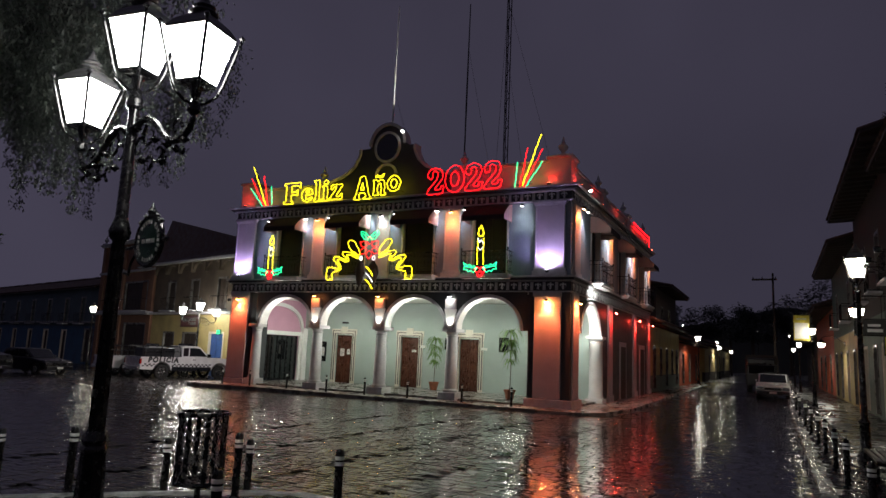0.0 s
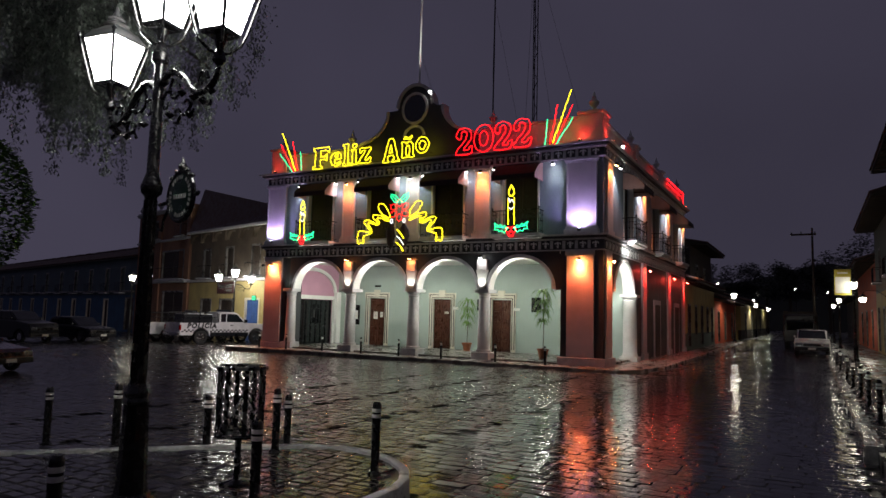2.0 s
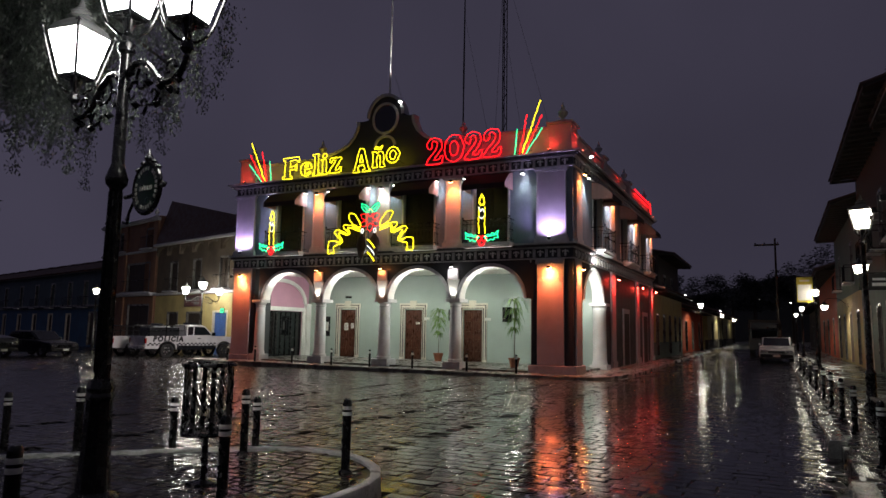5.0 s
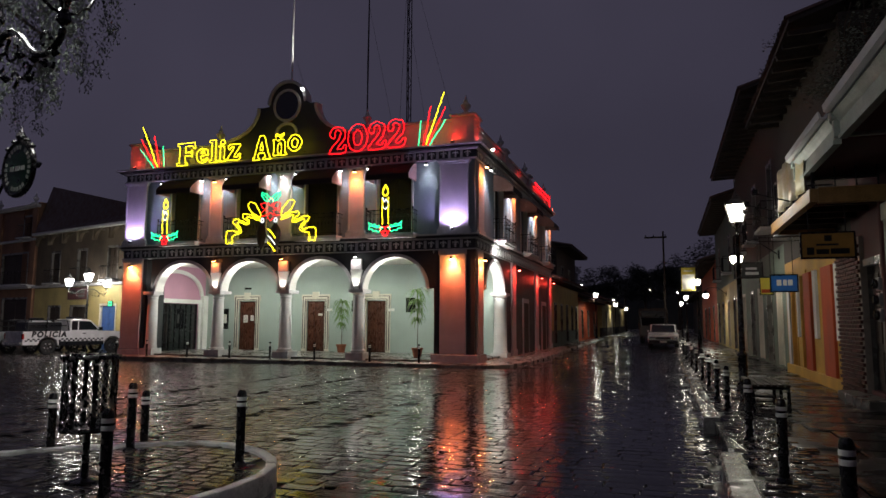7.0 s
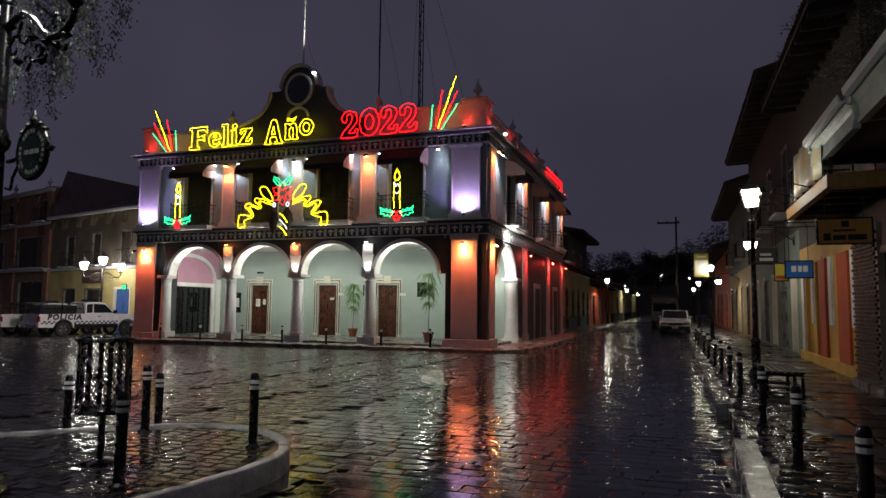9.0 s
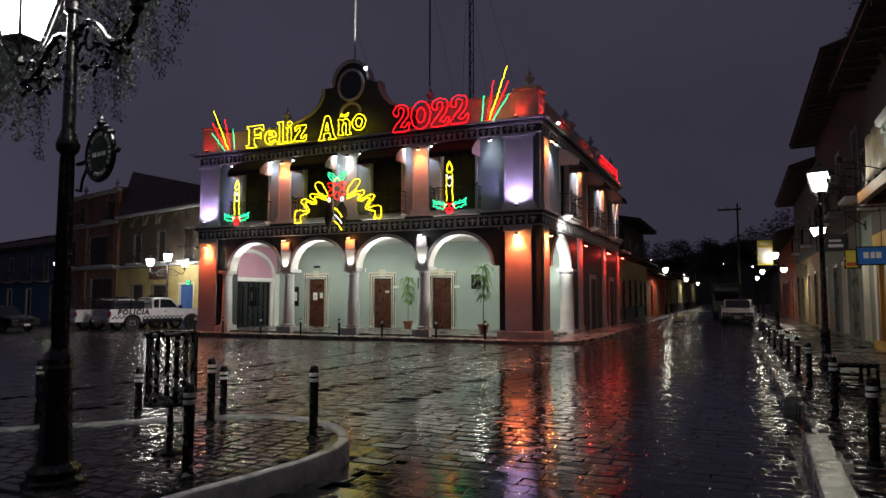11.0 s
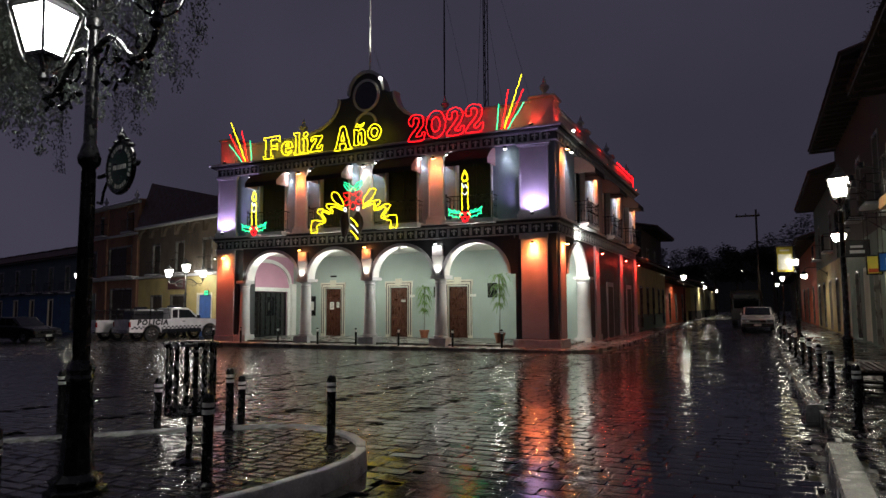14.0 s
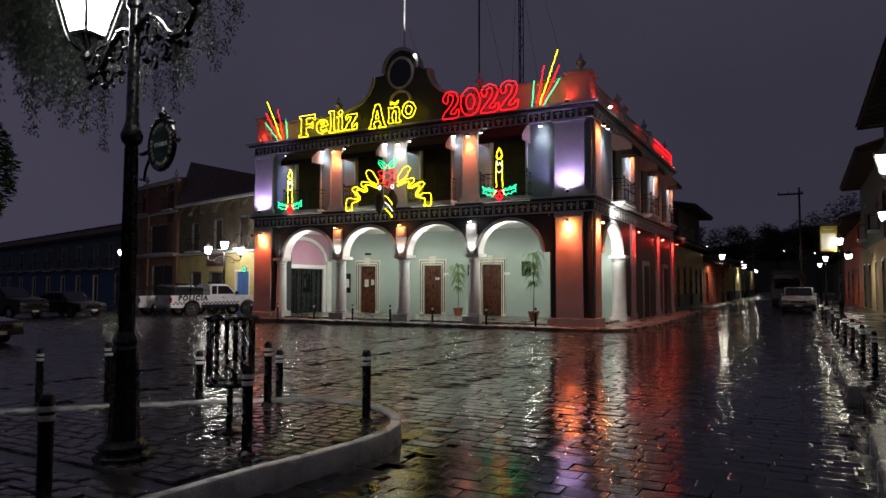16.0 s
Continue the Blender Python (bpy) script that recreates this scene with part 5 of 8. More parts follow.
# litter bin
bin_ob = thing("litter_bin", (-5.13, 5.02, 0.17), "black round mesh litter bin on a single post", "litter bin")
m = Mesh()
m.turned([(0.17, 0.0), (0.17, 0.03), (0.06, 0.05)], 0, 0, 6)
m.turned([(0.032, 0.04), (0.032, 0.5)], 0, 0, 10)
part("post", m, M_IRON, bin_ob)
for z, r, w in ((0.5, 0.225, 0.024), (1.17, 0.25, 0.022)):
    m = Mesh()
    m.tube([(r * math.cos(2 * math.pi * k / 24), r * math.sin(2 * math.pi * k / 24), z) for k in range(24)], w, 6, closed=True)
    part("rim", m, M_IRON, bin_ob)
for k in range(8):
    a = k * math.pi / 4 + 0.2
    c, s = math.cos(a), math.sin(a)
    m = Mesh()
    m.prism([(0.225 * c - 0.022 * s, 0.225 * s + 0.022 * c), (0.225 * c + 0.022 * s, 0.225 * s - 0.022 * c), (0.24 * c + 0.022 * s, 0.24 * s - 0.022 * c), (0.24 * c - 0.022 * s, 0.24 * s + 0.022 * c)], 0.48, 1.17, axis="z")
    part("slat", m, M_IRON, bin_ob)
m = Mesh()
for k in range(34):
    for d in (-1, 1):
        m.tube([(0.226 * math.cos(2 * math.pi * k / 34 + d * j * 0.3), 0.226 * math.sin(2 * math.pi * k / 34 + d * j * 0.3), 0.5 + 0.11 * j) for j in range(7)], 0.0035, 4)
tagged(part("wire_mesh", m, M_IRON, bin_ob, "diamond wire mesh"), kind="stuff")
m = Mesh()
m.turned([(0.22, 0.49), (0.22, 0.5)], 0, 0, 20)
part("bottom", m, M_IRON, bin_ob)

# slatted bench on the east pavement
bench = thing("bench", (1.78, 13.75, 0.16), "dark wooden slatted bench on an iron frame", "bench")
for k in range(6):
    m = Mesh()
    m.box(-0.3 + k * 0.105, -0.3 + k * 0.105 + 0.08, -0.95, 0.95, 0.44, 0.48, 0.008)
    part("slat", m, M_DARKWOOD, bench)
for y in (-0.85, 0.0, 0.85):
    m = Mesh()
    m.tube([(-0.28, y, 0.0), (-0.28, y, 0.42), (0.28, y, 0.42), (0.28, y, 0.0)], 0.04, 6)
    m.tube([(-0.28, y, 0.1), (0.28, y, 0.1)], 0.016, 6)
    part("leg_frame", m, M_IRON, bench)


def tall_lamp(at, h=4.1, s=0.8, power=160, label="black street lamp post with one glowing lantern"):
    p = thing("street_lamp", at, label, "street lamp", group="street lamps")
    m = Mesh()
    m.turned([(0.17, 0.0), (0.17, 0.15), (0.11, 0.25), (0.1, 0.8), (0.12, 0.84), (0.07, 0.9), (0.05, h - 0.55), (0.075, h - 0.52), (0.04, h - 0.46), (0.04, h - 0.42)], 0, 0, 12)
    part("shaft", m, M_IRON, p, smooth=True)
    lantern(p, (0, 0, h), s, M_LAMPFAR, 0.5)
    light("SPOT", "lantern_light", (at[0], at[1], at[2] + h - 0.42 * s), power, (1.0, 0.93, 0.78), (at[0], at[1], at[2]), 0.1, 164, 0.4)
    return p


def wall_lamp(at, turn, power=90, s=1.0, color=(1.0, 0.92, 0.75), arm=0.55):
    """A bell-shaped lamp on a curved wall arm; the wall is at +x of the arm before turning."""
    p = thing("wall_lamp", at, "glowing street lantern on a curved wall bracket", "wall lamp", turn=turn, group="street wall lamps")
    m = Mesh()
    m.tube([(arm, 0, 0.1), (arm * 0.6, 0, 0.5), (arm * 0.15, 0, 0.52), (0, 0, 0.36), (0, 0, 0.3)], 0.02, 6)
    m.box(arm - 0.02, arm + 0.02, -0.06, 0.06, -0.05, 0.25)
    part("bracket", m, M_IRON, p)
    m = Mesh()
    m.turned([(0.27 * s, 0.08), (0.25 * s, 0.14), (0.12 * s, 0.26), (0.05 * s, 0.32)], 0, 0, 12)
    part("hood", m, M_IRON, p)
    m = Mesh()
    m.turned([(0.13 * s, -0.2 * s), (0.2 * s, -0.12 * s), (0.25 * s, 0.08)], 0, 0, 12)
    part("globe", m, M_LAMPFAR, p, "glowing lamp glass")
    light("SPOT", "wall_lamp_light", (at[0], at[1], at[2] - 0.3 * s), power, color, (at[0], at[1], at[2] - 3), 0.1, 164, 0.4)
    return p


tall_lamp((1.75, 17.0, 0.13), h=4.15, s=0.9, power=48)
wall_lamp((2.5, 25.4, 3.95), 0, 70, 0.9, arm=1.35)
tall_lamp((1.75, 38.0, 0.1), h=3.75, s=0.65, power=70)
wall_lamp((2.6, 47.0, 3.5), 0, 170, 0.8, arm=1.25)
tall_lamp((1.75, 60.0, 0.1), h=3.7, s=0.7, power=260)
tall_lamp((1.75, 78.0, 0.1), h=3.7, s=0.7, power=70)
tall_lamp((-6.3, 66.0, 0.2), h=4.1, s=0.9, power=600)
tall_lamp((-6.3, 92.0, 0.2), h=3.9, s=1.0, power=600)
tall_lamp((-6.3, 118.0, 0.2), h=3.9, s=1.0, power=120)
# triple lamp across the square, and a single one beside it
far_post = copy_thing(post, pose(-35.3, 33.7, -0.3, 0, 0, 226) @ Matrix.Diagonal((1.06, 1.06, 1.04, 1)))
light("POINT", "lantern_light", (-35.0, 33.0, 3.9), 280, (1.0, 0.95, 0.8), size=0.3)
tall_lamp((-41.5, 30.2, -0.4), h=4.3, s=0.8, power=110)


# ---- vehicles ----
def wheel(parent, x, y, r, w=0.2):
    wh = Mesh()
    prof = [(r * 0.62, -w / 2), (r * 0.93, -w / 2), (r, -w / 2 + 0.03), (r, w / 2 - 0.03), (r * 0.93, w / 2), (r * 0.62, w / 2)]
    rings = []
    for rad, d in prof:
        rings.append([wh.bm.verts.new((x + rad * math.cos(2 * math.pi * k / 20), y + d, r + rad * math.sin(2 * math.pi * k / 20))) for k in range(20)])
    for a, b in zip(rings, rings[1:]):
        for k in range(20):
            wh.bm.faces.new((a[k], a[(k + 1) % 20], b[(k + 1) % 20], b[k]))
    ob = part("wheel", wh, M_TYRE, parent, smooth=True)
    rim = Mesh()
    a = [rim.bm.verts.new((x + r * 0.63 * math.cos(2 * math.pi * k / 20), y - w * 0.36, r + r * 0.63 * math.sin(2 * math.pi * k / 20))) for k in range(20)]
    b = [rim.bm.verts.new((x + r * 0.63 * math.cos(2 * math.pi * k / 20), y + w * 0.36, r + r * 0.63 * math.sin(2 * math.pi * k / 20))) for k in range(20)]
    rim.bm.faces.new(a)
    rim.bm.faces.new(b[::-1])
    for k in range(5):
        t = 2 * math.pi * k / 5
        rim.box(x + r * 0.36 * math.cos(t) - 0.05, x + r * 0.36 * math.cos(t) + 0.05, y - w * 0.45, y + w * 0.45, r + r * 0.36 * math.sin(t) - 0.05, r + r * 0.36 * math.sin(t) + 0.05, 0.012)
    part("rim", rim, M_CHROME, ob, "steel rim")
    return ob


def pickup(at, turn, paint, label, marked=True, s=1.1):
    """A pickup truck along x, its front at +x; side panels at y = -0.95 and 0.95."""
    t = thing("pickup_truck", at, label, "pickup truck", turn=turn)
    t.scale = (s, s, s)
    W = 0.93
    m = Mesh()
    m.prism([(-2.75, 0.5), (-2.05, 0.48), (-1.95, 0.72), (-1.7, 0.88), (-1.4, 0.88), (-1.15, 0.72), (-1.05, 0.45), (1.3, 0.45), (1.4, 0.72), (1.65, 0.88), (1.95, 0.88), (2.2, 0.72), (2.3, 0.45), (2.72, 0.5),
             (2.75, 0.95), (2.6, 1.12), (1.4, 1.18), (-2.75, 1.16)], -W, W, bevel=0.03)
    part("body", m, paint, t)
    m = Mesh()
    m.prism([(-0.45, 1.16), (1.28, 1.17), (0.62, 1.72), (0.45, 1.78), (-0.3, 1.78), (-0.45, 1.7)], -0.8, 0.8, bevel=0.04)
    part("cab", m, paint, t)
    for y in (-0.803, 0.803):
        m = Mesh()
        m.prism([(0.0, 1.22), (1.06, 1.22), (0.6, 1.66), (0.0, 1.68)], y - 0.004, y + 0.004)
        part("side_window", m, M_DARKGLASS, t)
        m = Mesh()
        m.prism([(-0.36, 1.22), (-0.06, 1.22), (-0.06, 1.68), (-0.36, 1.66)], y - 0.004, y + 0.004)
        part("side_window", m, M_DARKGLASS, t)
    m = Mesh()
    m.quad((1.24, -0.7, 1.22), (1.24, 0.7, 1.22), (0.67, 0.64, 1.7), (0.67, -0.64, 1.7))
    part("windscreen", m, M_DARKGLASS, t)
    m = Mesh()
    for y in (-0.8, 0.8):
        m.tube([(-2.6, y, 1.16), (-2.6, y, 1.72), (-0.6, y, 1.72), (-0.5, y, 1.2)], 0.03, 6)
        m.tube([(-1.6, y, 1.16), (-1.6, y, 1.72)], 0.03, 6)
        m.tube([(-2.6, y, 1.45), (-0.6, y, 1.45)], 0.022, 6)
    for x in (-2.6, -1.6, -0.6):
        m.tube([(x, -0.8, 1.72), (x, 0.8, 1.72)], 0.03, 6)
    part("roll_cage", m, M_IRON, t, "black tubular roll cage over the bed")
    boxes("bumper", [(-2.85, -2.72, -0.9, 0.9, 0.45, 0.65), (2.68, 2.82, -0.9, 0.9, 0.42, 0.68)], M_CHROME, t, "", None, 0.03)
    for y in (-0.88, 0.88):
        m = Mesh()
        m.box(-2.77, -2.68, y - 0.06, y + 0.06, 0.78, 1.05, 0.01)
        part("tail_lamp", m, M_TAIL, t, "red tail lamp")
        m = Mesh()
        m.box(2.66, 2.765, y * 0.85 - 0.14, y * 0.85 + 0.14, 0.78, 0.98, 0.02)
        part("headlight", m, M_CHROME, t)
        m = Mesh()
        m.box(1.0, 1.12, y * 1.05, y * 1.2, 1.2, 1.36, 0.02)
        part("mirror", m, M_IRON, t)
        m = Mesh()
        m.box(0.15, 0.32, y * 1.06 - 0.01, y * 1.06 + 0.01, 1.02, 1.06, 0.005)
        part("door_handle", m, M_IRON, t)
    m = Mesh()
    m.box(0.0, 0.3, -0.55, 0.55, 1.78, 1.9, 0.03)
    part("light_bar", m, M_DARKGLASS, t, "unlit roof light bar")
    for x in (-1.55, 1.8):
        for y in (-0.82, 0.82):
            wheel(t, x, y, 0.38, 0.24)
    if marked:
        m = Mesh()
        for k in range(44):
            for j in range(2):
                if (k + j) % 2 == 0:
                    x = -2.65 + k * 0.115
                    if (-2.05 < x < -1.05) or (1.25 < x < 2.3):
                        continue
                    m.box(x, x + 0.115, -W - 0.006, -W + 0.005, 0.66 + j * 0.075, 0.735 + j * 0.075)
        tagged(part("checker_band", m, M_BLACKPAINT, t, "black checker band"), kind="stuff")
        # one dark strip holds both the black sill and the shade low on the body
        m = Mesh()
        m.box(-1.03, 1.28, -W - 0.006, -W + 0.005, 0.44, 0.65)
        part("sill_and_shade_band", m, M_CARDARK, t)
        part("tool_box", Mesh().box(-2.4, -0.75, -0.6, 0.6, 1.14, 1.62, 0.05), M_CARDARK, t, "dark load under the roll cage")
        cu = bpy.data.curves.new("lettering", "FONT")
        cu.body, cu.size, cu.extrude, cu.offset, cu.space_character, cu.shear = "POLICIA", 0.36, 0.003, 0.024, 1.3, 0.15
        tmp = bpy.data.objects.new("lettering", cu)
        scene.collection.objects.link(tmp)
        bpy.context.view_layer.update()
        me = bpy.data.meshes.new_from_object(tmp.evaluated_get(bpy.context.evaluated_depsgraph_get()))
        bpy.data.objects.remove(tmp)
        me.materials.clear()
        me.materials.append(M_BLACKPAINT)
        ob = new("lettering", me)
        ob.parent = t
        ob.matrix_basis = pose(-2.35, -W - 0.004, 0.89, 90, 0, 0)
        tagged(ob, label="black lettering reading POLICIA")
    return t


pickup((-33.5, 30.9, ground_z(-33.5, 30.9) - 0.02), 75, M_CARWHITE, "white police pickup with black checker band and lettering", s=1.13)
pickup((-36.6, 31.0, ground_z(-36.6, 31.0) - 0.02), 75, M_CARWHITE, "pale pickup truck parked behind another pickup", marked=False, s=1.1)


def sedan(at, turn, paint, label, s=1.0, tall=False):
    """A car along x, its front at +x."""
    c = thing("car", at, label, "car", turn=turn)
    c.scale = (s, s, s)
    W, up = 0.84, (0.25 if tall else 0.0)
    m = Mesh()
    m.prism([(-2.1, 0.42), (-1.75, 0.3), (-1.68, 0.52), (-1.5, 0.66), (-1.2, 0.66), (-1.02, 0.52), (-0.95, 0.24), (0.95, 0.24), (1.02, 0.52), (1.2, 0.66), (1.5, 0.66), (1.68, 0.52), (1.75, 0.28), (2.1, 0.36), (2.14, 0.62 + up / 2),
             (2.0, 0.76 + up), (0.95, 0.9 + up), (-1.5, 0.93 + up), (-2.1, 0.88 + up)], -W, W, bevel=0.05)
    part("body", m, paint, c)
    m = Mesh()
    m.prism([(-1.55, 0.9 + up), (1.0, 0.88 + up), (0.35, 1.36 + up), (-0.9, 1.38 + up), (-1.2, 1.3 + up)], -0.72, 0.72, bevel=0.06)
    part("cabin", m, paint, c)
    for y in (-0.722, 0.722):
        m = Mesh()
        m.prism([(-1.3, 0.95 + up), (-0.2, 0.94 + up), (-0.2, 1.31 + up), (-1.0, 1.3 + up)], y - 0.006, y + 0.006)
        part("side_window", m, M_DARKGLASS, c)
        m = Mesh()
        m.prism([(-0.12, 0.94 + up), (0.8, 0.93 + up), (0.3, 1.3 + up), (-0.12, 1.31 + up)], y - 0.006, y + 0.006)
        part("side_window", m, M_DARKGLASS, c)
    m = Mesh()
    m.quad((0.985, -0.67, 0.915 + up), (0.985, 0.67, 0.915 + up), (0.4, 0.62, 1.345 + up), (0.4, -0.62, 1.345 + up))
    part("windscreen", m, M_DARKGLASS, c)
    boxes("bumper", [(2.06, 2.2, -0.8, 0.8, 0.3, 0.48), (-2.18, -2.04, -0.8, 0.8, 0.34, 0.52)], M_CARDARK, c, "", None, 0.03)
    m = Mesh()
    m.box(2.1, 2.15, -0.42, 0.42, 0.52 + up / 2, 0.66 + up / 2, 0.01)
    part("grille", m, M_IRON, c)
    for y in (-0.62, 0.62):
        m = Mesh()
        m.box(2.05, 2.155, y - 0.17, y + 0.17, 0.52 + up / 2, 0.68 + up / 2, 0.02)
        part("headlight", m, M_CHROME, c, "clear headlight")
        m = Mesh()
        m.box(-2.14, -2.05, y - 0.17, y + 0.17, 0.62 + up / 2, 0.8 + up / 2, 0.02)
        part("tail_lamp", m, M_TAIL, c)
        m = Mesh()
        m.box(0.62, 0.74, y * 1.35 - 0.05, y * 1.35 + 0.05, 0.93 + up, 1.04 + up, 0.02)
        part("mirror", m, paint, c)
    m = Mesh()
    m.box(2.2, 2.21, -0.18, 0.18, 0.34, 0.45)
    part("plate", m, M_PAPER, c, "pale number plate")
    for x in (-1.35, 1.35):
        for y in (-0.74, 0.74):
            wheel(c, x, y, 0.31, 0.19)
    return c


sedan((-0.12, 47.6, ground_z(-0.1, 47) + 0.0), -90, M_CARWHITE, "white saloon car parked in the street", 1.12)
sedan((-22.3, 10.6, ground_z(-22, 10)), 12, M_CARRED, "dark red car parked on the square", 0.92)
sedan((-41.0, 22.4, ground_z(-41, 22)), 8, M_CARDARK, "dark car parked before the blue house", 1.1, True)
sedan((-40.2, 25.6, ground_z(-40, 25)), 5, M_CARDARK, "dark car parked before the blue house", 1.1, False)

lorry = thing("box_lorry", (-0.9, 55.5, ground_z(-0.9, 55)), "dark flatbed lorry with slatted sides parked in the street", "lorry", turn=0)
m = Mesh()
m.box(-1.05, 1.05, 0.0, 1.8, 0.5, 2.0, 0.06)
m.box(-0.95, 0.95, 0.2, 1.8, 2.0, 2.5, 0.1)
part("cab", m, M_CARDARK, lorry)
m = Mesh()
m.box(-0.85, 0.85, -0.01, 0.01, 1.35, 1.95, 0.0)
part("windscreen", m, M_DARKGLASS, lorry)
for s in (-1, 1):
    for k in range(4):
        m = Mesh()
        m.box(s * 1.15 - 0.03, s * 1.15 + 0.03, 1.9, 5.5, 0.95 + k * 0.42, 1.2 + k * 0.42, 0.01)
        part("side_board", m, M_DARKWOOD, lorry)
m = Mesh()
m.box(-1.15, 1.15, 1.9, 5.5, 0.75, 0.92, 0.02)
part("bed", m, M_DARKWOOD, lorry)
m = Mesh()
m.box(-1.12, 1.12, 1.86, 1.92, 0.95, 2.75, 0.01)
part("headboard", m, M_DARKWOOD, lorry)
for x in (-0.9, 0.9):
    for y in (0.7, 4.6):
        m = Mesh()
        m.prism([(y + 0.42 * math.cos(2 * math.pi * k / 16), 0.42 + 0.42 * math.sin(2 * math.pi * k / 16)) for k in range(16)], x - 0.13, x + 0.13, axis="x")
        part("wheel", m, M_TYRE, lorry)


# ---- houses along the street and the square ----
M_OCHRE = material("ochre_wall_paint", (0.55, 0.33, 0.06), 0.75, spread=0.3, scale=1.2, bump=0.25)
M_REDWALL = material("orange_red_wall_paint", (0.42, 0.065, 0.014), 0.7, spread=0.35, scale=1.5, bump=0.25, stretch=(1, 1, 0.4))
M_REDDOOR = material("red_painted_boards", (0.34, 0.05, 0.014), 0.55, spread=0.4, scale=3, bump=0.25, stretch=(4, 4, 0.4))
M_MAROON = material("maroon_wall_paint", (0.1, 0.03, 0.03), 0.7, spread=0.3, scale=1.5, bump=0.25)
M_BLUEWALL = material("blue_wall_paint", (0.045, 0.11, 0.2), 0.75, spread=0.3, scale=1.0, bump=0.25)
M_TEALWALL = material("grey_teal_wall_paint", (0.08, 0.12, 0.14), 0.75, spread=0.3, scale=1.0, bump=0.25)
M_ORANGEWALL = material("salmon_wall_paint", (0.24, 0.125, 0.075), 0.75, spread=0.3, scale=1.0, bump=0.25)
M_YELLOWWALL = material("yellow_wall_paint", (0.42, 0.34, 0.14), 0.75, spread=0.25, scale=1.0, bump=0.25)
# base colour lowered to carry the shade under eaves and behind balconies
M_BROWNWALL = material("brown_grey_wall_with_shade", (0.045, 0.036, 0.028), 0.8, spread=0.4, scale=1.0, bump=0.35)
M_GREENWALL = material("grey_green_wall_paint", (0.12, 0.16, 0.13), 0.75, spread=0.3, scale=1.2, bump=0.25)
M_DULLWALL = material("stained_ochre_grey_wall", (0.11, 0.085, 0.06), 0.8, spread=0.4, scale=1.0, bump=0.35)
M_BLUEDOOR = material("blue_painted_door", (0.04, 0.1, 0.3), 0.5, spread=0.3, scale=3, bump=0.2)
M_BRICK = material("dark_red_brick", (0.07, 0.022, 0.017), 0.8, spread=0.45, scale=9, bump=0.4, random_by="object")
M_MORTAR = material("pale_mortar", (0.3, 0.26, 0.22), 0.85, spread=0.2, scale=8, bump=0.3)
M_BANNER = material("yellow_plastic_sheet", (0.7, 0.5, 0.08), 0.5, spread=0.4, scale=2.5, bump=0.3, second=(0.6, 0.6, 0.5))
M_SIGNBLUE = material("blue_sign_paint", (0.02, 0.14, 0.5), 0.4, spread=0.1, scale=6, bump=0.0)
M_SIGNOCHRE = material("ochre_sign_board", (0.42, 0.22, 0.05), 0.55, spread=0.25, scale=4, bump=0.1)
M_FASCIA = material("pale_green_grey_paint", (0.4, 0.46, 0.41), 0.5, spread=0.3, scale=3, bump=0.2, grain=30)
M_SIGNYELLOW = material("yellow_sign_paint", (0.6, 0.5, 0.06), 0.5, spread=0.1, scale=6, bump=0.0)


def tiled_roof(parent, x_eave, z_eave, x_ridge, z_ridge, y0, y1, pitch=0.3):
    """Rows of half-round clay tiles running down the slope, over a board."""
    board = Mesh()
    d = 1 if x_ridge > x_eave else -1
    board.prism([(x_eave, z_eave), (x_ridge, z_ridge), (x_ridge, z_ridge - 0.1), (x_eave, z_eave - 0.1)], y0, y1, axis="y")
    part("roof_board", board, M_DARKWOOD, parent)
    verts, faces = [], []
    n = int((y1 - y0) / pitch)
    for k in range(n):
        y = y0 + (k + 0.5) * pitch
        for j in range(2):
            t0, t1 = j / 2, (j + 1.06) / 2
            base = len(verts)
            for t, rr in ((t0, 0.48), (t1, 0.42)):
                for a in range(5):
                    ang = math.pi * a / 4
                    jit = 0.02 * math.sin(k * 7.3 + j)
                    verts.append((x_eave + (x_ridge - x_eave) * t - d * 0.06 * (t == 0), y + pitch * rr * math.cos(ang), z_eave + (z_ridge - z_eave) * t + 0.02 + pitch * 0.4 * math.sin(ang) + jit))
            for a in range(4):
                faces.append((base + a, base + a + 1, base + 6 + a, base + 5 + a))
    me = bpy.data.meshes.new("roof_tiles")
    me.from_pydata(verts, [], faces)
    me.materials.append(M_TILE)
    ob = new("roof_tiles", me)
    ob.parent = parent
    return tagged(ob, kind="stuff", label="old clay roof tiles")


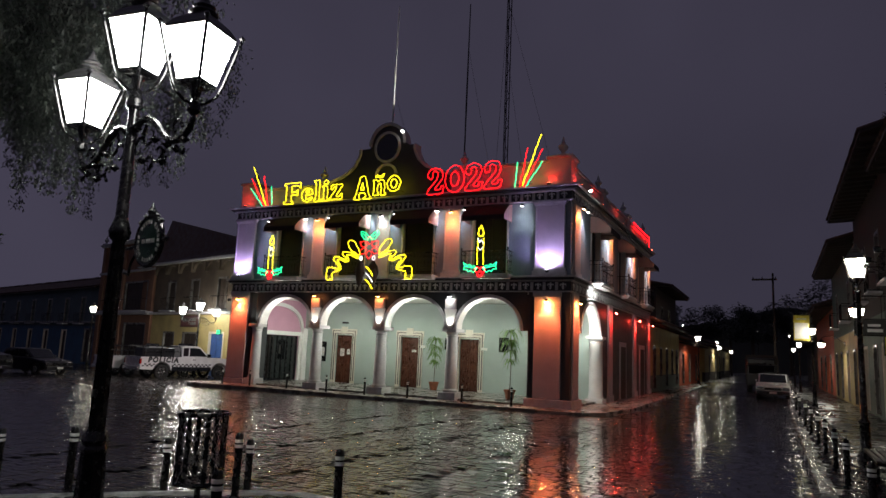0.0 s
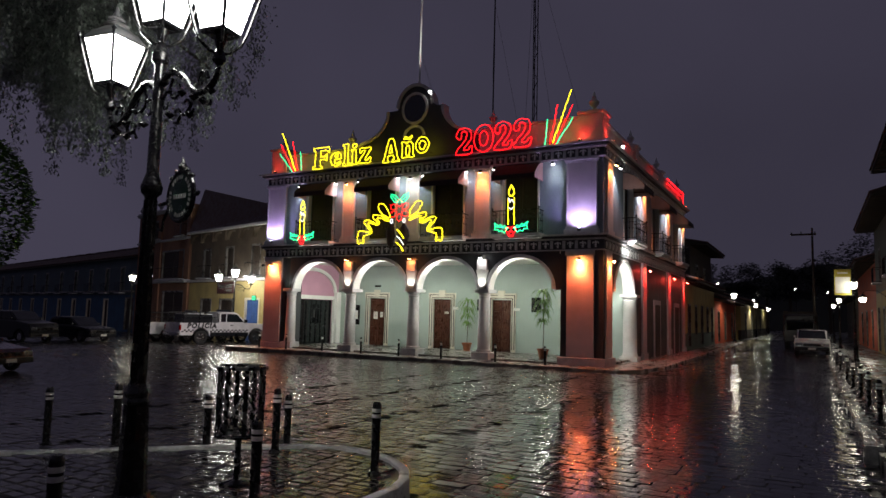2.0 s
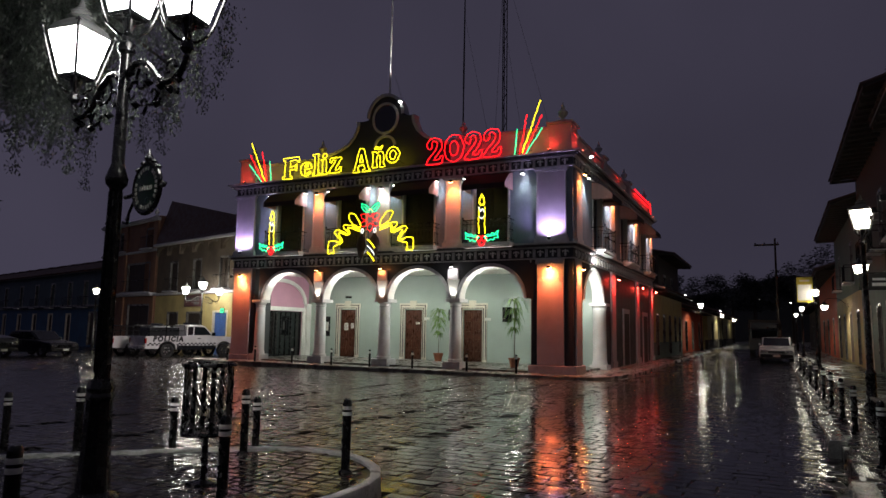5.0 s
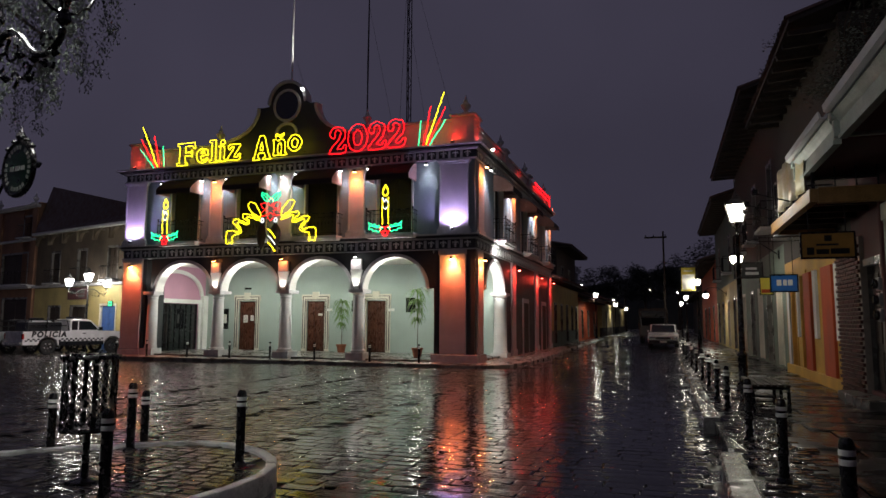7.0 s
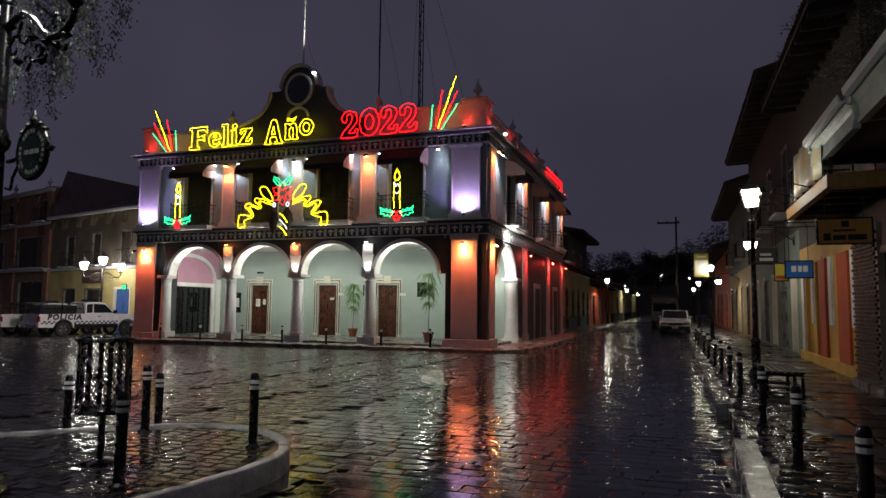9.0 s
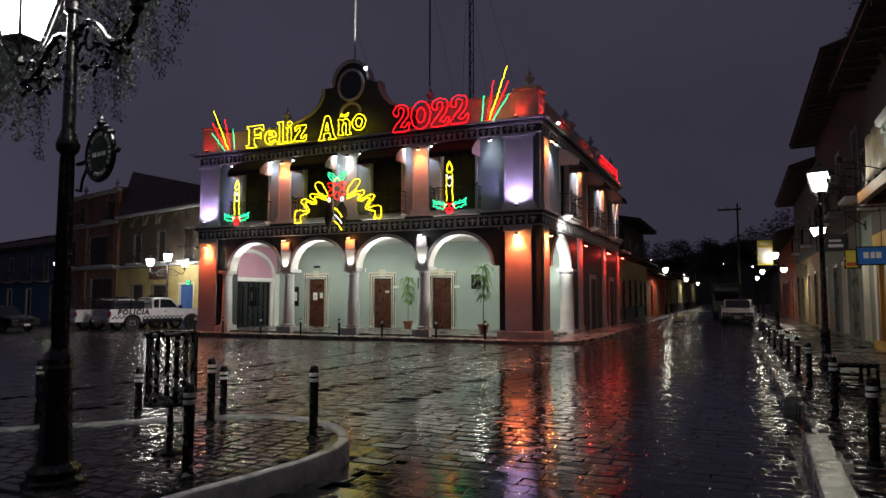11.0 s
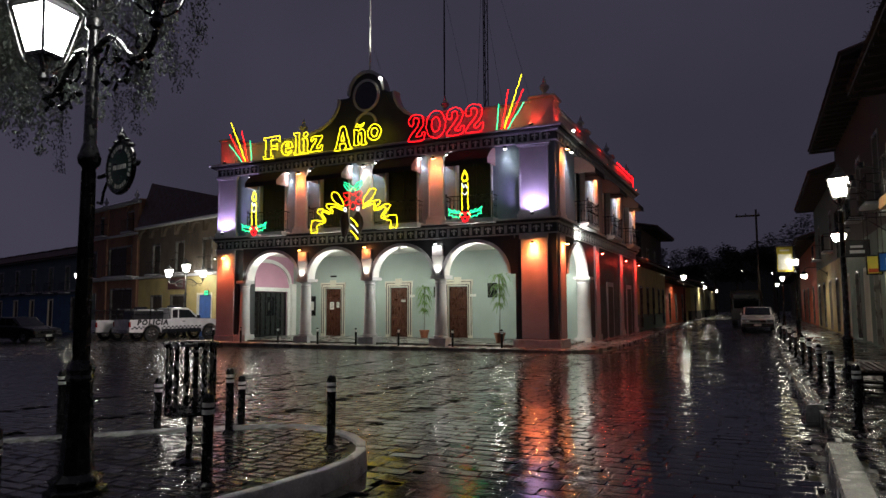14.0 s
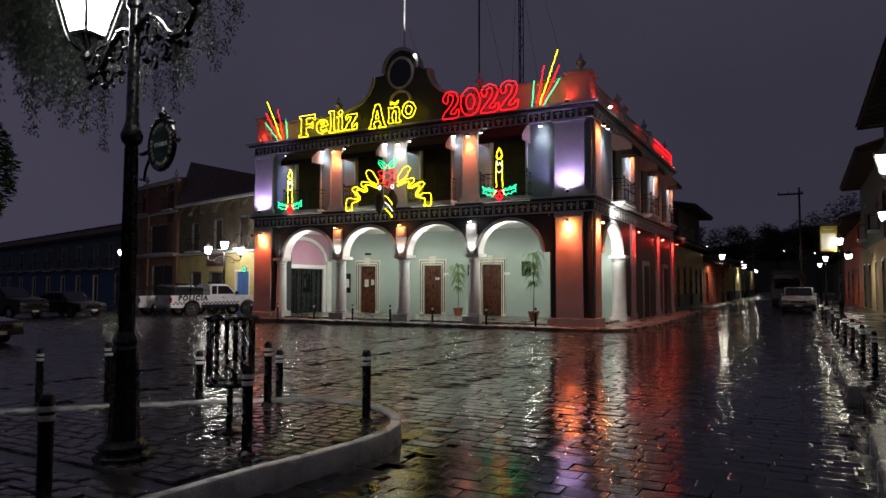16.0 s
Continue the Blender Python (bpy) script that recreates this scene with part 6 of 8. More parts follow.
def house(name, label, wall_x, facing, y0, y1, z0, h, depth, mat, lower=None, eave=0.9, roof_rise=1.6, openings=(), rafters=True, base_mat=None, door_mats=None):
    """A row house. facing is +1 or -1: the way along x that its front looks. openings: y, half width, bottom, top, kind."""
    hs = thing(name, (wall_x, y0, z0), label, "house")
    inv = hs.matrix_world.inverted()
    back = wall_x - facing * depth

    def add(nm, mesh, material_used, lab=""):
        ob = part(nm, mesh, material_used, hs, lab)
        ob.matrix_basis = inv
        return ob
    thick = 0.3
    ys = sorted(openings)
    for nm, lo, hi, mt in (("lower_wall", z0 - 0.4, z0 + (lower or h), base_mat or mat), ("upper_wall", z0 + (lower or h), z0 + h, mat)):
        if hi - lo < 0.05:
            continue
        a, b = sorted((wall_x, wall_x - facing * thick))
        cursor, rows = y0, []
        for oy, half, bot, top, kind in ys:
            ob_lo, ob_hi = max(lo, z0 + bot), min(hi, z0 + top)
            if ob_hi - ob_lo < 0.05:
                continue
            rows.append((a, b, cursor, oy - half, lo, hi))
            if ob_lo > lo + 0.01:
                rows.append((a, b, oy - half, oy + half, lo, ob_lo))
            if ob_hi < hi - 0.01:
                rows.append((a, b, oy - half, oy + half, ob_hi, hi))
            cursor = oy + half
        rows.append((a, b, cursor, y1, lo, hi))
        boxes(nm, rows, mt, hs, "", inv)
    m = Mesh()
    a, b = sorted((wall_x - facing * 0.62, back))
    m.box(a, b, y0 + 0.02, y1 - 0.02, z0 - 0.4, z0 + h)
    add("body", m, M_INSIDE)
    a, b = sorted((wall_x - facing * thick, back))
    boxes("gable_wall", [(a, b, y0, y0 + 0.25, z0 - 0.4, z0 + h), (a, b, y1 - 0.25, y1, z0 - 0.4, z0 + h)], mat, hs, "", inv)
    for oy, half, bot, top, kind in ys:
        f0 = wall_x - facing * 0.14
        m = Mesh()
        a, b = sorted((wall_x + facing * 0.03, wall_x - facing * 0.2))
        for s in (-1, 1):
            m.box(a, b, oy + s * half - 0.06, oy + s * half + 0.06, z0 + bot, z0 + top, 0.01)
        m.box(a, b, oy - half - 0.06, oy + half + 0.06, z0 + top - 0.02, z0 + top + 0.12, 0.01)
        add("surround", m, {"d": M_PAVE, "w": M_PAVE, "b": M_CREAM, "c": M_CREAM, "r": M_OCHRE, "g": M_PAVE}[kind])
        mt = {"d": M_DARKWOOD, "w": M_DARKGLASS, "b": M_BLUEDOOR, "c": M_DARKWOOD, "r": M_REDDOOR, "g": M_GREENWALL}[kind]
        for s in (-1, 1):
            m = Mesh()
            a, b = sorted((f0, f0 - facing * 0.05))
            lo, hi = (oy - half, oy - 0.01) if s < 0 else (oy + 0.01, oy + half)
            m.box(a, b, lo, hi, z0 + bot, z0 + top, 0.006)
            if kind != "w":
                c0, c1 = sorted((f0, f0 + facing * 0.025))
                hgt = top - bot
                for k in range(3):
                    m.box(c0, c1, lo + 0.08, hi - 0.08, z0 + bot + hgt * (0.06 + 0.31 * k), z0 + bot + hgt * (0.31 + 0.31 * k), 0.012)
            add("door_leaf" if kind != "w" else "pane", m, mt)
        if bot > 2.0:
            e = wall_x + facing * 0.45
            for z in (0.05, 0.95):
                add("balcony_rail", Mesh().tube([(wall_x, oy - half - 0.2, z0 + bot + z), (e, oy - half - 0.2, z0 + bot + z), (e, oy + half + 0.2, z0 + bot + z), (wall_x, oy + half + 0.2, z0 + bot + z)], 0.02, 5), M_IRON)
            for k in range(9):
                y = oy - half - 0.2 + (2 * half + 0.4) * k / 8
                add("baluster", Mesh().tube([(e, y, z0 + bot + 0.05), (e, y, z0 + bot + 0.95)], 0.01, 4), M_IRON)
            m = Mesh()
            a, b = sorted((wall_x, wall_x + facing * 0.5))
            m.box(a, b, oy - half - 0.25, oy + half + 0.25, z0 + bot - 0.1, z0 + bot, 0.015)
            add("balcony_slab", m, M_LEDGE)
    if eave:
        xe = wall_x + facing * eave
        xr = wall_x - facing * depth * 0.5
        r = tiled_roof(hs, xe, z0 + h - 0.05, xr, z0 + h + roof_rise, y0 - 0.1, y1 + 0.1)
        for ch in hs.children:
            if ch.name.startswith("roof_"):
                ch.matrix_basis = inv
        tiled = tiled_roof(hs, back - facing * 0.3, z0 + h - 0.05, xr, z0 + h + roof_rise, y0 - 0.1, y1 + 0.1, 0.6)
        for ch in hs.children:
            if ch.name.startswith("roof_"):
                ch.matrix_basis = inv
        if rafters:
            k = y0 + 0.3
            while k < y1:
                m = Mesh()
                zr = z0 + h - 0.13
                m.prism([(wall_x, zr + 0.02), (xe - facing * 0.04, zr - 0.06 + 0.0), (xe - facing * 0.04, zr - 0.17), (wall_x, zr - 0.12)], k - 0.05, k + 0.05, axis="y")
                add("rafter", m, M_DARKWOOD)
                k += 0.8
    return hs


# east side of the street
WX = 3.9
near_house = house("house", "low maroon corner house with a porch and pale door frame", WX, -1, 3.0, 16.1, 0.15, 6.2, 8.0, M_MAROON, 3.2, eave=0.0,
                   openings=((9.0, 0.8, 0.0, 2.6, "d"), (12.6, 0.75, 0.05, 2.7, "d"), (14.75, 0.6, 0.25, 2.7, "d")))
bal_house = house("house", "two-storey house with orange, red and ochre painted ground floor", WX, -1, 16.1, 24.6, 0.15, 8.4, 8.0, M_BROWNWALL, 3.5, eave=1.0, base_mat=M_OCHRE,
                  openings=((21.6, 0.45, 0.25, 2.95, "r"), (23.2, 0.4, 0.25, 2.9, "r"), (20.0, 0.6, 4.3, 6.6, "d"), (22.8, 0.6, 4.3, 6.6, "d")))
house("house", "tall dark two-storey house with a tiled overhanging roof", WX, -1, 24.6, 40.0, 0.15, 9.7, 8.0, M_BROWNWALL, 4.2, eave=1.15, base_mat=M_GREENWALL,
      openings=((25.9, 0.55, 0.1, 2.9, "c"), (28.3, 0.6, 0.1, 2.9, "g"), (30.9, 0.6, 0.1, 2.9, "c"), (33.6, 0.6, 0.1, 2.9, "d"), (37.0, 0.6, 0.1, 2.9, "c"), (27.0, 0.6, 5.0, 7.4, "d"), (31.5, 0.6, 5.0, 7.4, "d"), (36.0, 0.6, 5.0, 7.4, "d")))
house("house", "dark two-storey house down the street", WX, -1, 40.0, 56.0, 0.15, 8.6, 8.0, M_GREENWALL, 4.0, eave=1.2, base_mat=M_YELLOWWALL,
      openings=((42.0, 0.6, 0.1, 2.9, "d"), (46.0, 0.6, 0.1, 2.9, "c"), (50.0, 0.6, 0.1, 2.9, "d"), (54.0, 0.6, 0.1, 2.9, "d"), (44.0, 0.6, 4.6, 6.8, "d"), (52.0, 0.6, 4.6, 6.8, "d")))
house("house", "orange house far down the street", WX, -1, 56.0, 78.0, 0.15, 6.5, 8.0, M_REDWALL, 3.4, eave=1.2, base_mat=M_REDWALL,
      openings=((60.0, 0.7, 0.1, 2.9, "d"), (66.0, 0.7, 0.1, 2.9, "d"), (72.0, 0.7, 0.1, 2.9, "d")))
house("house", "dark house far down the street", WX + 0.6, -1, 78.0, 120.0, 0.15, 5.2, 8.0, M_BROWNWALL, 3.2, eave=1.2,
      openings=((84.0, 0.7, 0.1, 2.9, "d"), (96.0, 0.7, 0.1, 2.9, "d"), (108.0, 0.7, 0.1, 2.9, "d")))

# painted stripes and posts of the orange ground floor
for y, w, mt, nm in ((17.47, 0.14, M_WHITE, "white_stripe"), (18.43, 0.56, M_REDWALL, "red_stripe"), (19.87, 0.18, M_WHITE, "white_stripe"), (20.88, 0.45, M_REDWALL, "red_stripe"), (22.35, 0.10, M_WHITE, "white_stripe"), (23.90, 0.20, M_COLUMN, "grey_post")):
    m = Mesh()
    m.box(WX - 0.07, WX + 0.02, y - w, y + w, 0.3 if mt is not M_WHITE else 1.3, 3.1, 0.01)
    o = part(nm, m, mt, bal_house)
    o.matrix_basis = bal_house.matrix_world.inverted()
# dado below the stripes
m = Mesh()
m.box(WX - 0.1, WX + 0.02, 17.15, 24.4, 0.0, 0.42, 0.02)
o = part("dado", m, M_OCHRE, bal_house)
o.matrix_basis = bal_house.matrix_world.inverted()

# door step and pale frame of the near house
m = Mesh()
m.box(WX - 0.45, WX + 0.1, 13.7, 16.0, 0.0, 0.32, 0.02)
o = part("door_step", m, M_PAVE, near_house, "worn pale stone step")
o.matrix_basis = near_house.matrix_world.inverted()
m = Mesh()
m.box(WX - 0.14, WX + 0.02, 13.02, 13.4, 0.15, 3.5, 0.02)
m.box(WX - 0.16, WX + 0.02, 11.4, 13.45, 3.5, 3.8, 0.02)
o = part("door_frame", m, M_FASCIA, near_house, "pale grey moulded door frame")
o.matrix_basis = near_house.matrix_world.inverted()
m = Mesh()
m.tube([(WX - 0.1, 13.62, 0.2), (WX - 0.1, 13.62, 4.2)], 0.05, 8)
o = part("downpipe", m, M_MAROON, near_house)
o.matrix_basis = near_house.matrix_world.inverted()
for k in range(3):
    e = thing("electric_meter", (WX - 0.08, 13.9, 1.85 + 0.28 * k), "round glass electric meter on the wall", "electric meter", group="electric meters")
    m = Mesh()
    m.box(-0.08, 0.02, -0.11, 0.11, -0.12, 0.12, 0.02)
    part("box", m, M_GREY, e)
    m = Mesh()
    m.prism([(0.09 * math.cos(2 * math.pi * j / 14), 0.09 * math.sin(2 * math.pi * j / 14)) for j in range(14)], -0.16, -0.08, axis="x", bevel=0.02)
    part("dial_glass", m, M_DARKGLASS, e)

# porch roof with white gutter over the near pavement
porch = thing("porch_roof", (3.2, 11.0, 4.7), "timber porch roof with a pale metal gutter and boards", "porch roof")
pinv = porch.matrix_world.inverted()


def pp(nm, mesh, mt, lab=""):
    o = part(nm, mesh, mt, porch, lab)
    o.matrix_basis = pinv
    return o


for y0, y1 in ((4.0, 10.75), (11.05, 14.0)):
    m = Mesh()
    m.prism([(2.5, 4.82), (2.48, 4.74), (2.54, 4.66), (2.58, 4.62), (2.58, 4.44), (2.55, 4.42), (2.55, 4.36), (2.66, 4.36), (2.66, 4.82)], y0, y1, axis="y")
    pp("fascia", m, M_FASCIA, "pale moulded fascia")
    m = Mesh()
    m.prism([(2.36, 4.88), (2.38, 4.78), (2.44, 4.75), (2.5, 4.78), (2.52, 4.88), (2.5, 4.88), (2.47, 4.79), (2.41, 4.79), (2.38, 4.88)], y0, y1, axis="y")
    pp("gutter", m, M_COLUMN, "pale metal gutter")
for y in (10.75, 13.95):
    m = Mesh()
    m.box(2.5, 3.88, y, y + 0.09, 4.4, 4.66, 0.015)
    m.box(2.46, 3.88, y - 0.05, y + 0.13, 4.66, 4.8, 0.015)
    pp("return_moulding", m, M_FASCIA, "pale moulded return to the wall")
m = Mesh()
m.box(2.68, 3.88, 4.0, 10.7, 4.44, 4.48)
m.box(2.68, 3.88, 11.1, 13.9, 4.44, 4.48)
pp("soffit_board", m, M_MAROON)
m = Mesh()
m.prism([(2.6, 4.9), (3.95, 5.5), (3.95, 5.6), (2.55, 4.98)], 4.0, 14.1, axis="y")
pp("roof_sheet", m, M_TILE)
for k in range(13):
    m = Mesh()
    m.prism([(2.85, 4.86), (3.9, 5.32), (3.9, 5.18), (2.85, 4.72)], 4.3 + k * 0.8, 4.4 + k * 0.8, axis="y")
    pp("rafter", m, M_MAROON)

# balcony with timber beams, hanging sheet and sign
bal = thing("timber_balcony", (3.25, 15.3, 4.0), "projecting timber balcony with ochre beams", "balcony")
binv = bal.matrix_world.inverted()


def bp(nm, mesh, mt, lab=""):
    o = part(nm, mesh, mt, bal, lab)
    o.matrix_basis = binv
    return o


m = Mesh()
m.box(2.56, 2.7, 13.0, 17.6, 3.82, 4.06, 0.012)
bp("edge_beam", m, M_BEAM, "ochre timber edge beam")
m = Mesh()
m.box(2.7, 3.9, 13.0, 13.16, 3.8, 4.08, 0.012)
bp("end_beam", m, M_BEAM, "ochre timber end beam")
m = Mesh()
m.box(2.7, 3.9, 17.44, 17.6, 3.8, 4.08, 0.012)
bp("end_beam", m, M_BEAM)
for k in range(9):
    m = Mesh()
    m.box(2.72, 3.88, 13.3 + k * 0.48, 13.74 + k * 0.48, 4.06, 4.1, 0.006)
    bp("floor_board", m, M_DARKWOOD)
for k in range(5):
    m = Mesh()
    m.box(2.72, 3.88, 13.8 + k * 0.85, 13.9 + k * 0.85, 3.88, 4.05, 0.01)
    bp("joist", m, M_DARKWOOD)
m = Mesh()
for k in range(13):
    y = 13.05 + k * 0.37
    if 13.3 < y < 16.3:
        continue
    m.tube([(2.62, y, 4.06), (2.62, y, 4.95)], 0.015, 5)
for k in range(4):
    m.tube([(2.65 + k * 0.33, 13.05, 4.06), (2.65 + k * 0.33, 13.05, 4.95)], 0.015, 5)
m.tube([(3.9, 13.05, 4.95), (2.62, 13.05, 4.95), (2.62, 17.5, 4.95), (3.9, 17.5, 4.95)], 0.025, 6)
bp("railing", m, M_IRON, "dark iron balcony railing")
sheet = thing("hanging_sheet", (2.54, 14.8, 4.07), "yellow plastic sheet hung over the balcony rail", "sheet")
m = Mesh()
n = 24
cols = []
for k in range(n + 1):
    y = -1.5 + 3.0 * k / n
    dx = 0.03 * math.sin(k * 1.1) + 0.02 * math.sin(k * 2.7)
    cols.append([m.bm.verts.new((dx * (1.2 - 0.5 * j / 4), y, 0.02 + 0.93 * j / 4)) for j in range(5)])
for a, b in zip(cols, cols[1:]):
    for j in range(4):
        m.bm.faces.new((a[j], b[j], b[j + 1], a[j + 1]))
o = part("cloth", m, M_BANNER, sheet, smooth=True)
mod = o.modifiers.new("thickness", "SOLIDIFY")
mod.thickness = 0.01
# small floodlights on arms that light the sheet
for y in (14.6, 16.0, 17.0):
    fl = thing("arm_floodlight", (1.9, y, 4.3), "small floodlight on a thin arm before the balcony", "floodlight", group="balcony floodlights")
    m = Mesh()
    m.tube([(0, 0, 0), (0.66, 0, -0.2)], 0.012, 5)
    part("arm", m, M_IRON, fl)
    m = Mesh()
    m.box(-0.09, 0.03, -0.08, 0.08, -0.04, 0.08, 0.015)
    part("housing", m, M_IRON, fl)
light("SPOT", "sheet_light", (1.98, 14.0, 4.2), 13, WHITE, (2.6, 13.7, 4.4), 0.04, 120)


def flat_sign(name, at, w, h, mat, label, bars, facing_turn=0.0, bar_mat=None, hang=0.3, edge=None, reach=0.0, post=0.0):
    """A hanging board with plain bars for its writing, facing -y."""
    s = thing(name, at, label, "sign", turn=facing_turn)
    m = Mesh()
    m.box(-w / 2, w / 2, -0.02, 0.02, -h / 2, h / 2, 0.006)
    part("board", m, mat, s)
    m = Mesh()
    for x0, x1, z0, z1 in ((-w / 2 - 0.02, w / 2 + 0.02, h / 2 - 0.01, h / 2 + 0.02), (-w / 2 - 0.02, w / 2 + 0.02, -h / 2 - 0.02, -h / 2 + 0.01), (-w / 2 - 0.02, -w / 2 + 0.01, -h / 2, h / 2), (w / 2 - 0.01, w / 2 + 0.02, -h / 2, h / 2)):
        m.box(x0, x1, -0.028, 0.028, z0, z1)
    part("edge", m, edge or M_IRON, s)
    m = Mesh()
    for x in (-w * 0.35, w * 0.35):
        m.tube([(x, 0, h / 2), (x, 0, h / 2 + hang)], 0.008, 5)
    if reach:
        m.tube([(-w * 0.45, 0, h / 2 + hang), (reach, 0, h / 2 + hang)], 0.014, 5)
    if post:
        m.tube([(w * 0.6, 0, h / 2 + hang), (w * 0.6, 0, -post)], 0.03, 6)
        m.tube([(-w * 0.45, 0, h / 2 + hang), (w * 0.6, 0, h / 2 + hang)], 0.014, 5)
    part("hanger", m, M_IRON, s)
    for x0, x1, z0, z1 in bars:
        m = Mesh()
        m.box(x0 * w, x1 * w, -0.026, -0.018, z0 * h, z1 * h)
        part("bar", m, bar_mat or M_BLACKPAINT, s)
    return s


flat_sign("hanging_sign", (2.86, 13.3, 3.08), 0.84, 0.44, M_SIGNOCHRE, "ochre hanging shop sign with dark lettering bars", ((-0.4, -0.26, -0.38, -0.08), (-0.22, 0.02, -0.36, -0.16), (0.05, 0.4, -0.36, -0.14), (-0.22, 0.2, -0.02, 0.06), (-0.06, 0.08, 0.16, 0.4)), hang=0.5)
flat_sign("hanging_sign", (3.0, 19.0, 2.72), 0.62, 0.42, M_SIGNBLUE, "blue and yellow hanging shop sign with white shape", ((-0.28, -0.1, -0.14, 0.22), (-0.04, 0.1, -0.14, 0.22), (0.14, 0.32, -0.14, 0.22)), bar_mat=M_PAPER, hang=1.0, reach=0.95)
flat_sign("hanging_sign", (2.6, 19.1, 2.66), 0.3, 0.44, M_SIGNYELLOW, "yellow and orange hanging shop sign", ((-0.4, 0.4, -0.4, -0.2),), bar_mat=M_REDWALL, hang=1.05, reach=1.35)
flat_sign("hanging_sign", (2.35, 20.6, 3.18), 0.72, 0.42, M_BLACKPAINT, "black hanging shop sign with grey lettering bars", ((-0.36, -0.24, 0.05, 0.16), (-0.1, 0.3, 0.05, 0.2), (-0.12, 0.36, -0.3, -0.1)), bar_mat=M_FLEUR, hang=0.6, reach=1.6)
flat_sign("banner_sign", (1.3, 38.4, 4.05), 0.75, 1.3, M_SIGNYELLOW, "tall yellow and white banner sign on a pole", ((-0.42, 0.42, -0.42, 0.2), (-0.3, 0.3, 0.32, 0.38)), bar_mat=M_PAPER, hang=0.1, post=4.1)

# ---- west side of the street beyond the town hall ----
house("house", "low ochre house with a green dado and tiled eaves", -7.5, 1, 46.1, 62.0, 0.1, 4.6, 9.0, M_YELLOWWALL, 1.0, eave=0.9, base_mat=M_GREENWALL,
      openings=((48.6, 0.55, 0.1, 2.9, "d"), (51.6, 0.5, 0.9, 2.9, "d"), (54.6, 0.55, 0.1, 2.9, "d"), (57.6, 0.5, 0.9, 2.9, "d"), (60.4, 0.55, 0.1, 2.9, "d")))
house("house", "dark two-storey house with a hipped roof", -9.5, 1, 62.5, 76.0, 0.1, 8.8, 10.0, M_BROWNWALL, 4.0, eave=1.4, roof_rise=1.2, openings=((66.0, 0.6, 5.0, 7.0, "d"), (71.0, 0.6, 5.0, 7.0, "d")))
house("house", "low red-brown house down the street", -7.5, 1, 62.1, 80.0, 0.1, 3.9, 1.8, M_REDWALL, 1.0, eave=1.0, roof_rise=0.5, base_mat=M_REDWALL, openings=((65.0, 0.6, 0.1, 2.7, "d"), (70.0, 0.6, 0.1, 2.7, "d"), (76.0, 0.6, 0.1, 2.7, "d")))
house("house", "low dark house far down the street", -7.0, 1, 80.1, 125.0, 0.1, 4.2, 9.0, M_YELLOWWALL, 1.0, eave=1.0, base_mat=M_BROWNWALL, openings=((86.0, 0.7, 0.1, 2.9, "d"), (95.0, 0.7, 0.1, 2.9, "d"), (110.0, 0.7, 0.1, 2.9, "d")))

# ---- row of houses across the square, facing the lamp post ----
ROW = pose(-45.0, 37.64, 0.0, 0, 0, -105.5)


def row_house(label, y0, y1, h, depth, mat, lower, base_mat, openings, eave=0.0, rise=1.3):
    """A house of the row: its front is the row's own x = 0, y runs along it."""
    hs = house("house", label, 0.0, 1, y0, y1, -0.4, h, depth, mat, lower, eave=eave, roof_rise=rise, rafters=False, base_mat=base_mat, openings=openings)
    hs.matrix_world = ROW @ hs.matrix_world
    return hs


def row_part(hs, name, mesh, mat, label=""):
    """A part of a row house in the row's own metres."""
    ob = part(name, mesh, mat, hs, label)
    ob.matrix_basis = hs.matrix_world.inverted() @ ROW
    return ob


blue = row_house("long two-storey blue house with narrow shuttered windows and tiled roof", -85.0, -10.2, 7.0, 8.0, M_TEALWALL, 3.4, M_BLUEWALL,
                 tuple((y, 0.62, 0.15, 2.95, "c") for y in (-70.0, -64.0, -59.0, -54.0, -49.0, -43.5, -38.0, -32.6, -27.5, -22.7, -17.7)) + ((-11.6, 1.0, 0.15, 3.1, "d"),) +
                 tuple((y, 0.55, 3.65, 6.05, "g") for y in (-70.0, -64.0, -59.0, -54.0, -49.0, -43.3, -37.9, -32.4, -27.3, -22.5, -17.75, -13.7)), eave=0.5, rise=1.5)
row_part(blue, "balcony_ledge", Mesh().box(0.0, 0.42, -84.0, -10.4, 3.28, 3.42, 0.03), M_PAVE, "long stone balcony ledge")
salmon = row_house("tall salmon house with pilasters, a wide balcony door and roof finials", -10.1, 0.7, 10.9, 6.0, M_ORANGEWALL, 4.3, M_ORANGEWALL,
                   ((-8.0, 0.75, 0.15, 3.3, "g"), (-2.3, 2.0, 0.15, 3.65, "d"), (-2.7, 2.1, 4.75, 7.1, "d"), (-8.0, 0.7, 4.75, 7.0, "d"), (-6.0, 0.65, 8.3, 9.9, "d"), (-0.9, 0.65, 8.3, 9.9, "d")))
for y in (-9.7, -5.4, 0.3):
    row_part(salmon, "pilaster", Mesh().box(-0.02, 0.14, y - 0.32, y + 0.32, -0.4, 10.2, 0.02), M_ORANGEWALL)
for z, out, h in ((4.0, 0.5, 0.14), (4.14, 0.62, 0.12), (7.6, 0.22, 0.18), (10.1, 0.3, 0.14), (10.24, 0.42, 0.1)):
    row_part(salmon, "string_course", Mesh().box(-0.02, out, -10.2, 0.8, z, z + h, 0.03), M_LEDGE)
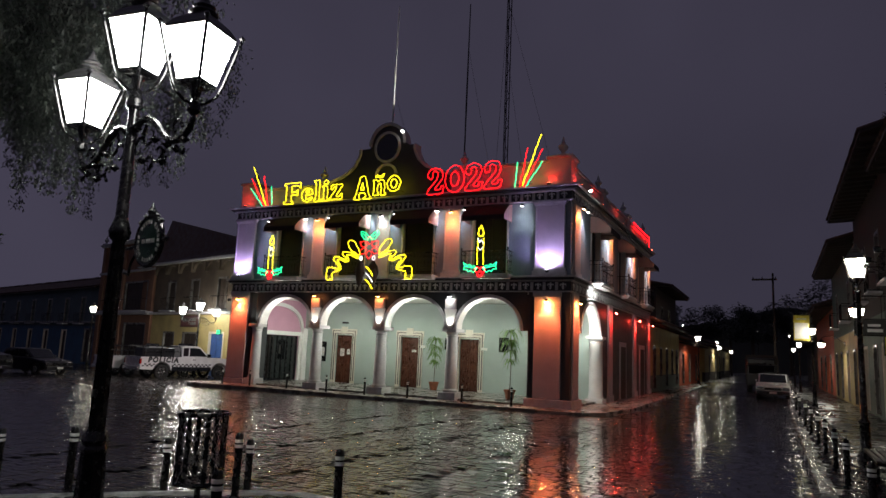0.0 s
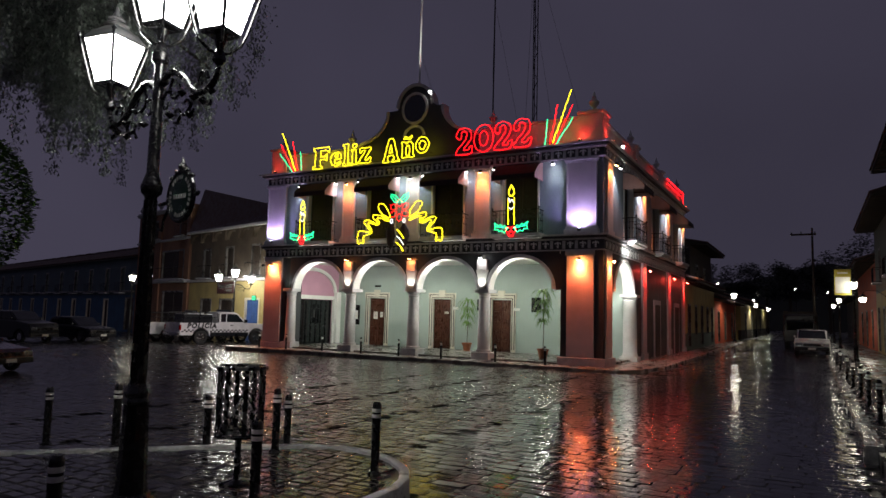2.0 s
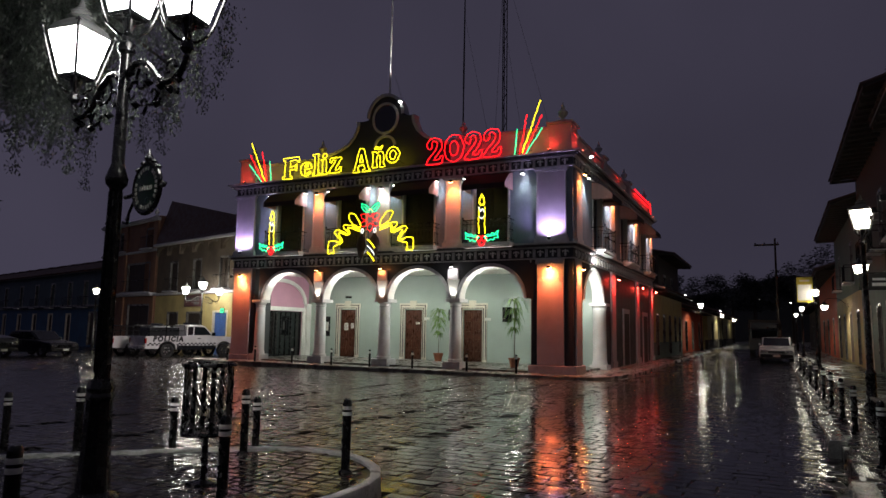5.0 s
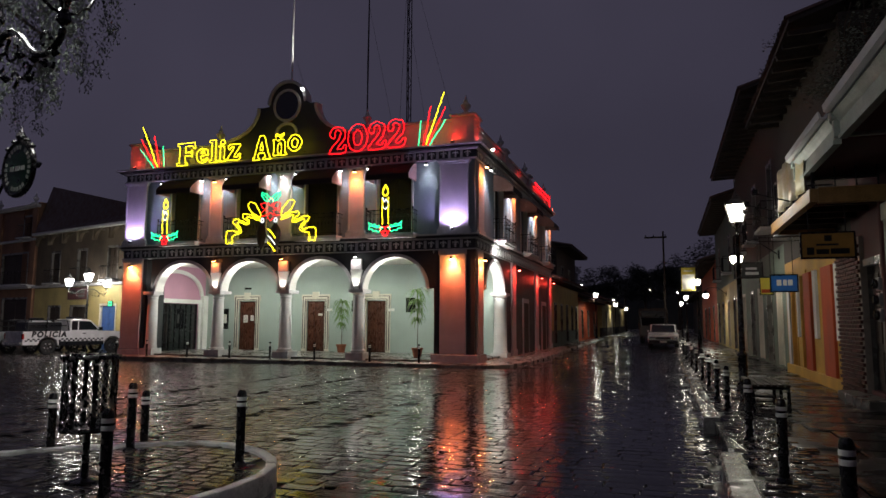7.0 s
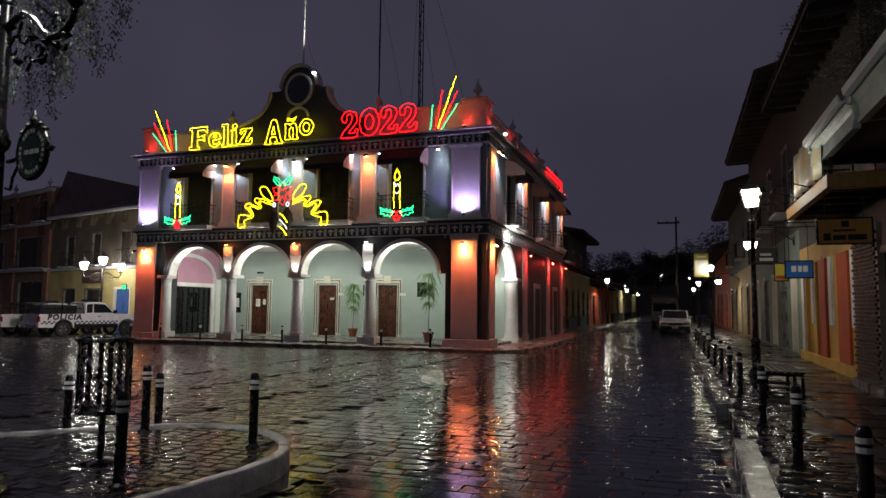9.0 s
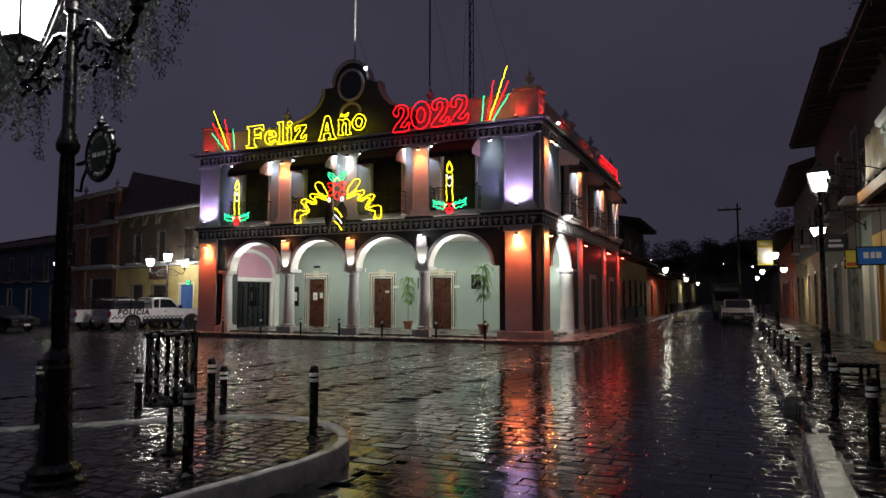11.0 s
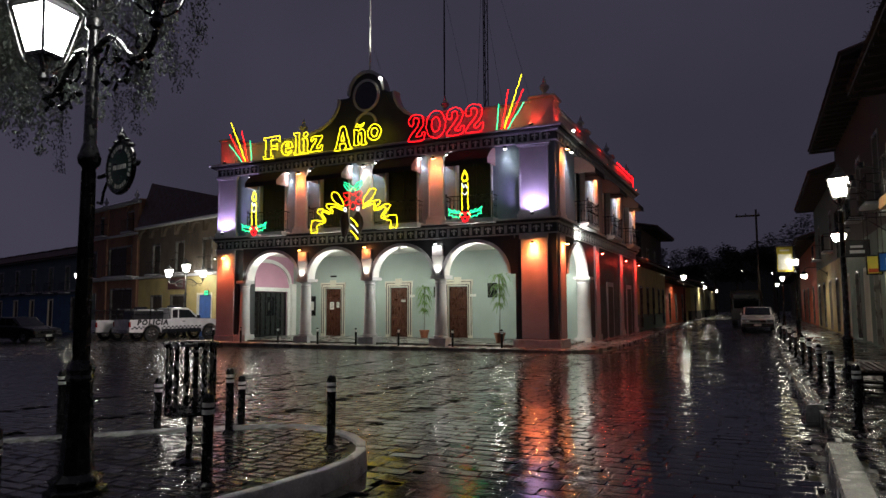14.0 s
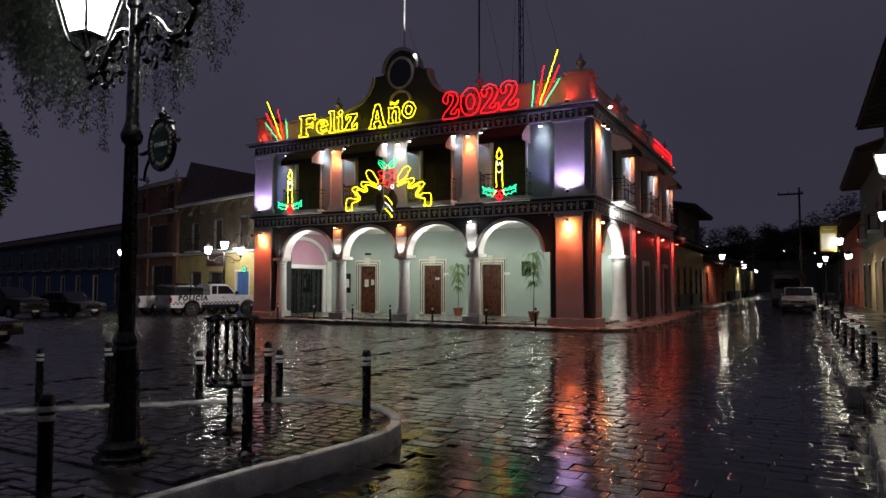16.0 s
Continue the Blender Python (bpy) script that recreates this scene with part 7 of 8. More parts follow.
for y in (-6.0, -0.9):
    m = Mesh()
    for k in range(9):
        a, b = math.pi * k / 9, math.pi * (k + 1) / 9
        m.prism([(y + q * math.cos(c), 9.4 + q * math.sin(c)) for q, c in ((0.72, a), (0.92, a), (0.92, b), (0.72, b))], -0.02, 0.1, axis="x")
    row_part(salmon, "arch_moulding", m, M_ORANGEWALL)
yellow = row_house("two-storey house with yellow ground floor, blue door and steep dark roof", 0.8, 15.2, 8.1, 8.0, M_DULLWALL, 4.35, M_YELLOWWALL,
                   ((3.8, 0.85, 1.9, 3.0, "d"), (7.0, 1.0, 0.15, 3.0, "d"), (10.75, 0.95, 0.15, 3.05, "b"), (3.6, 0.6, 4.7, 6.9, "d"), (7.2, 0.6, 4.7, 6.9, "d"), (11.0, 0.6, 4.7, 6.9, "d")))
row_part(yellow, "string_course", Mesh().box(-0.02, 0.3, 0.8, 15.2, 4.0, 4.16, 0.03), M_LEDGE)
for k in range(7):
    m = Mesh()
    c = 1.8 + k * 2.0
    m.prism([(c - 0.95, 8.0)] + [(c - 0.85 * math.cos(math.pi * q / 10), 7.1 + 0.7 * math.sin(math.pi * q / 10)) for q in range(11)] + [(c + 0.95, 8.0)], -0.02, 0.22, axis="x")
    row_part(yellow, "cornice_scallop", m, M_DULLWALL)
row_part(yellow, "cornice", Mesh().box(-0.02, 0.5, 0.8, 15.2, 7.85, 8.05, 0.04), M_LEDGE, "pale cornice")
m = Mesh()
hip = [m.bm.verts.new(q) for q in ((0.3, 0.8, 8.05), (0.3, 15.2, 8.05), (-8.0, 15.2, 8.05), (-8.0, 0.8, 8.05), (-0.7, 1.0, 11.75), (-0.7, 14.2, 8.9))]
for face in ((0, 1, 5, 4), (1, 2, 5), (2, 3, 4, 5), (3, 0, 4), (3, 2, 1, 0)):
    m.bm.faces.new([hip[k] for k in face])
row_part(yellow, "roof", m, M_TILE, "steep dark hipped roof")
for y, z in ((-9.6, 10.34), (-5.4, 10.34), (0.3, 10.34)):
    u = urn(tuple(ROW @ Vector((0.15, y, z))), 0.9)
sign = flat_sign("shop_sign", tuple(ROW @ Vector((0.12, 7.1, 3.5))), 2.6, 0.8, M_MAROON, "maroon shop sign with two rows of pale lettering bars", ((-0.4, -0.1, 0.0, 0.3), (-0.02, 0.35, 0.0, 0.3), (0.05, 0.35, -0.35, -0.12)), facing_turn=-15.5, bar_mat=M_PAVE, hang=0.2)
flat_sign("door_sign", tuple(ROW @ Vector((0.12, 11.2, 2.75))), 0.5, 0.32, glow("lit_green_sign", (0.05, 0.9, 0.4), 1.2), "small glowing green sign over the blue door", ((-0.3, 0.3, -0.1, 0.1),), facing_turn=-15.5, hang=0.2)

# houses that close the square behind the camera
for y0, y1, x0, x1, nm in ((-24, -20, -60, 12, "wall_south"),):
    m = Mesh()
    m.box(x0, x1, y0, y1, -0.5, 7.0)
    solid(nm, m, M_BROWNWALL, "plain dark house front closing the square", "wall")
m = Mesh()
m.box(3.9, 8.0, -20.0, 2.9, -0.3, 6.0)
solid("wall_east", m, M_BROWNWALL, "plain dark house front", "wall")
m = Mesh()
m.box(-50.0, -45.0, -20.0, 7.9, -0.5, 6.0)
solid("wall_west", m, M_TEALWALL, "plain dark house front", "wall")

# distant hill with trees
m = Mesh()
rnd = random.Random(5)
prev = None
hill = bmesh.new()
cols = []
for k in range(61):
    x = -150 + k * 5
    h = 14 + 9 * noise.noise((k * 0.09, 1.3, 0)) + 5 * math.exp(-((x - 6) / 14) ** 2)
    cols.append((x, h))
for (xa, ha), (xb, hb) in zip(cols, cols[1:]):
    v = [hill.verts.new(p) for p in ((xa, 190, -2), (xb, 190, -2), (xb, 230, hb), (xa, 230, ha), (xa, 300, -2), (xb, 300, -2))]
    hill.faces.new((v[0], v[1], v[2], v[3]))
    hill.faces.new((v[3], v[2], v[5], v[4]))
m.bm.free()
m.bm = hill
M_HILL = material("dark_wooded_hill", (0.012, 0.014, 0.012), 0.9, spread=0.5, scale=0.15, bump=0.5, grain=1.0)
solid("hill", m, M_HILL, "dark wooded hill beyond the street", "hill")
# lights on the hill
for x, y, z in ((-22, 189, 12), (-4, 200, 11), (10, 195, 13), (-34, 189, 8), (3, 170, 9), (-12, 168, 7)):
    l = thing("far_lamp", (x, y, z), "far lamp on the hillside", "street lamp", group="far lamps")
    m = Mesh()
    m.turned([(0.0, -0.3), (0.28, 0.0), (0.0, 0.3)], 0, 0, 8)
    part("globe", m, M_LAMPFAR, l)
    m = Mesh()
    m.tube([(0, 0.1, 0), (0, 0.1, -z - 1)], 0.08, 5)
    part("pole", m, M_IRON, l)


# ---- trees and plants ----
def leaf_cloud(points, size, mat, name, parent, seed, stretch=1.0, label=""):
    """Small leaves round the given points, in one mesh."""
    r = np.random.default_rng(seed)
    verts, faces = [], []
    for px, py, pz in points:
        a, b, c = r.uniform(0, 2 * math.pi), r.uniform(-0.6, 0.6), r.uniform(0.7, 1.3) * size
        d = Vector((math.cos(a), math.sin(a), b)).normalized()
        u = d.cross(Vector((0, 0, 1))).normalized() * c * 0.35
        l = d * c
        l.z -= c * (stretch - 1.0) * 1.5
        p = Vector((px, py, pz))
        n = len(verts)
        verts.extend([tuple(p), tuple(p + l * 0.5 + u), tuple(p + l), tuple(p + l * 0.5 - u)])
        faces.append((n, n + 1, n + 2, n + 3))
    me = bpy.data.meshes.new(name)
    me.from_pydata(verts, [], faces)
    me.materials.append(mat)
    ob = new(name, me)
    ob.parent = parent
    return tagged(ob, label, kind="stuff")


# weeping tree over the triple lamp
tree = thing("weeping_tree", (-11.2, 3.4, 0.0), "tall weeping tree with hanging dark green branches", "tree")
rnd = random.Random(11)
trunk = Mesh()
trunk.tube([(0, 0, -0.1), (0.1, 0.1, 1.5), (0.0, 0.2, 3.5), (0.2, 0.5, 5.5), (0.5, 0.9, 7.5)], 0.34, 10, 0.5)
part("trunk", trunk, M_BARK, tree, smooth=True)
strands = []
for k in range(17):
    ang = rnd.uniform(-0.7, 2.2)
    reach = rnd.uniform(1.6, 5.2)
    tip = Vector((math.cos(ang) * reach + 0.4, math.sin(ang) * reach + 0.7, 6.9 + rnd.uniform(0.0, 1.2) - 0.12 * reach))
    start = Vector((0.2, 0.5, rnd.uniform(4.6, 7.0)))
    mid = (start + tip) / 2 + Vector((0, 0, 0.7))
    m = Mesh()
    path = [start, (start + mid) / 2 + Vector((0, 0, 0.2)), mid, (mid + tip) / 2 + Vector((0, 0, 0.12)), tip]
    m.tube(path, 0.09, 6, 0.25)
    part("limb", m, M_BARK, tree)
    for j in range(14):
        t = rnd.uniform(0.25, 1.0)
        q = path[int(t * 3.99)].lerp(path[min(4, int(t * 3.99) + 1)], (t * 3.99) % 1)
        q = q + Vector((rnd.uniform(-0.4, 0.4), rnd.uniform(-0.4, 0.4), 0))
        drop = rnd.uniform(0.5, 2.3)
        sway = Vector((rnd.uniform(-0.25, 0.25), rnd.uniform(-0.25, 0.25), 0))
        for i in range(int(drop * 260)):
            f = rnd.random()
            strands.append((q.x + sway.x * f + rnd.gauss(0, 0.05 + 0.08 * (1 - f)), q.y + sway.y * f + rnd.gauss(0, 0.05 + 0.08 * (1 - f)), q.z - drop * f))
# long strands that hang behind the lamp post
for k in range(8):
    start = Vector((0.4, 0.8, rnd.uniform(6.2, 7.4)))
    tip = Vector((rnd.uniform(2.6, 5.2), rnd.uniform(1.2, 2.6), rnd.uniform(6.0, 6.9)))
    path = [start, (start + tip) / 2 + Vector((0, 0, 0.6)), tip]
    m = Mesh()
    m.tube(path, 0.06, 6, 0.3)
    part("limb", m, M_BARK, tree)
    for j in range(9):
        q = path[1].lerp(tip, rnd.uniform(0.0, 1.0)) + Vector((rnd.uniform(-0.25, 0.25), rnd.uniform(-0.3, 0.3), 0))
        drop = rnd.uniform(1.2, 2.9)
        for i in range(int(drop * 260)):
            f = rnd.random()
            strands.append((q.x + rnd.gauss(0, 0.04 + 0.09 * (1 - f)), q.y + rnd.gauss(0, 0.04 + 0.09 * (1 - f)), q.z - drop * f))
leaf_cloud(strands, 0.036, M_DARKLEAF, "hanging_leaves", tree, 3, 1.8, "dark hanging leaf strands")

# clipped round tree at the edge of the square
clip = thing("clipped_tree", (-10.75, 4.75, 0.0), "dense clipped round-headed tree", "tree")
m = Mesh()
m.tube([(0, 0, -0.1), (0.03, 0, 1.2), (0, 0, 2.6)], 0.13, 8, 0.7)
part("trunk", m, M_BARK, clip, smooth=True)
for a in range(5):
    m = Mesh()
    m.tube([(0, 0, 2.3), (0.35 * math.cos(a * 1.26), 0.35 * math.sin(a * 1.26), 2.8), (0.7 * math.cos(a * 1.26), 0.7 * math.sin(a * 1.26), 3.4)], 0.05, 6, 0.5)
    part("limb", m, M_BARK, clip)
pts = []
for k in range(9000):
    d = Vector((rnd.gauss(0, 1), rnd.gauss(0, 1), rnd.gauss(0, 1))).normalized()
    r = rnd.uniform(0.8, 1.0) ** 0.5
    r *= 1 + 0.06 * noise.noise(d * 3)
    pts.append((d.x * 1.05 * r, d.y * 1.05 * r, 3.35 + d.z * 1.15 * r))
leaf_cloud(pts, 0.09, M_LEAF, "crown", clip, 8, 1.0, "dense clipped green leaves")


def far_tree(at, r, h, seed, label="dark tree silhouette beyond the roofs"):
    t = thing("far_tree", at, label, "tree", group="far trees")
    m = Mesh()
    m.tube([(0, 0, -1), (0, 0, h * 0.6)], 0.4, 6, 0.6)
    part("trunk", m, M_BARK, t)
    rr = random.Random(seed)
    pts = []
    for c in range(14):
        cx, cy, cz = rr.uniform(-r, r) * 0.8, rr.uniform(-r, r) * 0.8, h * 0.7 + rr.uniform(-r, r) * 0.6
        for k in range(330):
            q = Vector((rr.gauss(0, 1), rr.gauss(0, 1), rr.gauss(0, 1))).normalized() * r * 0.4 * rr.random() ** 0.45
            pts.append((cx + q.x, cy + q.y, cz + q.z))
    leaf_cloud(pts, 0.55, M_DARKLEAF, "crown", t, seed)


for x, y, r, h, sd in ((8.5, 128, 5.5, 17, 1), (-4, 150, 4.5, 15, 2), (-13, 145, 4.5, 14, 3), (-20, 135, 4, 14, 4), (3, 160, 5, 18, 5), (16, 110, 5, 14, 6), (-9, 165, 5, 16, 7)):
    far_tree((x, y, 0), r, h, sd)


def palm(at, h, spread, label, pot=True, n=34, seed=1):
    """A potted dracaena: thin canes with tufts of long drooping leaves."""
    p = thing("potted_plant", at, label, "plant", group="arcade plants")
    rr = random.Random(seed)
    if pot:
        m = Mesh()
        m.turned([(0.17, 0.0), (0.24, 0.34), (0.27, 0.35), (0.27, 0.42), (0.23, 0.42), (0.2, 0.34)], 0, 0, 16)
        part("pot", m, M_TERRACOTTA, p, "terracotta pot")
    m = Mesh()
    m.tube([(0, 0, 0.3), (0.02, 0.02, h * 0.5), (0.0, 0, h)], 0.018, 6)
    part("cane", m, M_BARK, p)
    for tuft, th in ((0, h), (1, h * 0.86), (2, h * 0.72), (3, h * 0.58)):
        for k in range(n):
            a = rr.uniform(0, 2 * math.pi)
            L = spread * rr.uniform(0.6, 1.1) * (1.0 - 0.15 * tuft)
            up = rr.uniform(0.3, 0.95)
            m = Mesh()
            prev = None
            for j in range(6):
                f = j / 5
                c = Vector((math.cos(a) * L * f, math.sin(a) * L * f, th + up * L * 1.6 * f - 1.6 * L * f * f))
                w = 0.03 * (1 - f) ** 0.6 * (0.6 + f) + 0.002
                s = Vector((-math.sin(a), math.cos(a), 0)) * w
                row = (m.bm.verts.new(c + s), m.bm.verts.new(c - s))
                if prev:
                    m.bm.faces.new((prev[0], row[0], row[1], prev[1]))
                prev = row
            part("leaf", m, M_LEAF, p)
    return p


palm((-16.0, 31.6, 0.08), 2.55, 0.68, "tall potted dracaena with drooping green leaves beside a door", seed=2)
palm((-10.8, 29.0, 0.08), 2.95, 0.7, "tall thin potted dracaena with drooping green leaves", seed=3)
palm((-19.3, 31.6, 0.08), 1.6, 0.4, "small potted dracaena partly behind a column", n=16, seed=4)
palm((-9.3, 31.4, 0.08), 2.2, 0.55, "potted dracaena inside the side arch", n=18, seed=5)

# notices, boxes and small things on the arcade wall
for at, w, h, nm, lab, mt in (((-22.45, BACK + 0.06, 1.8), 0.28, 0.42, "paper_notice", "white paper notice taped to a door", M_PAPER), ((-22.03, BACK + 0.06, 1.85), 0.2, 0.3, "paper_notice", "white paper notice taped to a door", M_PAPER),
                               ((-17.72, BACK + 0.06, 2.05), 0.26, 0.12, "paper_notice", "small paper notice on a door", M_PAPER)):
    s = thing(nm, at, lab, "notice", group="door notices")
    m = Mesh()
    m.box(-w / 2, w / 2, -0.012, -0.008, -h / 2, h / 2)
    part("sheet", m, mt, s)
    for k in range(4):
        m = Mesh()
        m.box(-w * 0.38, w * 0.38 - 0.03 * (k % 2), -0.0145, -0.0125, h * (0.3 - 0.18 * k), h * (0.34 - 0.18 * k))
        part("bar", m, M_INK, s)
for x, z, w, h in ((-23.8, 1.8, 0.5, 1.15), (-15.6, 2.5, 0.42, 0.6), (-12.45, 2.55, 0.5, 0.75)):
    s = thing("notice_board", (x, BACK - 0.02, z), "dark framed notice board on the arcade wall", "notice board", group="arcade notice boards")
    m = Mesh()
    m.box(-w / 2, w / 2, -0.04, 0.02, -h / 2, h / 2, 0.012)
    part("board", m, M_IRON, s)
    if h > 1:
        m = Mesh()
        m.box(-0.1, 0.16, -0.046, -0.04, -0.25, 0.25)
        part("sheet", m, M_PAPER, s)
for dx in (-17.1, -13.5):
    s = thing("door_plate", (dx, BACK - 0.06, 2.3), "small white sign plate beside a door", "sign plate", group="door plates")
    m = Mesh()
    m.box(-0.16, 0.16, -0.02, 0.01, -0.07, 0.07, 0.006)
    part("plate", m, M_PAPER, s)
s = thing("door_lamp", (-22.3, BACK - 0.02, 3.5), "small dark box above the door", "box")
m = Mesh()
m.box(-0.2, 0.2, -0.05, 0.02, -0.05, 0.05, 0.012)
part("case", m, M_IRON, s)

# masts and antenna on the roof
def mast(at, h, r, label, lattice=False, mat=M_IRON):
    p = thing("roof_mast", at, label, "mast")
    m = Mesh()
    if lattice:
        for k in range(3):
            a = k * 2.1
            m.tube([(0.12 * math.cos(a), 0.12 * math.sin(a), 0), (0.12 * math.cos(a), 0.12 * math.sin(a), h)], r, 5)
        for j in range(int(h / 0.5)):
            a, b = j * 2.1, (j + 1) * 2.1
            m.tube([(0.12 * math.cos(a), 0.12 * math.sin(a), j * 0.5), (0.12 * math.cos(b), 0.12 * math.sin(b), j * 0.5 + 0.5)], r * 0.6, 4)
    else:
        m.tube([(0, 0, 0), (0, 0, h * 0.5), (0.02, 0, h)], r, 6, 0.4)
    part("pole", m, mat, p)
    return p


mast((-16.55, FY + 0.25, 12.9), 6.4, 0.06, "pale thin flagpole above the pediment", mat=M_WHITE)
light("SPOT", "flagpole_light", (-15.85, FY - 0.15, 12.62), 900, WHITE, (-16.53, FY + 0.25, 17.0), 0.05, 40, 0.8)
mast((-14.0, 30.0, 9.0), 11.5, 0.065, "thin dark antenna pole on the roof")
mast((-11.75, 30.0, 9.0), 14.0, 0.028, "tall lattice radio mast on the roof", True)
guy = Mesh()
for a, b in (((-16.5, FY + 0.3, 14.6), (-16.1, FY + 0.9, 12.6)), ((-16.6, FY + 0.3, 14.6), (-16.9, FY + 0.9, 12.4)), ((-11.75, 30, 20), (-9.5, 33, 9.2)), ((-11.75, 30, 17), (-10.2, 29, 9.2)), ((-14, 30, 18), (-13.2, 33, 9.2)), ((-11.75, 30, 22), (-13.6, 33, 9.2))):
    guy.tube([a, b], 0.008, 4)
solid("guy_wires", guy, M_IRON, "thin guy wires of the roof masts", "wire", kind="stuff")

# utility pole and overhead wires down the street
pole = thing("utility_pole", (0.05, 62.0, 0.2), "dark wooden utility pole with a cross-arm", "utility pole")
m = Mesh()
m.tube([(0, 0, -0.3), (0, 0, 9.6)], 0.11, 8, 0.7)
part("shaft", m, M_DARKWOOD, pole)
m = Mesh()
m.box(-1.6, 0.3, -0.06, 0.06, 9.0, 9.15, 0.01)
part("cross_arm", m, M_DARKWOOD, pole)
for x in (-1.5, -0.8, 0.2):
    m = Mesh()
    m.turned([(0.03, 9.15), (0.06, 9.2), (0.04, 9.3), (0.0, 9.33)], x, 0, 8)
    part("insulator", m, M_GREY, pole)

# ferns growing from the eaves of the porch house
for k, (fx, fy, fz, n, r) in enumerate(((3.3, 14.6, 6.35, 260, 0.45), (3.5, 12.6, 6.4, 240, 0.5), (3.5, 10.5, 6.4, 240, 0.5), (3.2, 18.0, 8.7, 200, 0.4), (3.1, 20.4, 8.7, 120, 0.3), (3.6, 8.4, 6.4, 200, 0.5))):
    fern = thing("roof_plant", (fx, fy, fz), "dark wild fern growing on the roof edge", "plant", group="roof plants")
    rr = random.Random(60 + k)
    for j in range(5):
        part("stem", Mesh().tube([(0, 0, -0.2), (rr.uniform(-0.3, 0.3), rr.uniform(-0.4, 0.4), rr.uniform(0.1, 0.5))], 0.012, 4), M_BARK, fern)
    leaf_cloud([(rr.gauss(0, r * 0.5), rr.gauss(0, r * 0.8), abs(rr.gauss(0, r * 0.5)) - 0.1) for j in range(n * 3)], 0.06, M_DARKLEAF, "fronds", fern, 70 + k)

# tangled vines over the upper wall behind the porch gutter
vine = thing("wall_vine", (3.75, 12.0, 5.6), "dark tangled vine hanging over the upper house wall", "vine")
rr = random.Random(91)
spots = []
for j in range(46):
    y, z = rr.uniform(-4.6, 3.9), rr.uniform(0.2, 2.6)
    drop = rr.uniform(0.4, 1.5)
    part("stem", Mesh().tube([(0.05, y, z), (-0.12, y + rr.uniform(-0.15, 0.15), z - drop * 0.5), (-0.1, y + rr.uniform(-0.3, 0.3), z - drop)], 0.01, 4), M_BARK, vine)
    for k in range(int(drop * 130)):
        f = rr.random()
        spots.append((-0.1 + rr.gauss(0, 0.1), y + rr.gauss(0, 0.16), z - drop * f))
leaf_cloud(spots, 0.055, M_VINE, "leaves", vine, 92)

# ---- pieces of paving and brick ----
def sett_mesh(name, w, d, mat, seed, joint=1.0):
    r = random.Random(seed)
    m = Mesh()
    rings = []
    for ex, z in ((1.0, -0.03 * joint), (0.94, -0.005 * joint), (0.74, 0.0)):
        rings.append([m.bm.verts.new((cx * (w / 2 - (1 - ex) * d / 2) + r.uniform(-0.005, 0.005), cy * (d / 2 - (1 - ex) * d / 2) + r.uniform(-0.005, 0.005), z + (r.uniform(-0.003, 0.003) * joint if z == 0 else 0)))
                      for cx, cy in ((-1, -1), (1, -1), (1, 1), (-1, 1))])
    for a, b in zip(rings, rings[1:]):
        for k in range(4):
            m.bm.faces.new((a[k], a[(k + 1) % 4], b[(k + 1) % 4], b[k]))
    m.bm.faces.new(rings[-1])
    return m.data(name, mat)


SETTS = [sett_mesh("paving_stone", 0.358, 0.239, M_SLAB_OB, k, 0.06) for k in range(6)]
rnd = random.Random(21)
j = 0
y = NEAR[2] + 0.12
while y < NEAR[3] - 0.05:
    x = NEAR[0] + 0.18 + 0.16 * (j % 2)
    while x < NEAR[1] + 0.1:
        if not on_paved_side(x, y):
            o = shared("paving_stone", SETTS[rnd.randrange(6)], road, (x, y, rnd.uniform(-0.002, 0.002)), 0, (rnd.uniform(0.98, 1.0), rnd.uniform(0.98, 1.0), 1))
            o.rotation_euler = (rnd.gauss(0, 0.008), rnd.gauss(0, 0.008), rnd.gauss(0, 0.008))
        x += 0.36
    y += 0.24
    j += 1

BRICKSET = [sett_mesh("paving_brick", 0.235, 0.135, M_SETT_OB, 40 + k, 0.6) for k in range(6)]


def pave_island(x, y):
    return inside(x, y, ISLAND_IN) and y > 1.6


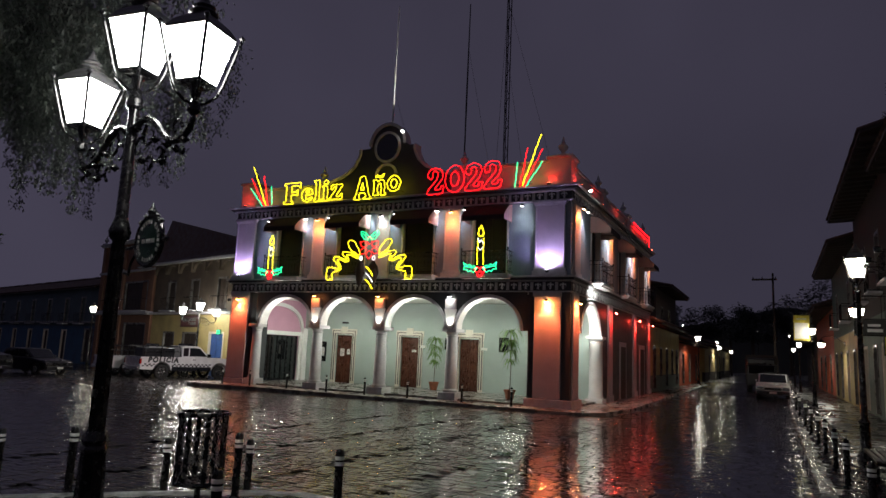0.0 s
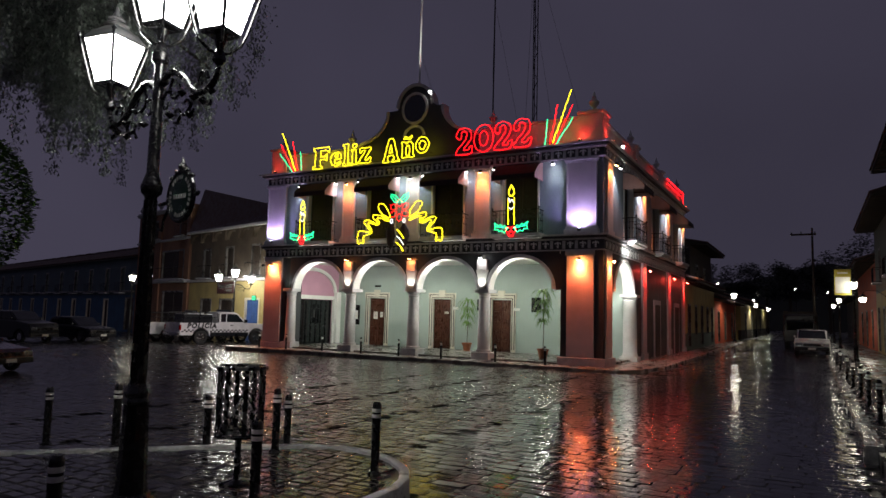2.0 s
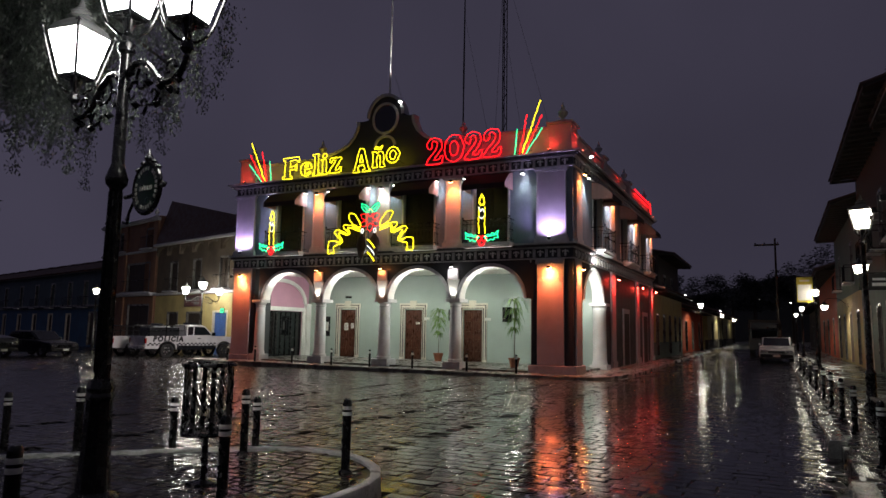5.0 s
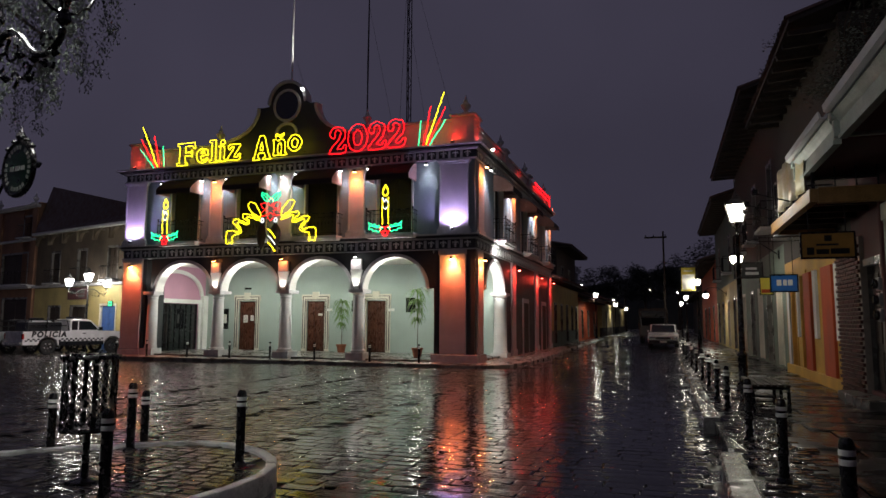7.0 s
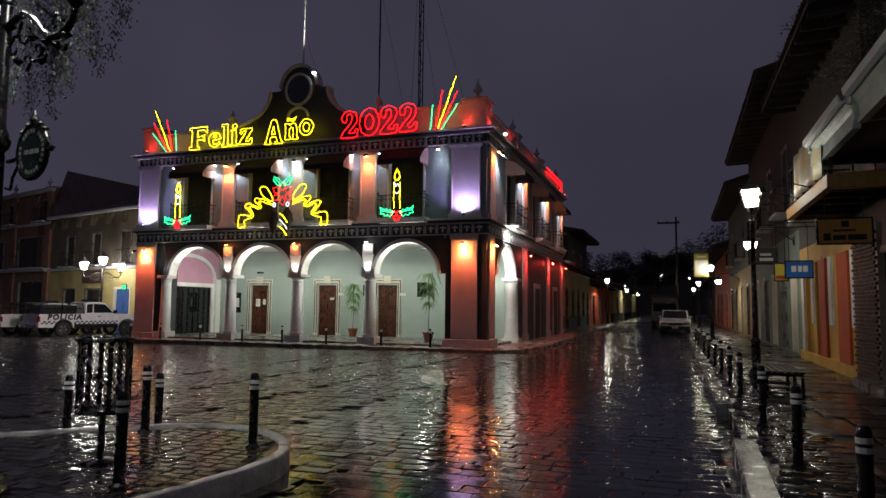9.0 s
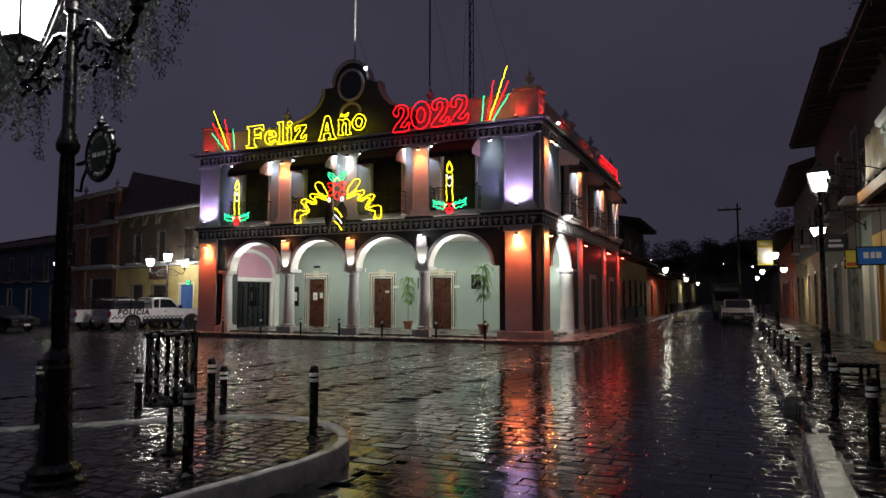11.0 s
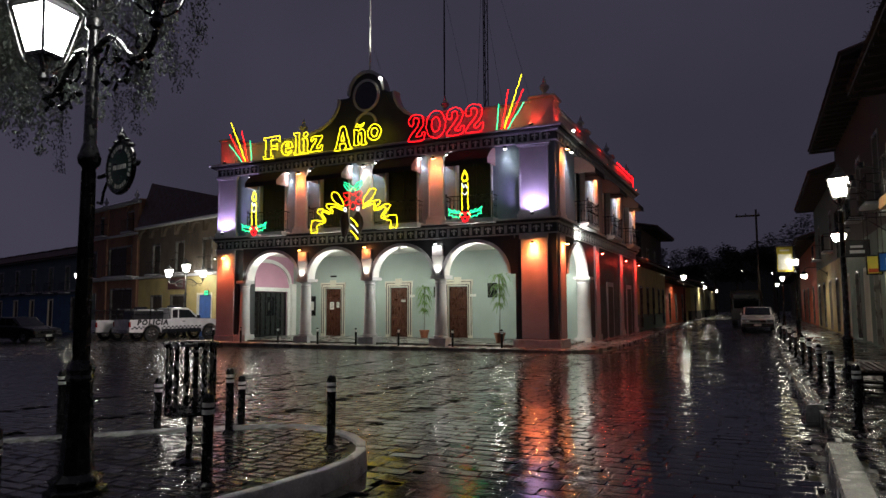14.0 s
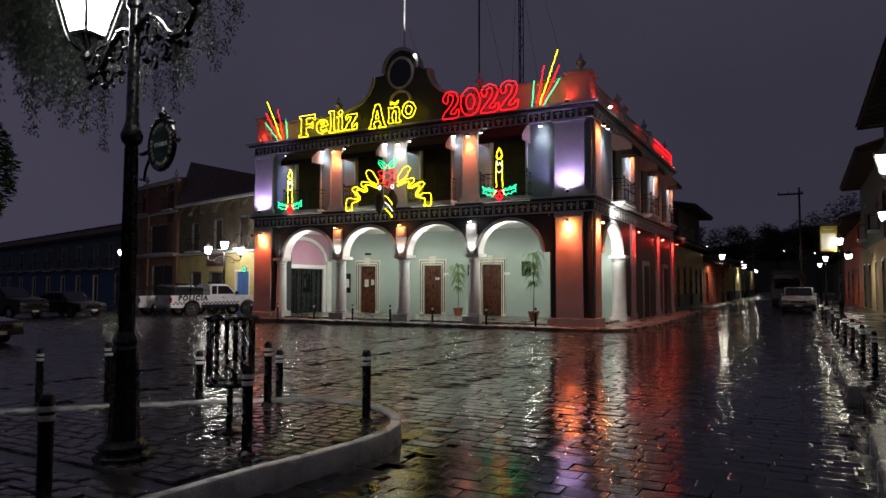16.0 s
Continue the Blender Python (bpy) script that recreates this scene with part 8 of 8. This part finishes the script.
count = 0
y = 7.0
while y > 2.2 and count < 300:
    x = -9.0 + 0.12 * (count % 2)
    while x < -3.6:
        if pave_island(x, y) and pave_island(x + 0.1, y + 0.05) and pave_island(x - 0.1, y - 0.05) and x > -7.6 and count < 300:
            o = shared("paving_brick", BRICKSET[rnd.randrange(6)], island, (x, y, 0.185 + rnd.uniform(-0.004, 0.004)), 0, (rnd.uniform(0.95, 1.0), rnd.uniform(0.95, 1.0), 1))
            o.rotation_euler = (rnd.gauss(0, 0.018), rnd.gauss(0, 0.018), rnd.gauss(0, 0.02))
            count += 1
        x += 0.242
    y -= 0.142
stones("island_setts", -7.6, -3.6, 1.6, y + 0.07, 0.235, 0.142, M_SETT, island, "wet stone setts of the island", pave_island,
       tilt=0.02, joint=0.6, slope=False, base=0.185, seed=9)
stones("island_setts", -10.5, -7.62, 1.6, 6.2, 0.235, 0.142, M_SETT, island, "wet stone setts of the island", pave_island, tilt=0.02, joint=0.6, slope=False, base=0.185, seed=10)
stones("pavement_bricks", 0.86, 1.75, 3.0, 48.0, 0.26, 0.13, M_SETT, pave_r, "wet paving bricks beside the kerb", lambda x, y: 0.95 < x < 1.7, tilt=0.01, slope=False, base=0.172, seed=12)
stones("pavement_flags", 1.7, 3.85, 3.0, 48.0, 0.95, 0.8, M_GROUND, pave_r, "dark wet flagstones of the east pavement", lambda x, y: 1.9 < x < 3.6, tilt=0.004, slope=False, base=0.172, lift=0.002, seed=14, joint=0.4)
stones("town_hall_flags", -26.8, -5.75, 25.5, 26.75, 0.8, 0.6, M_PAVE, pave_h, "pale flagstones before the arcade", lambda x, y: x < -6.6, tilt=0.003, slope=False, base=0.015, lift=0.003, seed=13)

brick = Mesh()
brick.box(-0.03, 0.03, -0.115, 0.115, -0.032, 0.032, 0.006)
BRICK = brick.data("brick", M_BRICK)
pier_b = thing("brick_pier", (WX - 0.06, 16.22, 0.15), "dark red brick pier with pale mortar joints", "brick pier")
m = Mesh()
m.box(-0.02, 0.1, -0.95, 0.95, 0.0, 3.3)
part("mortar_core", m, M_MORTAR, pier_b)
for r in range(38):
    for c in range(8):
        yy = -0.83 + c * 0.24 + (0.12 if r % 2 else 0)
        if yy < 0.86:
            o = shared("brick", BRICK, pier_b, (-0.035 + rnd.uniform(-0.004, 0.004), yy, 0.05 + r * 0.085))
